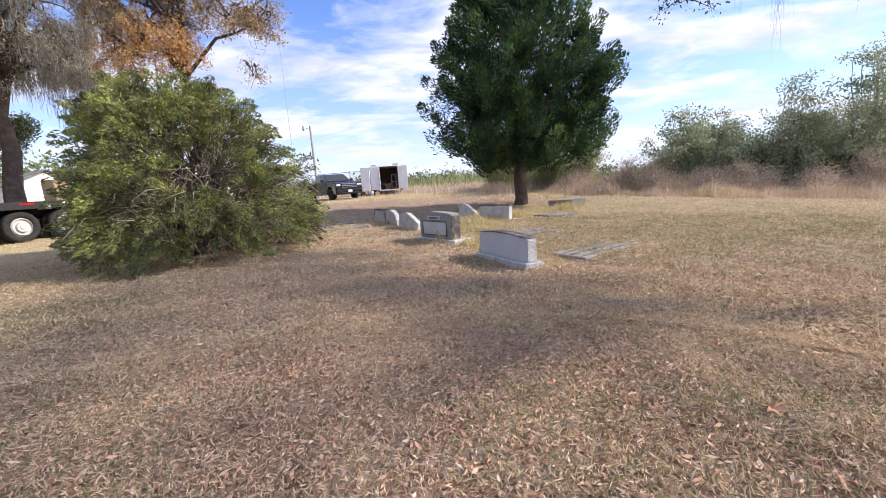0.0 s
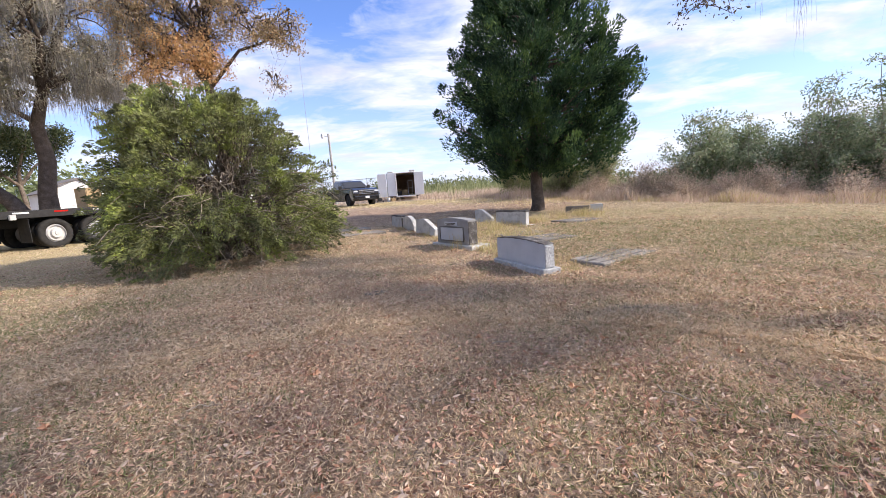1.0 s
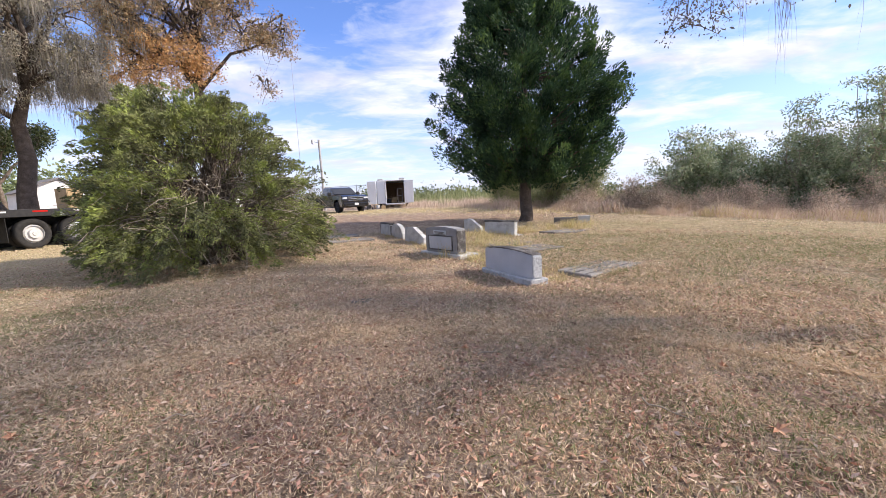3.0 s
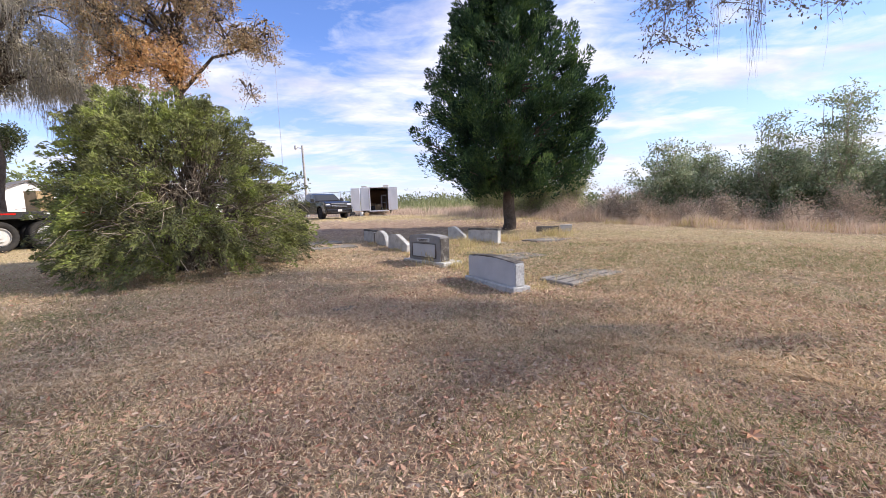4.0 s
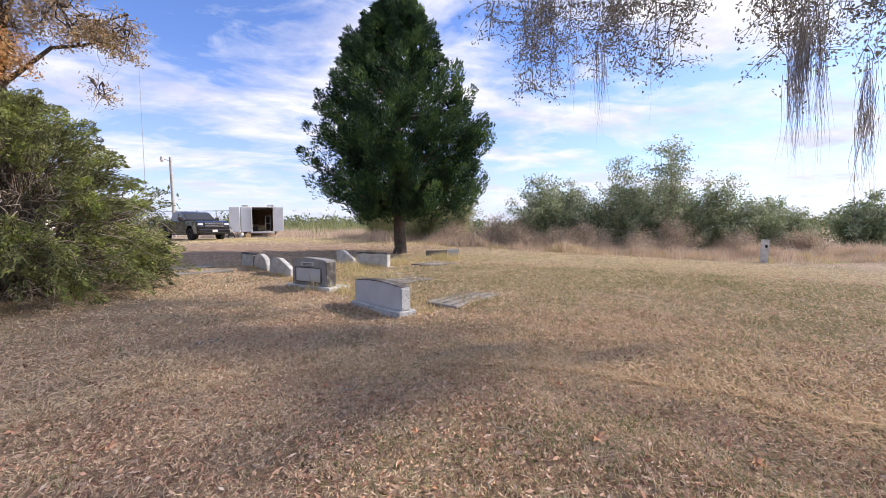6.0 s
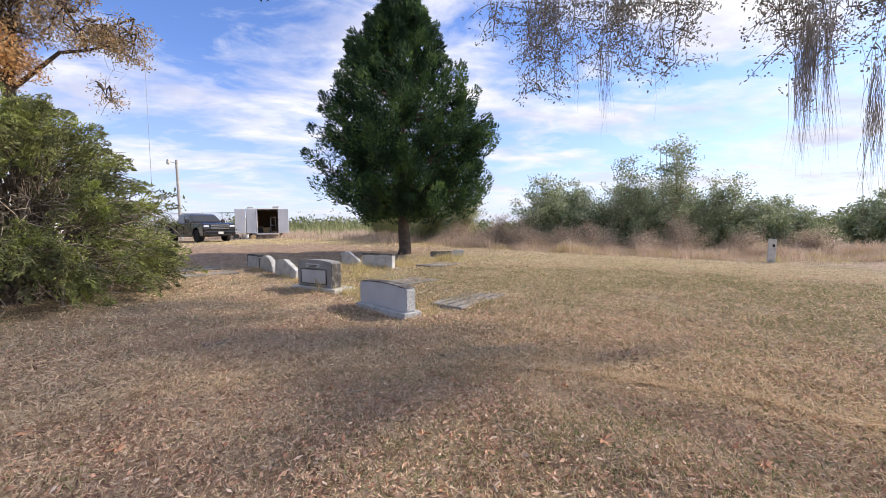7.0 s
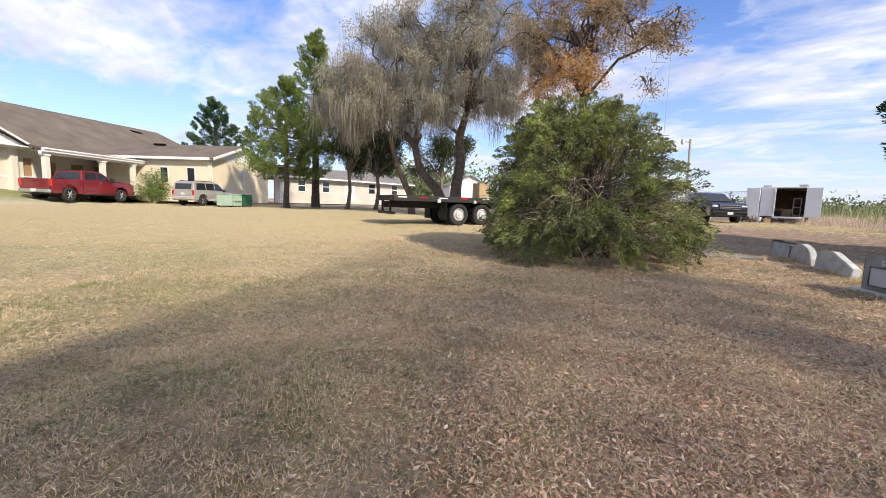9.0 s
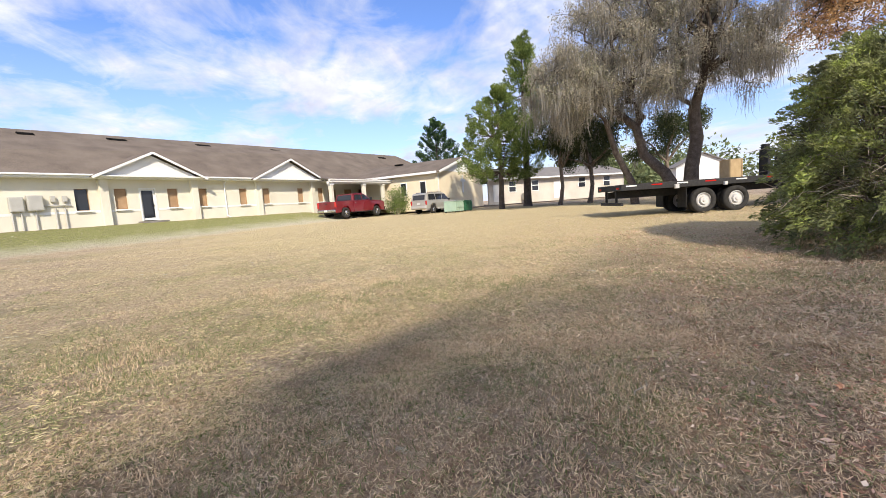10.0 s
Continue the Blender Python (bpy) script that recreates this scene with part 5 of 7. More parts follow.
    W = np.concatenate([wt[3] * (1 - f) + wt[1] * f + rng.normal(size=(4, 3)) * 0.05 for f in (0, 0.12, 0.25, 0.4, 0.6, 0.8)])
    leaves("wisp", W, unit(rng.normal(size=W.shape) + np.array([-0.8, 0, -0.5])), 0.10, 0.028, M_DKLEAF, t, "few longer dark leaves")
    tubes("limb", lines, M_BARK, t, n=6)
    tubes("twig", tw, M_BARK, t, n=4)
    P = around(tips, 10, 0.17, 1.0)
    leaves("foliage", P, unit(rng.normal(size=P.shape) + np.array([0, 0, -0.4])), 0.066, 0.029, M_NEARLEAF, t, "small oak leaves on drooping twigs")
    for length, spots in ((1.15, ((58.2, 4.3, 3.0, 150), (57.5, 4.35, 2.85, 90), (59.2, 4.3, 2.95, 60))),
                          (0.85, ((62.9, 4.4, 2.45, 130), (38.2, 4.3, 3.15, 50), (35.0, 4.3, 3.3, 14), (44.5, 4.4, 3.3, 14), (65.5, 4.6, 2.7, 90)))):
        mp = [np.repeat(at(b, r, ztop)[None], n, 0) + rng.normal(size=(n, 3)) * np.array([0.055, 0.055, 0.32]) for b, r, ztop, n in spots]
        strands("moss", np.concatenate(mp), length, 0.0075, M_NEARMOSS, t, "hanging grey moss", sway=0.06, segs=7)


shade_oak()

# ---- hedge, weeds and far greenery ----


def shrub(x, y, h, w, material, seed, label, per=13, leaf=0.14, group="hedge shrubs", stems=26, lean=(0, 0)):
    rnd = random.Random(seed)
    t = thing("shrub", label, "shrub", pose(x, y, gz(x, y) - 0.05), group)
    lines, C = [], []
    for i in range(stems):
        a = rnd.uniform(0, 6.28)
        r = w / 2 * rnd.uniform(0.1, 1.0)
        top = h * math.sqrt(max(0.08, 1 - (r / (w / 2)) ** 2 * 0.85)) * rnd.uniform(0.62, 1.18)
        p0 = np.array([rnd.gauss(0, w * 0.09), rnd.gauss(0, w * 0.09), 0.0])
        e = np.array([math.cos(a) * r + lean[0], math.sin(a) * r + lean[1], top])
        pts = []
        for k in range(6):
            f = k / 5
            q = p0 * (1 - f) + e * f + np.array([rnd.gauss(0, 0.08), rnd.gauss(0, 0.08), 0.0])
            pts.append((tuple(q), 0.04 * (1 - 0.85 * f) + 0.004))
            if f > 0.15:
                for _ in range(4):
                    d = unit(np.array([rnd.gauss(0, 1), rnd.gauss(0, 1), rnd.gauss(0.35, 0.6)])) * rnd.uniform(0.25, 0.7)
                    lines.append([(tuple(q), 0.012), (tuple(q + d), 0.004)])
                    C.append(q + d)
                    C.append(q + d * 0.55)
        lines.append(pts)
    tubes("stem", lines, M_TWIG, t, n=4)
    C = np.array(C)
    C[:, 2] = np.maximum(C[:, 2], 0.2)
    P = around(C, per, 0.34, 0.9)
    leaves("foliage", P, unit(rng.normal(size=P.shape) + np.array([0, 0, 0.35])), leaf, leaf * 0.32, material, t)


for i, (x, y, h, w) in enumerate(((11.7, 19.9, 3.4, 3.0), (13.7, 19.6, 3.2, 2.4), (16.0, 18.6, 4.4, 3.2), (18.6, 18.0, 5.5, 4.0), (20.9, 17.0, 4.0, 3.2), (22.9, 16.2, 2.7, 2.6), (25.0, 15.9, 2.1, 2.2), (15.0, 23.0, 3.9, 3.2), (20.0, 21.0, 3.6, 3.2), (12.8, 20.4, 2.1, 2.4), (14.9, 19.7, 2.7, 2.6), (17.3, 18.9, 3.1, 2.6), (19.9, 18.2, 3.1, 2.4), (22.0, 17.3, 2.3, 2.4))):
    shrub(x, y, h, w, M_SHRUB, 60 + i, "tall grey-green shrub with arching leafy stems", leaf=0.165)
for i, (x, y, h, w) in enumerate(((6.3, 24.6, 3.5, 3.2), (8.3, 23.6, 3.1, 3.0), (4.4, 27.5, 3.0, 3.2), (7.0, 28.0, 3.9, 3.4))):
    shrub(x, y, h, w, M_SHRUB2, 90 + i, "pale yellow-green bush at the field edge", leaf=0.14, group="pale bushes")
for i, (x, y, h, w) in enumerate(((30.0, 20.0, 2.6, 3.6), (33.5, 17.0, 3.2, 4.0), (36.0, 13.0, 2.8, 4.0), (34.0, 9.0, 2.6, 4.0), (31.0, 25.0, 3.0, 4.5))):
    shrub(x, y, h, w, M_SHRUB, 120 + i, "distant grey-green shrub at the field edge", per=16, leaf=0.24, group="hedge shrubs", stems=18)


for i, (x, y, h, w) in enumerate(((7.6, 22.6, 1.0, 2.0), (9.3, 20.8, 1.5, 2.6), (10.9, 20.0, 1.5, 2.4), (10.1, 19.0, 1.25, 2.2), (11.9, 17.9, 0.95, 2.4), (13.2, 17.6, 1.3, 2.6), (15.4, 16.5, 1.0, 2.2), (17.3, 16.3, 1.5, 2.4), (20.6, 15.2, 1.1, 2.6), (23.6, 14.2, 1.2, 2.4))):
    shrub(x, y, h, w, M_WEED, 150 + i, "withered tan brush mound with bare grey stems", per=9, leaf=0.07, group="brush mounds", stems=22)


def far_belt(name, label, pts, height, depth, material, n, leaf):
    """A belt of low trees and scrub along a line."""
    seg = np.array(pts, float)
    i = rng.integers(0, len(seg) - 1, n // 60)
    f = rng.uniform(0, 1, n // 60)[:, None]
    c = seg[i] * (1 - f) + seg[i + 1] * f + rng.normal(size=(n // 60, 2)) * depth
    zz = np.array([gz(float(a), float(b)) for a, b in c])
    hh = height * rng.uniform(0.45, 1.0, len(c))
    C = np.column_stack([c, zz + hh * rng.uniform(0.25, 0.8, len(c))])
    P = np.repeat(C, 60, 0)
    P = P + rng.normal(size=P.shape) * np.repeat(np.column_stack([hh * 0.28, hh * 0.28, hh * 0.22]), 60, 0)
    P[:, 2] = np.maximum(P[:, 2], np.repeat(zz, 60) + 0.1)
    V, Fc = leaf_arrays(P, unit(rng.normal(size=P.shape)), leaf, leaf * 0.5)
    ob = from_arrays(name, V, Fc, material)
    return tagged(ob, label, "bushes", kind="stuff")


far_belt("far_scrub", "distant green scrub along the horizon", [(-60, 120), (-20, 110), (20, 95), (60, 85), (110, 50), (125, 0), (110, -60)], 3.8, 6, M_FARGREEN, 30000, 0.7)
far_belt("field_scrub", "green scrub behind the dry field", [(-9, 56), (0, 53), (8, 48), (14, 40), (20, 34), (30, 28), (42, 20), (50, 5)], 1.8, 1.5, M_FARGREEN, 42000, 0.2)
far_belt("west_woods", "distant trees behind the houses", [(-90, 90), (-75, 60), (-70, 45), (-60, 80), (-40, 100)], 9.0, 5, M_FARGREEN, 16000, 0.9)


def tufts(name, label, xy, height, width, material, lean=0.35, cat="grass"):
    """Upright tapering blades on the ground at the points xy."""
    n = len(xy)
    z = np.array([gz(float(a), float(b)) for a, b in xy]) + bumps(xy[:, 0], xy[:, 1]) - 0.01
    P = np.column_stack([xy, z])
    H = height * rng.uniform(0.35, 1.25, n) * (0.65 + 0.55 * np.sin(xy[:, 0] * 1.7 + 2 * np.sin(xy[:, 1] * 0.9)) * np.cos(xy[:, 1] * 1.3 + xy[:, 0] * 0.4))
    a = rng.uniform(0, 6.28, n)
    side = np.column_stack([np.cos(a), np.sin(a), np.zeros(n)]) * (width * rng.uniform(0.6, 1.3, n) / 2)[:, None]
    d = rng.normal(size=(n, 2)) * lean
    mid, top = P.copy(), P.copy()
    mid[:, :2] += d * H[:, None] * 0.35
    mid[:, 2] += H * 0.6
    top[:, :2] += d * H[:, None]
    top[:, 2] += H * np.clip(1 - 0.35 * np.hypot(d[:, 0], d[:, 1]), 0.3, 1)
    V = np.stack([P - side, P + side, mid + side * 0.75, top, mid - side * 0.75], 1).reshape(-1, 3)
    b = np.arange(n)[:, None] * 5
    quads = b + np.array([[0, 1, 2, 4]])
    tris = b + np.array([[4, 2, 3]])
    me = bpy.data.meshes.new(name)
    me.from_pydata(V.tolist(), [], quads.tolist() + tris.tolist())
    me.materials.append(material)
    return tagged(new(name, me), label, cat, kind="stuff")


def along(pts, n, spread):
    seg = np.array(pts, float)
    i = rng.integers(0, len(seg) - 1, n)
    f = rng.uniform(0, 1, n)[:, None]
    return seg[i] * (1 - f) + seg[i + 1] * f + rng.normal(size=(n, 2)) * spread


def bunch(xy, per, r):
    return np.repeat(xy, per, 0) + rng.normal(size=(len(xy) * per, 2)) * r


EDGE = [(3.0, 30.0), (7.0, 23.5), (11.0, 18.6), (15.5, 16.6), (20.0, 14.6), (25.0, 12.6), (31, 9)]
tufts("withered_weeds", "withered pinkish-brown weeds before the hedge", bunch(along(EDGE, 1000, 1.15), 40, 0.30), 0.85, 0.017, M_WEED, 0.45, "weeds")
tufts("dry_verge", "pale dry grass along the mown edge", bunch(along([(x - 0.3, y - 1.3) for x, y in EDGE], 150, 0.8), 95, 0.26), 0.5, 0.014, M_TALL, 0.5)
tufts("dry_verge", "withered tan tufts along the mown edge", bunch(along([(x - 0.4, y - 1.5) for x, y in EDGE], 170, 0.7), 80, 0.28), 0.55, 0.015, M_WEED, 0.55)
tufts("dry_field", "tall dry grass field beyond the trailer", bunch(along([(-7, 44), (0, 42), (5, 36), (9, 30), (12, 25)], 900, 3.4), 44, 0.5), 0.7, 0.02, M_WEED, 0.5)
tufts("reeds", "pale green reeds in the dry field", bunch(along([(-2, 47), (4, 45), (8, 38)], 60, 2.5), 60, 0.6), 1.8, 0.04, M_SHRUB2, 0.3, "reeds")
tufts("grave_grass", "tall straw-coloured grass among the graves", bunch(along([(0.9, 9.3), (1.6, 11.5), (1.2, 12.6), (3.2, 13.6), (4.5, 14.4)], 150, 0.5), 34, 0.12), 0.36, 0.010, M_TALL, 0.4)
tufts("stone_grass", "dry grass at the feet of the headstones", bunch(along([(1.75, 6.5), (1.3, 7.5), (0.7, 8.8), (-0.2, 10.2), (-1.4, 12.6), (-2.2, 13.9)], 90, 0.14), 26, 0.08), 0.26, 0.009, M_TALL, 0.45)
tufts("stone_grass", "straw-green grass blades beside the pale headstone", bunch(along([(1.72, 6.25), (1.95, 6.85), (1.95, 7.3)], 14, 0.06), 14, 0.06), 0.36, 0.009, M_TALL, 0.3)


# ---- lawn cover ----
def disc(n, r0, r1, a0, a1):
    """Random places in a sector, bearings from +y to the left."""
    r = np.sqrt(rng.uniform(r0 * r0, r1 * r1, n))
    a = np.radians(rng.uniform(a0, a1, n))
    return np.column_stack([-0.4 - r * np.sin(a), -0.3 + r * np.cos(a)])


def lying(name, label, xy, length, width, material, lift, tilt, cat):
    n = len(xy)
    z = np.array([gz(float(a), float(b)) for a, b in xy]) + bumps(xy[:, 0], xy[:, 1]) + lift * rng.uniform(0.2, 1.4, n)
    P = np.column_stack([xy, z])
    D = unit(np.column_stack([rng.normal(size=(n, 2)), np.abs(rng.normal(size=n)) * tilt]))
    V, Fc = leaf_arrays(P, D, length, width)
    return tagged(from_arrays(name, V, Fc, material), label, cat, kind="stuff")


lying("grass_blades", "matted dry lawn grass underfoot", disc(165000, 0.0, 4.8, -78, 134), 0.044, 0.0052, M_STRAW, 0.028, 1.0, "grass")
far_r = 4.5 + 15.0 * rng.uniform(0, 1, 105000) ** 1.7
far_a = np.radians(rng.uniform(-75, 62, 105000) + rng.normal(size=105000) * 11)
lying("grass_blades", "matted dry lawn grass", np.column_stack([-0.4 - far_r * np.sin(far_a), -0.3 + far_r * np.cos(far_a)]), 0.085, 0.0115, M_STRAW, 0.035, 0.9, "grass")
mid_r = 4.2 + np.abs(rng.normal(size=75000)) * 1.5
mid_a = np.radians(rng.uniform(-78, 96, 75000))
lying("grass_blades", "matted dry lawn grass round the path", np.column_stack([-0.4 - mid_r * np.sin(mid_a), -0.3 + mid_r * np.cos(mid_a)]), 0.058, 0.0066, M_STRAW, 0.03, 0.95, "grass")
# Blades of the sunlit side, in the paler sun-toned colour.
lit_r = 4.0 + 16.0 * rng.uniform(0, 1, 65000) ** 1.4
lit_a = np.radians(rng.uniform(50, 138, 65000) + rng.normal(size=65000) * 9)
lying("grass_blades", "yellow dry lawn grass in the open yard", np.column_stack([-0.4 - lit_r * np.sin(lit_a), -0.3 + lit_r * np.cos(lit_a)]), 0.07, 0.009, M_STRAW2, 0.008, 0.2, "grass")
lying("grass_blades", "sparse green grass blades in the dry lawn", bunch(disc(1500, 0.5, 13.0, -78, 130), 42, 0.17), 0.055, 0.006, M_GREENTUFT, 0.024, 1.1, "grass")
lying("grass_blades", "grey-green grass blades in the shaded lawn", bunch(disc(1100, 0.8, 8.0, 30, 135), 40, 0.2), 0.06, 0.006, M_GREENTUFT, 0.024, 0.9, "grass")
lying("grass_blades", "golden dry grass beside the trailer", along([(-16, 31), (-8, 29.5), (-2, 29), (4, 26), (7, 21)], 26000, 1.9), 0.2, 0.022, M_STRAW2, 0.03, 0.5, "grass")
lying("grass_blades", "green grass blades in the lawn before the hedge", bunch(disc(1500, 1.5, 13.0, -85, -5), 40, 0.22), 0.06, 0.006, M_GREENTUFT, 0.03, 1.1, "grass")
lying("leaf_litter", "scattered pale and pinkish fallen leaves across the lawn", disc(16000, 1.0, 14.0, -75, 58), 0.06, 0.022, M_LITTER, 0.028, 0.6, "leaves")
tufts("grass_tufts", "short upright tufts of dull green and straw grass", bunch(disc(2400, 1.0, 14.0, -75, 70), 20, 0.07), 0.075, 0.008, M_STRAW, 0.5)
tufts("grass_tufts", "short dull green tufts in the dry lawn", bunch(disc(900, 1.0, 12.0, -75, 90), 22, 0.08), 0.07, 0.007, M_GREENTUFT, 0.5)
tufts("grass_tufts", "short uneven tufts in the shaded lawn", bunch(disc(1500, 1.5, 9.0, 62, 132), 22, 0.07), 0.07, 0.008, M_STRAW, 0.5)
tufts("grass_tufts", "dull green tufts in the shaded lawn", bunch(disc(800, 1.5, 8.0, 62, 132), 22, 0.08), 0.065, 0.007, M_GREENTUFT, 0.5)
tufts("grass_tufts", "olive green tufts in the open lawn", bunch(disc(1300, 2.0, 13.0, -78, -8), 24, 0.12), 0.06, 0.007, M_GREENTUFT, 0.5)
lying("leaf_litter", "small fallen oak leaves on the lawn", disc(44000, 0.0, 7.0, -180, 45), 0.042, 0.012, M_LITTER, 0.02, 0.5, "leaves")
lying("leaf_litter", "reddish fallen leaves in drifts", bunch(disc(420, 1.2, 7.0, -65, 60), 40, 0.35), 0.048, 0.016, M_LITTER, 0.024, 0.35, "leaves")

# ---- vehicles ----


def wheel(parent, x, y, r, width, rim=M_CHROME, outer=1, name="wheel", spokes=6):
    """A wheel: tyre, rim and hub; outer: the side that it shows."""
    w = new(name)
    w.parent = parent
    bm = bmesh.new()
    prof = [(0.62 * r, -width / 2), (0.9 * r, -width / 2), (0.98 * r, -width * 0.40), (r, -width * 0.2), (r, width * 0.2), (0.98 * r, width * 0.40), (0.9 * r, width / 2), (0.62 * r, width / 2)]
    n = 28
    rings = [[bm.verts.new((x + math.cos(2 * math.pi * k / n) * a, y + b, r + math.sin(2 * math.pi * k / n) * a)) for k in range(n)] for a, b in prof]
    for i in range(len(rings)):
        r0, r1 = rings[i], rings[(i + 1) % len(rings)]
        for k in range(n):
            bm.faces.new((r0[k], r0[(k + 1) % n], r1[(k + 1) % n], r1[k]))
    bmesh.ops.recalc_face_normals(bm, faces=bm.faces[:])
    part("tyre", bm, M_TYRE, w, shade=True)
    o = outer * width / 2
    rm = part("rim", rods(((x, y + o * 0.2, r), (x, y + o * 0.62, r), 0.61 * r, 0.61 * r, 24)), M_BLACKPL if rim is M_CHROME else rim, w)
    bm = bmesh.new()
    turn = Matrix.Rotation(-outer * math.pi / 2, 4, "X")
    if spokes > 8:
        bmesh.ops.create_cone(bm, cap_ends=False, segments=24, radius1=0.60 * r, radius2=0.52 * r, depth=0.05, matrix=Matrix.Translation((x, y + o * 0.86, r)) @ turn)
        bmesh.ops.create_cone(bm, cap_ends=True, segments=20, radius1=0.36 * r, radius2=0.30 * r, depth=0.10, matrix=Matrix.Translation((x, y + o * 0.80, r)) @ turn)
    for k in range(spokes):
        a = 2 * math.pi * k / spokes
        if spokes > 8:
            rod(bm, (x + math.cos(a) * 0.27 * r, y + o * 0.9, r + math.sin(a) * 0.27 * r), (x + math.cos(a) * 0.27 * r, y + o * 1.08, r + math.sin(a) * 0.27 * r), 0.03 * r, 0.025 * r, 6)
        else:
            rod(bm, (x, y + o * 0.78, r), (x + math.cos(a) * 0.58 * r, y + o * 0.74, r + math.sin(a) * 0.58 * r), 0.085 * r, 0.06 * r, 6)
    bmesh.ops.create_cone(bm, cap_ends=True, segments=16, radius1=0.17 * r, radius2=0.13 * r, depth=0.06, matrix=Matrix.Translation((x, y + o * (0.82 if spokes < 9 else 1.15), r)) @ turn)
    part("hub", bm, rim, rm)
    return w


def arch_profile(x0, x1, zb, axles, r, top):
    """A lower outline with wheel arches, then the given upper outline from front to back."""
    pts = [(x0, zb)]
    for ax in sorted(axles):
        for k in range(9):
            a = math.pi - math.pi * k / 8
            pts.append((ax + math.cos(a) * r, max(zb, r * 0.93 + math.sin(a) * r)))
    pts.append((x1, zb))
    return pts + top


def pickup(label, m, paint, rim, dark_glass=True, chrome=True):
    """A crew-cab pickup; x forward, its middle at the origin."""
    v = thing("pickup_truck", label, "pickup truck", m, "parked vehicles")
    W, R, FA, RA = 1.0, 0.41, 1.85, -1.85
    hood = [(2.86, 0.62), (2.90, 0.92), (2.84, 1.16), (2.55, 1.25), (1.35, 1.32), (-0.98, 1.30), (-0.98, 0.62)]
    part("body", prism(bmesh.new(), arch_profile(-0.98, 2.80, 0.42, [FA], 0.50, hood[:-1]), -W, W, lambda x, z: 1 - 0.05 * max(0, z - 0.9) - 0.05 * max(0, x - 2.4), 0.03), paint, v)
    bm = bmesh.new()
    for sg in (-1, 1):
        prism(bm, arch_profile(-2.86, -1.0, 0.45, [RA], 0.50, [(-1.0, 1.30), (-2.86, 1.30)]), sg * W, sg * (W - 0.16), None, 0.015)
    box(bm, (-1.93, 0, 0.80), (1.80, 1.70, 0.06))
    box(bm, (-1.03, 0, 1.05), (0.06, 1.68, 0.50))
    part("cargo_bed", bm, paint, v)
    tg = part("tailgate", boxes(((-2.87, 0, 1.0), (0.07, 1.64, 0.58), 0.02)), paint, v)
    part("handle", boxes(((-2.915, 0, 1.16), (0.03, 0.26, 0.07), 0.01)), M_BLACKPL, tg)
    cab = [(1.30, 1.29), (0.55, 1.80), (0.30, 1.88), (-0.62, 1.90), (-0.88, 1.84), (-1.0, 1.29)]
    tap = lambda x, z: 1 - 0.24 * max(0, z - 1.29)
    part("cab", prism(bmesh.new(), cab, -0.96, 0.96, tap, 0.025), paint, v)
    for sg in (-1, 1):
        for xs in (((1.02, 1.36), (0.46, 1.77), (0.13, 1.79), (0.13, 1.36)), ((0.05, 1.36), (0.05, 1.79), (-0.66, 1.79), (-0.84, 1.36))):
            bm = bmesh.new()
            vs = [bm.verts.new((x, sg * (0.966 * tap(x, z) + 0.002), z)) for x, z in xs]
            f = bm.faces.new(vs)
            bm.normal_update()
            ex = bmesh.ops.extrude_face_region(bm, geom=[f])
            bmesh.ops.translate(bm, verts=[g for g in ex["geom"] if isinstance(g, bmesh.types.BMVert)], vec=(0, sg * 0.006, 0))
            bmesh.ops.recalc_face_normals(bm, faces=bm.faces[:])
            part("side_window", bm, M_GLASS, v)
        dr = part("door", boxes(((0.62, sg * 0.992, 0.95), (0.96, 0.03, 0.64), 0.012)), paint, v)
        part("handle", boxes(((0.25, sg * 1.015, 1.14), (0.16, 0.03, 0.035), 0.008)), M_CHROME if chrome else paint, dr)
        dr = part("door", boxes(((-0.42, sg * 0.992, 0.95), (0.96, 0.03, 0.64), 0.012)), paint, v)
        part("handle", boxes(((-0.78, sg * 1.015, 1.14), (0.16, 0.03, 0.035), 0.008)), M_CHROME if chrome else paint, dr)
        part("mirror", boxes(((0.98, sg * 1.12, 1.40), (0.14, 0.24, 0.24), 0.03)), M_BLACKPL, v)
        part("running_board", boxes(((0.1, sg * 1.0, 0.42), (2.3, 0.14, 0.05), 0.015)), M_BLACKPL, v)
        part("headlight", boxes(((2.80, sg * 0.79, 1.0), (0.16, 0.34, 0.20), 0.03)), M_LAMP, v)
        part("tail_light", boxes(((-2.87, sg * 0.91, 1.06), (0.09, 0.17, 0.42), 0.02)), M_REDLENS, v)
        wheel(v, FA, sg * 0.86, R, 0.28, rim, sg)
        wheel(v, RA, sg * 0.86, R, 0.28, rim, sg)

    def slanted(name, x0, z0, x1, z1, w0, w1, mat_, label_=""):
        bm = bmesh.new()
        vs = [bm.verts.new(p) for p in ((x0, -w0, z0), (x0, w0, z0), (x1, w1, z1), (x1, -w1, z1))]
        f = bm.faces.new(vs)
        ex = bmesh.ops.extrude_face_region(bm, geom=[f])
        bmesh.ops.translate(bm, verts=[g for g in ex["geom"] if isinstance(g, bmesh.types.BMVert)], vec=(0.008 if x0 > 0 else -0.008, 0, 0.010))
        bmesh.ops.recalc_face_normals(bm, faces=bm.faces[:])
        part(name, bm, mat_, v, label_)

    slanted("windscreen", 1.22, 1.355, 0.60, 1.775, 0.86, 0.76, M_GLASS)
    slanted("rear_window", -1.0, 1.36, -0.90, 1.78, 0.78, 0.70, M_GLASS)
    g = part("grille", boxes(((2.87, 0, 0.99), (0.08, 1.18, 0.36), 0.03)), M_BLACKPL, v)
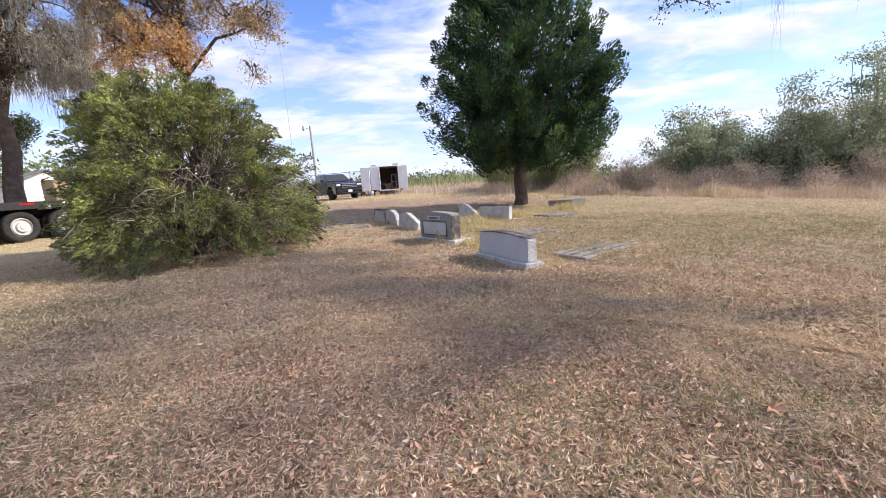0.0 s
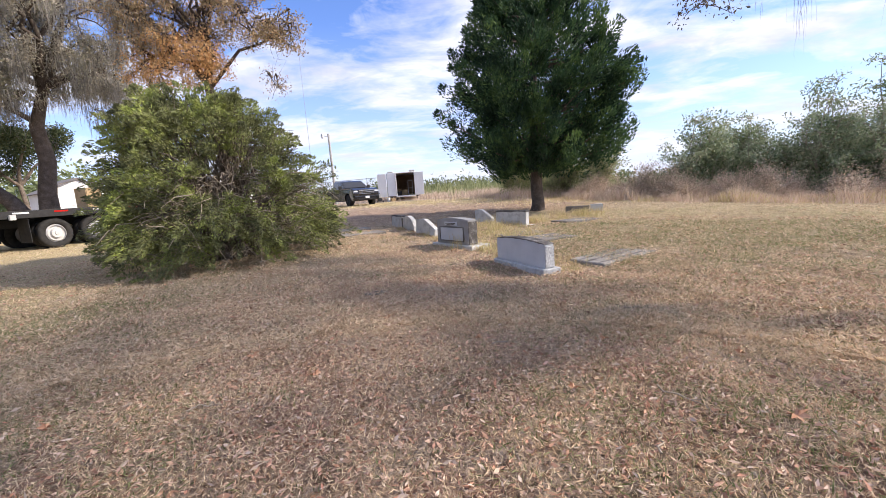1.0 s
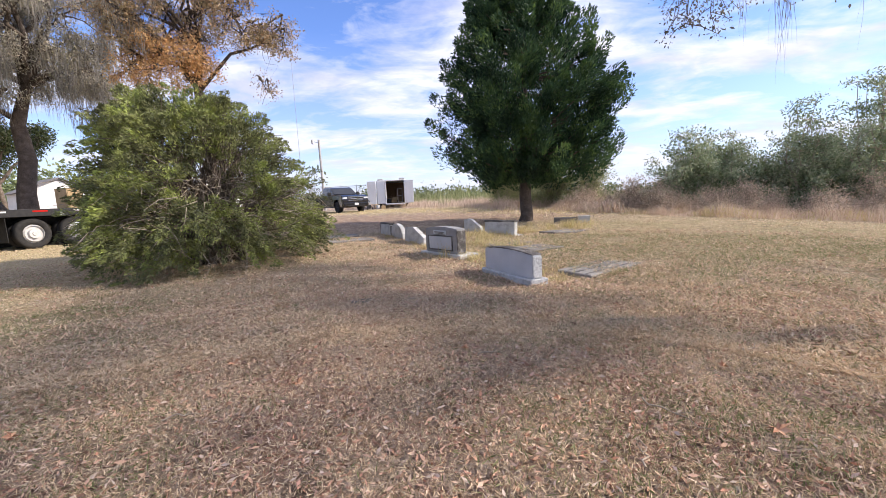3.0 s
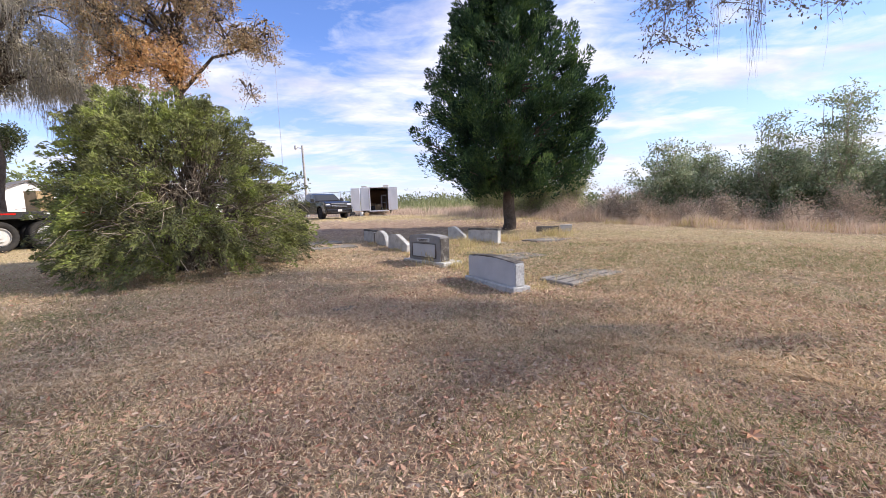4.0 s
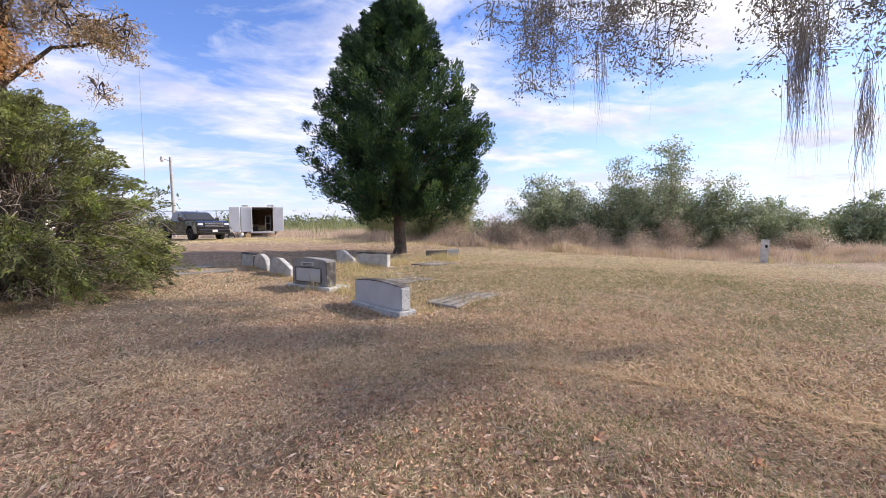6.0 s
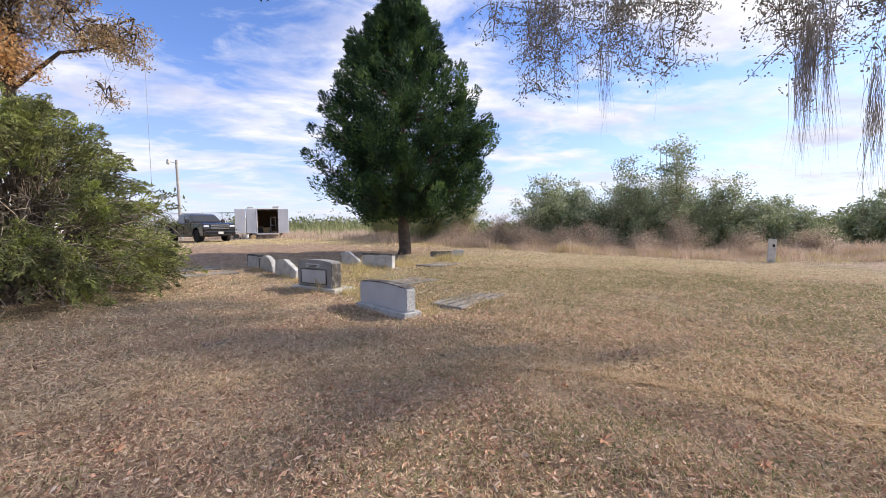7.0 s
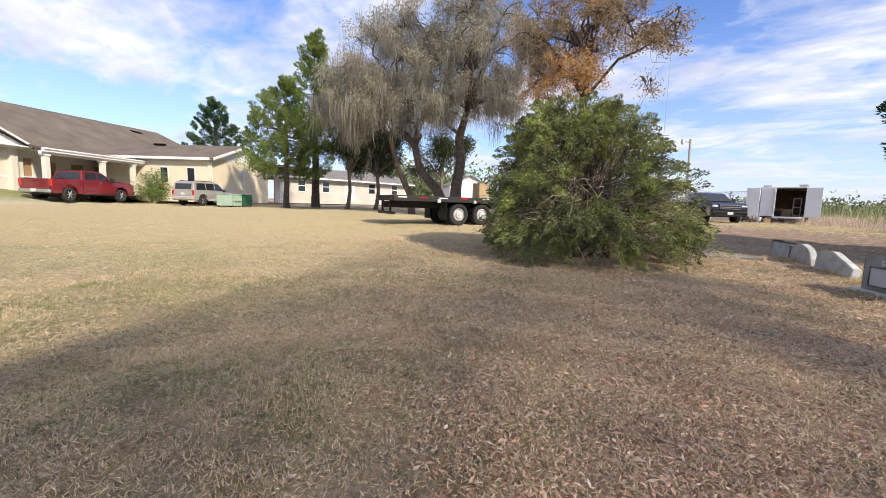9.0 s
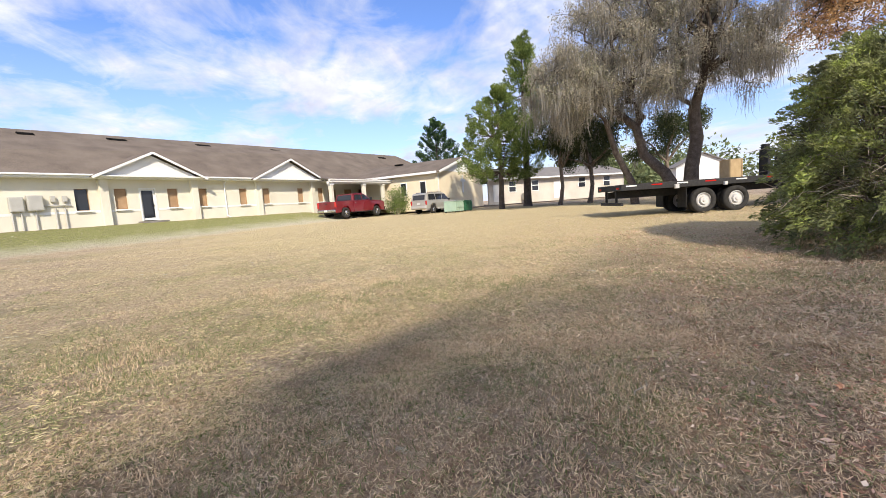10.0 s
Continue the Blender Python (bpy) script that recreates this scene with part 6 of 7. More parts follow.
    part("bar", boxes(((2.92, 0, 1.10), (0.04, 1.14, 0.05), 0.01)), M_CHROME, g)
    part("bar", boxes(((2.92, 0, 0.98), (0.04, 1.14, 0.05), 0.01)), M_CHROME, g)
    part("bar", boxes(((2.92, 0, 0.87), (0.04, 1.14, 0.04), 0.01)), M_CHROME if chrome else M_BLACKPL, g)
    bp = part("front_bumper", boxes(((2.90, 0, 0.60), (0.20, 1.92, 0.26), 0.05)), M_BLACKPL if not chrome else M_BLACKPAINT, v)
    part("number_plate", boxes(((3.01, 0, 0.62), (0.02, 0.31, 0.15), 0.004)), M_PLATE, bp)
    part("air_intake", boxes(((2.995, 0, 0.5), (0.03, 1.3, 0.07), 0.008)), M_BLACKPL, bp)
    rb = part("rear_bumper", boxes(((-2.94, 0, 0.60), (0.18, 1.86, 0.20), 0.04)), M_CHROME, v)
    part("number_plate", boxes(((-3.04, 0, 0.62), (0.02, 0.31, 0.15), 0.004)), M_PLATE, rb)
    part("chassis", boxes(((0, 0, 0.48), (5.2, 1.3, 0.2))), M_BLACKPL, v)
    return v


def ground_pose(x, y, turn):
    return pose(x, y, gz(x, y), 0, 0, turn)


pickup("black crew-cab pickup truck parked on dry grass by the fence", ground_pose(-8.0, 31.0, math.degrees(math.atan2(-0.79, 0.61))), M_BLACKPAINT, M_BLACKPL)
pickup("bright red crew-cab pickup truck parked before the hall", ground_pose(-35.3, 1.25, math.degrees(math.atan2(UY, UX))), M_REDPAINT, M_CHROME)


def suv():
    v = thing("suv_car", "silver-beige boxy sport utility car parked by the wing", "car", ground_pose(-35.5, 8.25, math.degrees(math.atan2(0.80, -0.60))), "parked vehicles")
    R, FA, RA = 0.36, 1.35, -1.30
    top = [(2.18, 0.60), (2.20, 0.86), (2.02, 1.0), (1.0, 1.08), (-2.14, 1.10), (-2.20, 0.62)]
    part("body", prism(bmesh.new(), arch_profile(-2.16, 2.16, 0.36, [FA, RA], 0.44, top), -0.90, 0.90, lambda x, z: 1 - 0.05 * max(0, z - 0.8), 0.03), M_SILVER, v)
    cab = [(1.05, 1.06), (0.40, 1.66), (0.1, 1.73), (-1.85, 1.73), (-2.05, 1.62), (-2.16, 1.06)]
    tap = lambda x, z: 1 - 0.22 * max(0, z - 1.06)
    part("cabin", prism(bmesh.new(), cab, -0.87, 0.87, tap, 0.025), M_SILVER, v)
    for sg in (-1, 1):
        for xs in (((0.86, 1.14), (0.38, 1.60), (-0.02, 1.62), (-0.02, 1.14)), ((-0.10, 1.14), (-0.10, 1.62), (-0.92, 1.62), (-0.92, 1.14)), ((-1.0, 1.14), (-1.0, 1.62), (-1.80, 1.60), (-1.92, 1.14))):
            bm = bmesh.new()
            vs = [bm.verts.new((x, sg * (0.876 * tap(x, z) + 0.002), z)) for x, z in xs]
            f = bm.faces.new(vs)
            ex = bmesh.ops.extrude_face_region(bm, geom=[f])
            bmesh.ops.translate(bm, verts=[q for q in ex["geom"] if isinstance(q, bmesh.types.BMVert)], vec=(0, sg * 0.006, 0))
            bmesh.ops.recalc_face_normals(bm, faces=bm.faces[:])
            part("side_window", bm, M_GLASS, v)
        part("roof_rail", boxes(((-0.8, sg * 0.62, 1.77), (1.8, 0.04, 0.05), 0.01)), M_BLACKPL, v)
        part("mirror", boxes(((0.78, sg * 0.98, 1.14), (0.12, 0.18, 0.15), 0.03)), M_BLACKPL, v)
        part("headlight", boxes(((2.14, sg * 0.70, 0.82), (0.12, 0.28, 0.16), 0.03)), M_LAMP, v)
        part("tail_light", boxes(((-2.17, sg * 0.80, 0.92), (0.08, 0.13, 0.34), 0.02)), M_REDLENS, v)
        part("lower_cladding", boxes(((0.03, sg * 0.90, 0.42), (1.7, 0.04, 0.14), 0.015)), M_GREYMETAL, v)
        wheel(v, FA, sg * 0.78, R, 0.22, M_CHROME, sg)
        wheel(v, RA, sg * 0.78, R, 0.22, M_CHROME, sg)
    part("rear_window", boxes(((-2.125, 0, 1.36), (0.03, 1.28, 0.40), 0.01, Matrix.Translation((-2.125, 0, 1.36)) @ Matrix.Rotation(radians(11), 4, "Y") @ Matrix.Translation((2.125, 0, -1.36)))), M_GLASS, v)
    bm = bmesh.new()
    vs = [bm.verts.new(p) for p in ((1.0, -0.78, 1.11), (1.0, 0.78, 1.11), (0.44, 0.70, 1.63), (0.44, -0.70, 1.63))]
    f = bm.faces.new(vs)
    ex = bmesh.ops.extrude_face_region(bm, geom=[f])
    bmesh.ops.translate(bm, verts=[q for q in ex["geom"] if isinstance(q, bmesh.types.BMVert)], vec=(0.008, 0, 0.010))
    bmesh.ops.recalc_face_normals(bm, faces=bm.faces[:])
    part("windscreen", bm, M_GLASS, v)
    part("rear_bumper", boxes(((-2.22, 0, 0.55), (0.14, 1.66, 0.22), 0.04)), M_GREYMETAL, v)
    part("front_bumper", boxes(((2.20, 0, 0.52), (0.14, 1.66, 0.24), 0.04)), M_GREYMETAL, v)
    part("grille", boxes(((2.20, 0, 0.80), (0.05, 0.9, 0.14), 0.015)), M_BLACKPL, v)
    part("number_plate", boxes(((-2.215, 0, 0.84), (0.02, 0.31, 0.15), 0.004)), M_PLATE, v)


suv()


def flatbed():
    """A tandem-axle flatbed truck; x forward along the bed, the near side at -y."""
    d = (0.276, 0.961)
    m = pose(-13.81, 13.5, gz(-13.6, 13.9), 0, 0, math.degrees(math.atan2(d[1], d[0]))) @ Matrix.Translation((0, 1.1, 0))
    v = thing("flatbed_truck", "black flatbed truck with tandem axles and red and white marker tape", "truck", m, "parked vehicles")
    part("bed_frame", boxes(((2.6, -1.17, 1.20), (11.8, 0.07, 0.24), 0.01), ((2.6, 1.17, 1.20), (11.8, 0.07, 0.24), 0.01), ((-3.27, 0, 1.20), (0.07, 2.4, 0.22), 0.01), ((8.46, 0, 1.20), (0.07, 2.4, 0.22), 0.01)), M_BLACKPL, v)
    for i in range(7):
        part("deck_board", boxes(((2.6, -0.99 + 0.33 * i, 1.30), (11.7, 0.31, 0.05), 0.006)), M_DECK, v)
    for sg in (-1, 1):
        part("chassis_rail", boxes(((2.6, sg * 0.42, 0.92), (11.6, 0.09, 0.28), 0.01)), M_BLACKPL, v)
    for x in (-2.6, -1.6, -0.6, 0.6, 1.8, 3.0, 4.2, 5.4, 6.6, 7.8):
        part("cross_member", boxes(((x, 0, 1.12), (0.08, 2.26, 0.14))), M_BLACKPL, v)
    for i, x in enumerate((-2.9, -1.9, -0.9, 0.2, 1.4, 2.6, 3.8, 5.0)):
        part("marker_tape", boxes(((x, -1.208, 1.25), (0.42, 0.006, 0.05))), M_REDLENS if i % 2 else M_PLATE, v)
    for x in (0.0, 1.28):
        for sg in (-1, 1):
            wheel(v, x, sg * 0.98, 0.51, 0.27, M_RIMWHITE, sg, spokes=10)
            wheel(v, x, sg * 0.66, 0.51, 0.27, M_RIMWHITE, sg, spokes=10)
        part("axle", rods(((x, -0.9, 0.51), (x, 0.9, 0.51), 0.09, None, 12)), M_BLACKPL, v)
    part("mud_flap", boxes(((-0.72, -0.85, 0.70), (0.02, 0.60, 0.86), 0.004)), M_BLACKPL, v)
    part("mud_flap", boxes(((-0.72, 0.85, 0.70), (0.02, 0.60, 0.86), 0.004)), M_BLACKPL, v)
    part("rear_bar", boxes(((-3.2, 0, 0.55), (0.1, 2.1, 0.12), 0.01), ((-3.2, -0.5, 0.85), (0.08, 0.08, 0.56)), ((-3.2, 0.5, 0.85), (0.08, 0.08, 0.56))), M_BLACKPL, v)
    for y in (-0.9, 0.9):
        part("tail_light", boxes(((-3.315, y, 1.18), (0.03, 0.22, 0.09), 0.01)), M_REDLENS, v)
    part("strap_winch", boxes(((-1.15, -1.25, 1.12), (0.16, 0.1, 0.16), 0.01)), M_RIMWHITE, v)
    part("strap_winch", boxes(((0.75, -1.25, 1.12), (0.12, 0.1, 0.14), 0.01)), M_RIMWHITE, v)
    part("headboard", boxes(((3.3, 0.1, 1.85), (0.12, 0.5, 1.1), 0.02), ((3.32, 0.1, 2.5), (0.2, 0.3, 0.25), 0.03)), M_BLACKPL, v)
    part("headboard_post", rods(((3.3, -0.5, 1.3), (3.3, -0.5, 2.2), 0.04, None, 8)), M_BLACKPL, v)
    # the cab, hidden by the bush
    part("cab", prism(bmesh.new(), [(7.0, 0.55), (9.4, 0.55), (9.5, 1.5), (8.6, 1.65), (8.3, 2.5), (7.0, 2.55)], -1.05, 1.05, None, 0.05), M_TRAILER, v)
    part("windscreen", boxes(((8.5, 0, 2.07), (0.03, 1.8, 0.6), 0.01, Matrix.Translation((8.5, 0, 2.07)) @ Matrix.Rotation(radians(-19), 4, "Y") @ Matrix.Translation((-8.5, 0, -2.07)))), M_GLASS, v)
    for sg in (-1, 1):
        wheel(v, 8.6, sg * 0.95, 0.51, 0.28, M_RIMWHITE, sg, spokes=10)
    c = thing("plywood_crate", "raw plywood crate standing on the flatbed deck", "crate", m @ Matrix.Translation((2.2, 0.55, 1.328)) @ Matrix.Diagonal((0.55, 0.7, 0.8, 1)))
    for sg in (-1, 1):
        part("side_panel", boxes(((0, sg * 0.46, 0.48), (1.0, 0.02, 0.96), 0.003)), M_PLY, c)
        part("end_panel", boxes(((sg * 0.49, 0, 0.48), (0.02, 0.90, 0.96), 0.003)), M_PLY, c)
    part("lid", boxes(((0, 0, 0.972), (1.04, 0.98, 0.02), 0.003)), M_PLY, c)
    for x in (-0.42, 0.42):
        part("batten", boxes(((x, -0.485, 0.48), (0.07, 0.025, 0.94), 0.004)), M_PLY, c)


flatbed()


def trailer():
    """A white enclosed cargo trailer with its rear doors open; the rear looks along -x."""
    px, py = -4.75, 36.75
    turn = math.degrees(math.atan2(0.93, 0.10)) + 8
    v = thing("cargo_trailer", "white enclosed cargo trailer with open rear door and dark inside", "trailer", ground_pose(px, py, turn), "parked vehicles")
    L, W, z0, z1 = 5.0, 1.25, 0.45, 2.45
    part("floor", boxes(((L / 2, 0, z0), (L, 2 * W, 0.1))), M_DECK, v)
    for sg in (-1, 1):
        part("side_wall", boxes(((L / 2, sg * (W - 0.02), (z0 + z1) / 2 + 0.05), (L, 0.04, z1 - z0 - 0.1))), M_TRAILER, v)
        part("corner_trim", boxes(((0.0, sg * W, (z0 + z1) / 2), (0.06, 0.07, z1 - z0 + 0.06), 0.01)), M_GALV, v)
        wheel(v, 2.4, sg * (W + 0.02), 0.34, 0.2, M_RIMWHITE, sg)
        part("mudguard", boxes(((2.4, sg * (W + 0.02), 0.74), (0.9, 0.26, 0.06), 0.02)), M_BLACKPL, v)
    part("front_wall", boxes(((L - 0.02, 0, (z0 + z1) / 2 + 0.05), (0.04, 2 * W - 0.08, z1 - z0 - 0.1))), M_BLIND, v)
    part("roof", boxes(((L / 2, 0, z1 + 0.03), (L + 0.08, 2 * W + 0.06, 0.08), 0.02)), M_TRAILER, v)
    rv = part("roof_vent", boxes(((0.5, 0.95, z1 + 0.14), (0.4, 0.5, 0.14), 0.03)), M_GREYMETAL, v)
    part("roof_vent", boxes(((0.5, -1.0, z1 + 0.16), (0.4, 0.5, 0.18), 0.03)), M_GREYMETAL, v)
    for sg in (-1, 1):
        part("lining", boxes(((L / 2, sg * (W - 0.055), 1.45), (L - 0.1, 0.02, 1.8))), M_BLIND, v, "brown wooden inner lining")
    d = part("closed_panel", boxes(((-0.03, 0.82, (z0 + z1) / 2), (0.05, 0.82, z1 - z0), 0.01)), M_TRAILER, v, "closed white door half")
    part("latch_bar", rods(((-0.07, 0.5, z0 + 0.1), (-0.07, 0.5, z1 - 0.1), 0.018, None, 8)), M_GALV, d)
    d = part("rear_door", boxes(((-0.35, -1.62, (z0 + z1) / 2), (0.06, 0.82, z1 - z0), 0.01, Matrix())), M_TRAILER, v, "white rear door swung open")
    part("hinge", rods(((-0.2, -1.26, z0 + 0.3), (-0.2, -1.26, z0 + 0.5), 0.03, None, 8)), M_GALV, d)
    part("hinge", rods(((-0.2, -1.26, z1 - 0.5), (-0.2, -1.26, z1 - 0.3), 0.03, None, 8)), M_GALV, d)
    part("side_door", boxes(((-0.35, 1.66, (z0 + z1) / 2), (0.06, 0.78, z1 - z0), 0.01)), M_TRAILER, v, "white rear door swung wide open")
    part("ramp_edge", boxes(((-0.12, -0.35, z0 - 0.06), (0.22, 1.7, 0.12), 0.02)), M_TRAILER, v)
    part("tongue", rods(((L, 0, 0.45), (L + 1.2, 0, 0.45), 0.06, None, 8)), M_GALV, v)
    part("jack", rods(((L + 0.8, 0, 0.0), (L + 0.8, 0, 0.8), 0.05, None, 8)), M_GALV, v)
    M0 = ground_pose(px, py, turn)
    t = thing("hand_truck", "dark hand truck standing inside the trailer door", "hand truck", M0 @ Matrix.Translation((0.5, -0.75, z0 + 0.05)))
    part("frame", rods(((0, -0.2, 0.05), (0.1, -0.2, 1.25), 0.022, None, 8), ((0, 0.2, 0.05), (0.1, 0.2, 1.25), 0.022, None, 8), ((0.1, -0.2, 1.25), (0.1, 0.2, 1.25), 0.022, None, 8), ((0.05, -0.2, 0.6), (0.05, 0.2, 0.6), 0.022, None, 8)), M_GALV, t)
    part("toe_plate", boxes(((-0.12, 0, 0.03), (0.24, 0.42, 0.02), 0.004)), M_GALV, t)
    for sg in (-1, 1):
        part("wheel", rods(((0.12, sg * 0.22, 0.12), (0.12, sg * 0.28, 0.12), 0.12, None, 14)), M_TYRE, t)
    for x, y, s, mt, nm, lb in ((0.7, 0.3, 0.5, M_BLACKPL, "tool_box", "black tool box inside the trailer"), (1.3, -0.2, 0.7, M_PLY, "wooden_box", "brown wooden box inside the trailer"), (2.0, 0.6, 0.9, M_BLIND, "wooden_box", "tall brown wooden box inside the trailer")):
        b = thing(nm, lb, "box", M0 @ Matrix.Translation((x, y, z0 + 0.05)))
        part("body", boxes(((0, 0, s * 0.3), (s * 0.7, s * 0.9, s * 0.6), 0.02)), mt, b)
        part("lid", boxes(((0, 0, s * 0.6 + 0.025), (s * 0.74, s * 0.94, 0.05), 0.012)), mt, b)
    # things on the grass by the rear door
    g = thing("air_compressor", "small dark air compressor standing on the grass", "compressor", M0 @ pose(-0.9, 1.9, 0, 0, 0, 20))
    part("tank", rods(((-0.3, 0, 0.25), (0.3, 0, 0.25), 0.16, None, 16)), M_BLACKPL, g)
    part("motor", boxes(((0, 0, 0.52), (0.34, 0.26, 0.26), 0.03)), M_GREYMETAL, g)
    part("handle", rods(((0.34, -0.14, 0.3), (0.5, -0.14, 0.8), 0.018, None, 8), ((0.34, 0.14, 0.3), (0.5, 0.14, 0.8), 0.018, None, 8), ((0.5, -0.14, 0.8), (0.5, 0.14, 0.8), 0.018, None, 8)), M_BLACKPL, g)
    for sg in (-1, 1):
        part("wheel", rods(((-0.2, sg * 0.2, 0.1), (-0.2, sg * 0.26, 0.1), 0.1, None, 14)), M_TYRE, g)
    b = thing("bucket", "white plastic bucket on the grass by the trailer", "bucket", M0 @ pose(-0.7, 1.15, 0))
    part("pail", rods(((0, 0, 0), (0, 0, 0.36), 0.13, 0.155, 18)), M_WHITE, b)
    part("handle", rods(((0.16, 0, 0.33), (0.2, 0, 0.15), 0.006, None, 6)), M_GALV, b)
    b = thing("cardboard_box", "pale open box on the grass by the trailer", "box", M0 @ pose(-0.8, 0.7, 0, 0, 0, 15))
    part("body", boxes(((0, 0, 0.14), (0.5, 0.36, 0.28), 0.01)), M_PLY, b)
    part("flap", boxes(((0.28, 0, 0.26), (0.16, 0.34, 0.01), 0.002)), M_PLY, b)


trailer()


def dumpster(label, x, y, turn, s, paint, lid):
    v = thing("dumpster", label, "dumpster", ground_pose(x, y, turn), "dumpsters")
    w, d, h = s
    part("body", prism(bmesh.new(), [(-w / 2, 0.08), (w / 2, 0.08), (w / 2, h * 0.82), (w / 2 - 0.05, h), (-w / 2, h)], -d / 2, d / 2, None, 0.02), paint, v)
    part("lid", boxes(((0.02, 0, h + 0.03), (w + 0.08, d + 0.06, 0.05), 0.015)), lid, v)
    for i in range(3):
        part("rib", boxes(((-w / 2 + w * (i + 1) / 4, -d / 2 - 0.02, h * 0.5), (0.06, 0.04, h * 0.8), 0.008)), paint, v)
    part("fork_pocket", boxes(((0, -d / 2 - 0.05, h * 0.55), (w * 0.8, 0.09, 0.14), 0.01)), paint, v)
    for q in ((-w / 2 + 0.1, -d / 2 + 0.1), (w / 2 - 0.1, -d / 2 + 0.1), (-w / 2 + 0.1, d / 2 - 0.1), (w / 2 - 0.1, d / 2 - 0.1)):
        part("foot", boxes(((*q, 0.04), (0.12, 0.12, 0.08))), M_BLACKPL, v)


dumpster("faded pale green dumpster with a closed lid", -32.9, 9.15, 133.9, (1.4, 1.1, 0.86), M_PALEGREEN, M_PALEGREEN)
dumpster("dark green dumpster beside the pale one", -34.0, 10.3, 133.9, (1.3, 1.1, 0.86), M_GREENBIN, M_GREENBIN)

# ---- fence, poles and small things ----


def fence():
    f = thing("chain_link_fence", "galvanised chain-link fence behind the truck and trailer", "fence", pose(0, 0, 0))
    p0, p1 = Vector((-17.0, 43.5)), Vector((-6.6, 38.4))
    n, H = 6, 2.25
    for i in range(n + 1):
        p = p0.lerp(p1, i / n)
        z = gz(p.x, p.y)
        ps = part("post", rods(((p.x, p.y, z - 0.2), (p.x, p.y, z + H + 0.05), 0.035, None, 8)), M_GALV, f)
        part("cap", rods(((p.x, p.y, z + H + 0.05), (p.x, p.y, z + H + 0.11), 0.045, 0.015, 8)), M_GALV, ps)
    z0, z1 = gz(*p0), gz(*p1)
    part("top_rail", rods(((p0.x, p0.y, z0 + H), (p1.x, p1.y, z1 + H), 0.024, None, 8)), M_GALV, f)
    lines = []
    L = (p1 - p0).length
    k = int(L / 0.12)
    for i in range(-19, k):
        for s in (0, 1):
            a, b = i * 0.12, i * 0.12 + H
            za, zb = (0.0, H) if s == 0 else (H, 0.0)
            if a < 0:
                za, a = za + (zb - za) * (-a / H), 0.0
            if b > L:
                zb, b = za + (zb - za) * ((L - a) / max(1e-6, b - a)), L
            if b - a < 0.05:
                continue
            pa, pb = p0.lerp(p1, a / L), p0.lerp(p1, b / L)
            lines.append([((pa.x, pa.y, z0 + (z1 - z0) * a / L + za), 0.004), ((pb.x, pb.y, z0 + (z1 - z0) * b / L + zb), 0.004)])
    tubes("wire_mesh", lines, M_GALV, f, n=3)


fence()


def lamp_pole():
    x, y = -11.5, 39.3
    v = thing("yard_lamp_pole", "tall weathered wooden pole with a small yard lamp", "street lamp", pose(x, y, gz(x, y) - 0.3, -0.5, -1.0, 0))
    part("pole", rods(((0, 0, 0), (0, 0, 7.0), 0.14, 0.10, 12)), M_OLDWOOD, v)
    part("arm", rods(((0, 0, 6.7), (-0.5, -0.15, 6.85), 0.025, None, 8)), M_GALV, v)
    h = part("lamp_head", rods(((-0.55, -0.17, 6.72), (-0.55, -0.17, 7.02), 0.16, 0.10, 14)), M_GREYMETAL, v)
    part("lens", rods(((-0.55, -0.17, 6.60), (-0.55, -0.17, 6.72), 0.10, 0.15, 14)), M_LAMP, h)
    part("meter_box", boxes(((0.0, -0.17, 1.7), (0.25, 0.12, 0.4), 0.02)), M_GREYMETAL, v)
    m = thing("radio_mast", "very thin distant radio mast", "mast", pose(-22, 64, gz(-22, 64)))
    part("pole", rods(((0, 0, 0), (0, 0, 27), 0.035, 0.025, 6)), M_GALV, m)
    part("foot", rods(((0, 0, -0.2), (0, 0, 0.4), 0.12, 0.1, 8)), M_CONC, m)


lamp_pole()

p = thing("fence_post", "weathered white timber post at the hedge", "post", pose(17.6, 12.03, gz(17.6, 12.03) - 0.15, 1.5, 2, -50))
part("timber", boxes(((0, 0, 0.56), (0.27, 0.12, 1.12), 0.02)), M_WHITEWOOD, p)
part("notch", boxes(((0.05, -0.064, 0.85), (0.08, 0.012, 0.12), 0.002)), M_BLACKPL, p)


def debris(label, x, y, L, turn, n, seed):
    rnd = random.Random(seed)
    for i in range(n):
        q = thing("timber_plank", label, "plank", pose(x + rnd.gauss(0, 0.3), y + rnd.gauss(0, 0.3), gz(x, y) + 0.04 + 0.03 * i, 0, rnd.uniform(-1.5, 1.5), turn + rnd.gauss(0, 14)), "loose planks")
        part("board", boxes(((0, 0, 0), (L * rnd.uniform(0.6, 1.1), 0.14, 0.03), 0.004)), M_PLY, q)


debris("loose pale plank lying on the dry field", -0.6, 33.5, 2.2, 10, 3, 3)
debris("loose pale plank lying on the dry field", 3.6, 33.0, 3.4, -5, 2, 4)

b = thing("porch_shrub", "rounded bright green shrub at the porch", "shrub", pose(-38.2, 5.4, gz(-38.2, 5.4) - 0.05))
rr = random.Random(9)
st = [[((rr.gauss(0, 0.1), rr.gauss(0, 0.1), 0), 0.03), ((rr.gauss(0, 0.5), rr.gauss(0, 0.5), rr.uniform(1.0, 2.3)), 0.01)] for _ in range(22)]
tubes("stem", st, M_TWIG, b, n=4)
P = around([l[1][0] for l in st] + [tuple(0.6 * c for c in l[1][0]) for l in st], 110, 0.55, 1.0)
P[:, 2] = np.maximum(P[:, 2], 0.1)
leaves("foliage", P, unit(rng.normal(size=P.shape)), 0.13, 0.06, M_PINE, b)

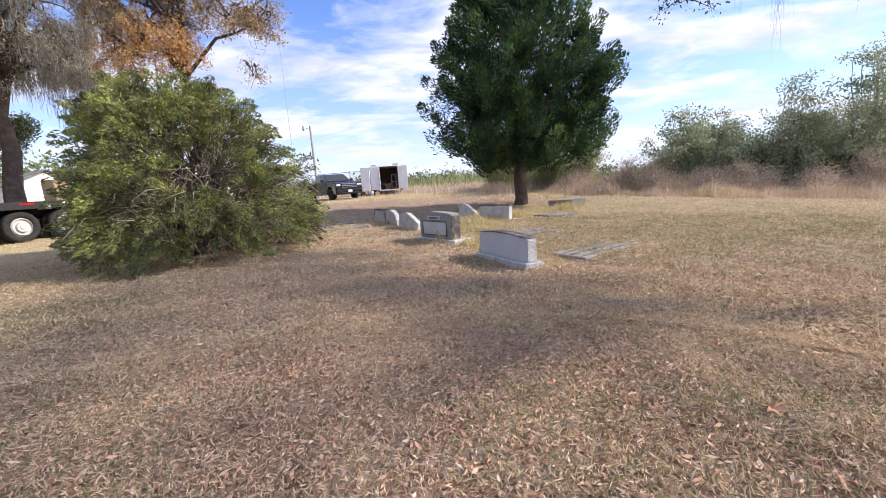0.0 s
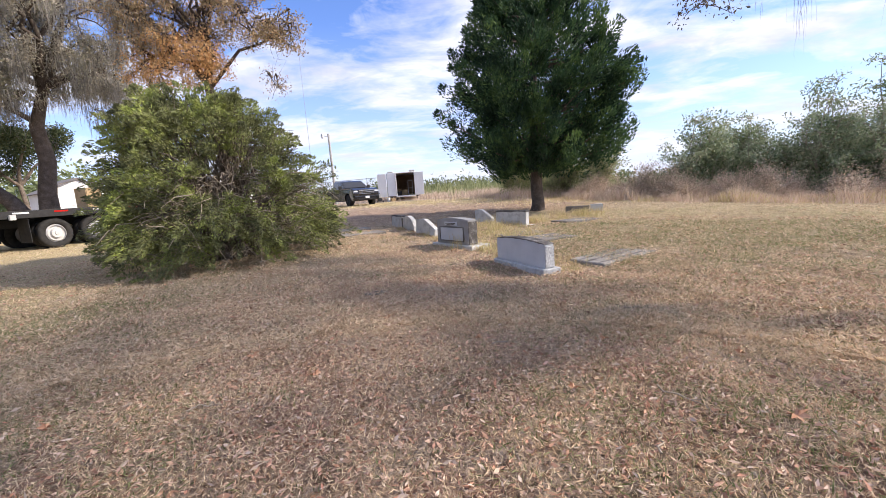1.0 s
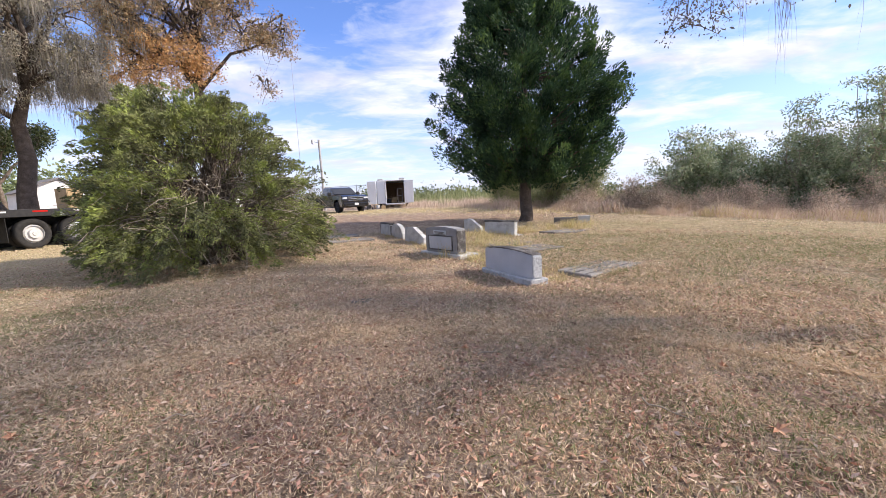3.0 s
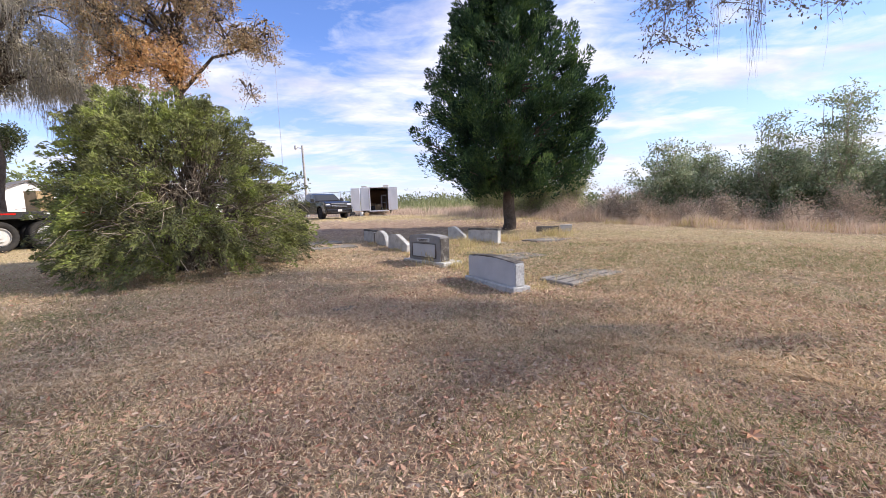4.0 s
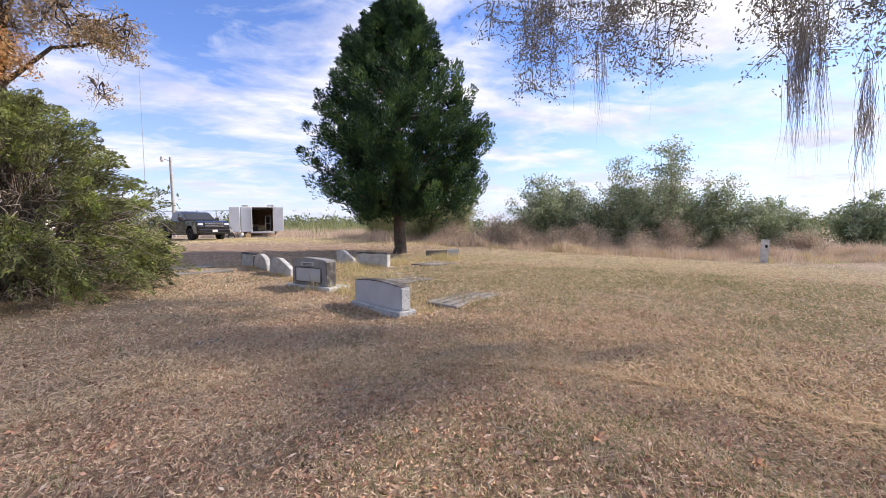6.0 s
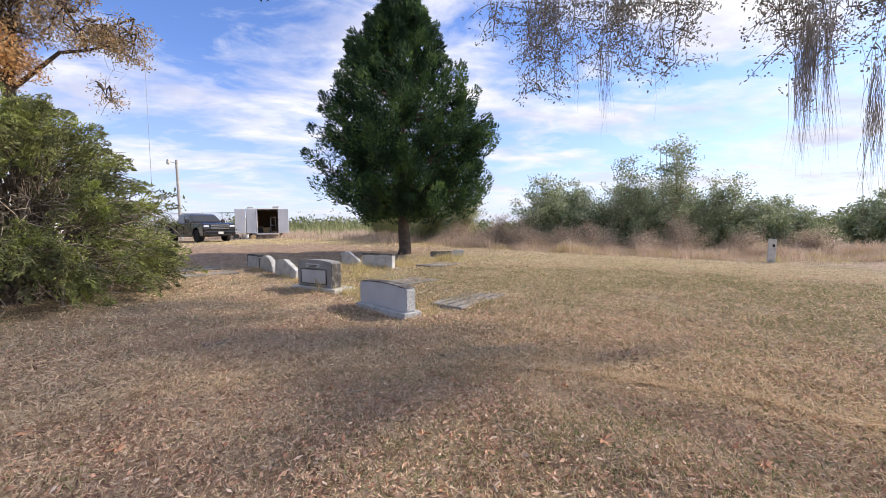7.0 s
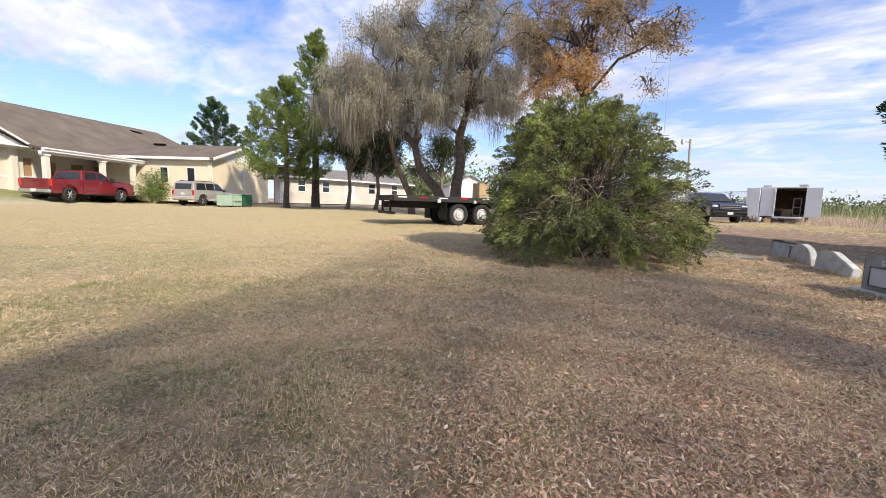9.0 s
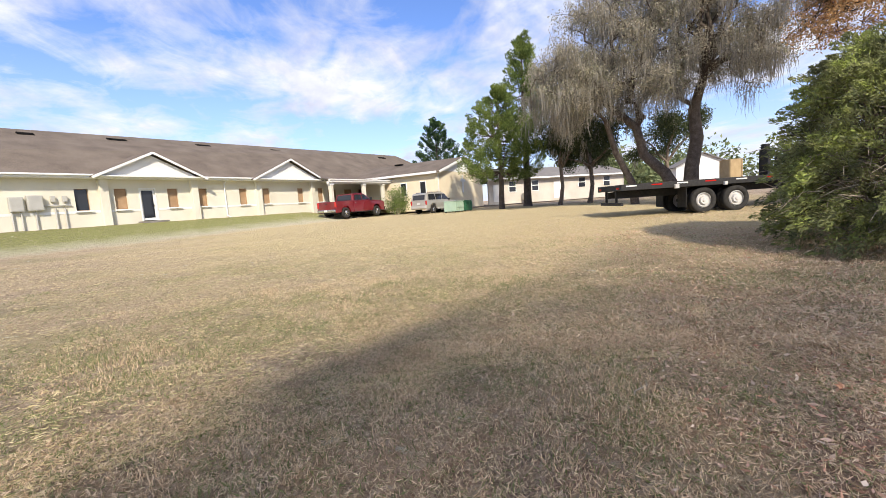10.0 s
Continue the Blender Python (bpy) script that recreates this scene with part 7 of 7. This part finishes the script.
for i, (x, y, s, a) in enumerate(((1.80, 2.10, 0.16, 10), (-1.26, 3.02, 0.12, 70), (-2.0, 3.46, 0.13, 40), (2.55, 1.62, 0.15, 200), (0.7, 2.6, 0.10, 120), (-0.9, 4.4, 0.11, 30), (1.2, 3.4, 0.10, 300), (-2.9, 2.4, 0.12, 160), (0.1, 3.7, 0.10, 250), (2.1, 3.0, 0.10, 80))):
    bm = bmesh.new()
    tips = []
    for k in range(14):
        f = k / 14 * 2 * math.pi
        r = s * (0.5 if k % 2 == 0 else 0.2) * (1.25 if k in (0,) else 1.0)
        tips.append(bm.verts.new((math.cos(f) * r, math.sin(f) * r * 0.8, 0.012 + 0.014 * math.cos(2 * f))))
    c = bm.verts.new((0, 0, 0.0))
    for k in range(14):
        bm.faces.new((c, tips[k], tips[(k + 1) % 14]))
    lf = part("fallen_leaf", bm, M_FALLEN)
    lf.matrix_world = pose(x, y, gz(x, y) + float(bumps(x, y)) + 0.04, 4, -5, a)
    tagged(lf, "large lobed orange-brown fallen oak leaf", "leaf", "large fallen leaves")


def fallen_twig(x, y, length, turn, seed):
    """A crooked bare stick lying on the lawn."""
    rnd = random.Random(seed)
    z = gz(x, y) + float(bumps(x, y))
    t = thing("fallen_twig", "thin bare grey stick lying on the lawn", "stick", pose(x, y, z + 0.035, 0, 0, turn), "fallen twigs")
    pts = [((length * (k / 6 - 0.5), rnd.gauss(0, 0.03) * length * 2, 0.012 * math.sin(k)), 0.007 * (1 - 0.1 * k)) for k in range(7)]
    tubes("stick", [pts], M_TWIG, t, n=5)
    p = pts[3][0]
    tubes("fork", [[(p, 0.004), ((p[0] + length * 0.2, p[1] + length * 0.12, 0.02), 0.002)]], M_TWIG, t, n=4)


for x, y, length, turn, seed in ((-0.55, 5.55, 0.32, 50, 1), (1.35, 2.35, 0.45, -50, 2), (1.0, 2.0, 0.25, 65, 3), (0.35, 3.5, 0.28, 10, 4), (-1.9, 2.6, 0.26, 30, 5), (1.9, 4.2, 0.4, -15, 6), (-3.4, 1.2, 0.3, 120, 7), (2.6, 3.3, 0.35, 25, 8)):
    fallen_twig(x, y, length, turn, seed)

fs = part("flat_stone", poly(bmesh.new(), [(-0.26, -0.1, 0), (0.02, -0.16, 0), (0.3, -0.07, 0), (0.24, 0.1, 0), (-0.05, 0.15, 0), (-0.29, 0.06, 0)], 0.08), M_CONC)
fs.matrix_world = pose(-1.28, 5.78, gz(-1.28, 5.78) + float(bumps(-1.28, 5.78)) + 0.012, 1, -2, 20) @ Matrix.Diagonal((0.62, 0.7, 1, 1))
tagged(fs, "small flat grey stone sunk in the lawn", "stone")
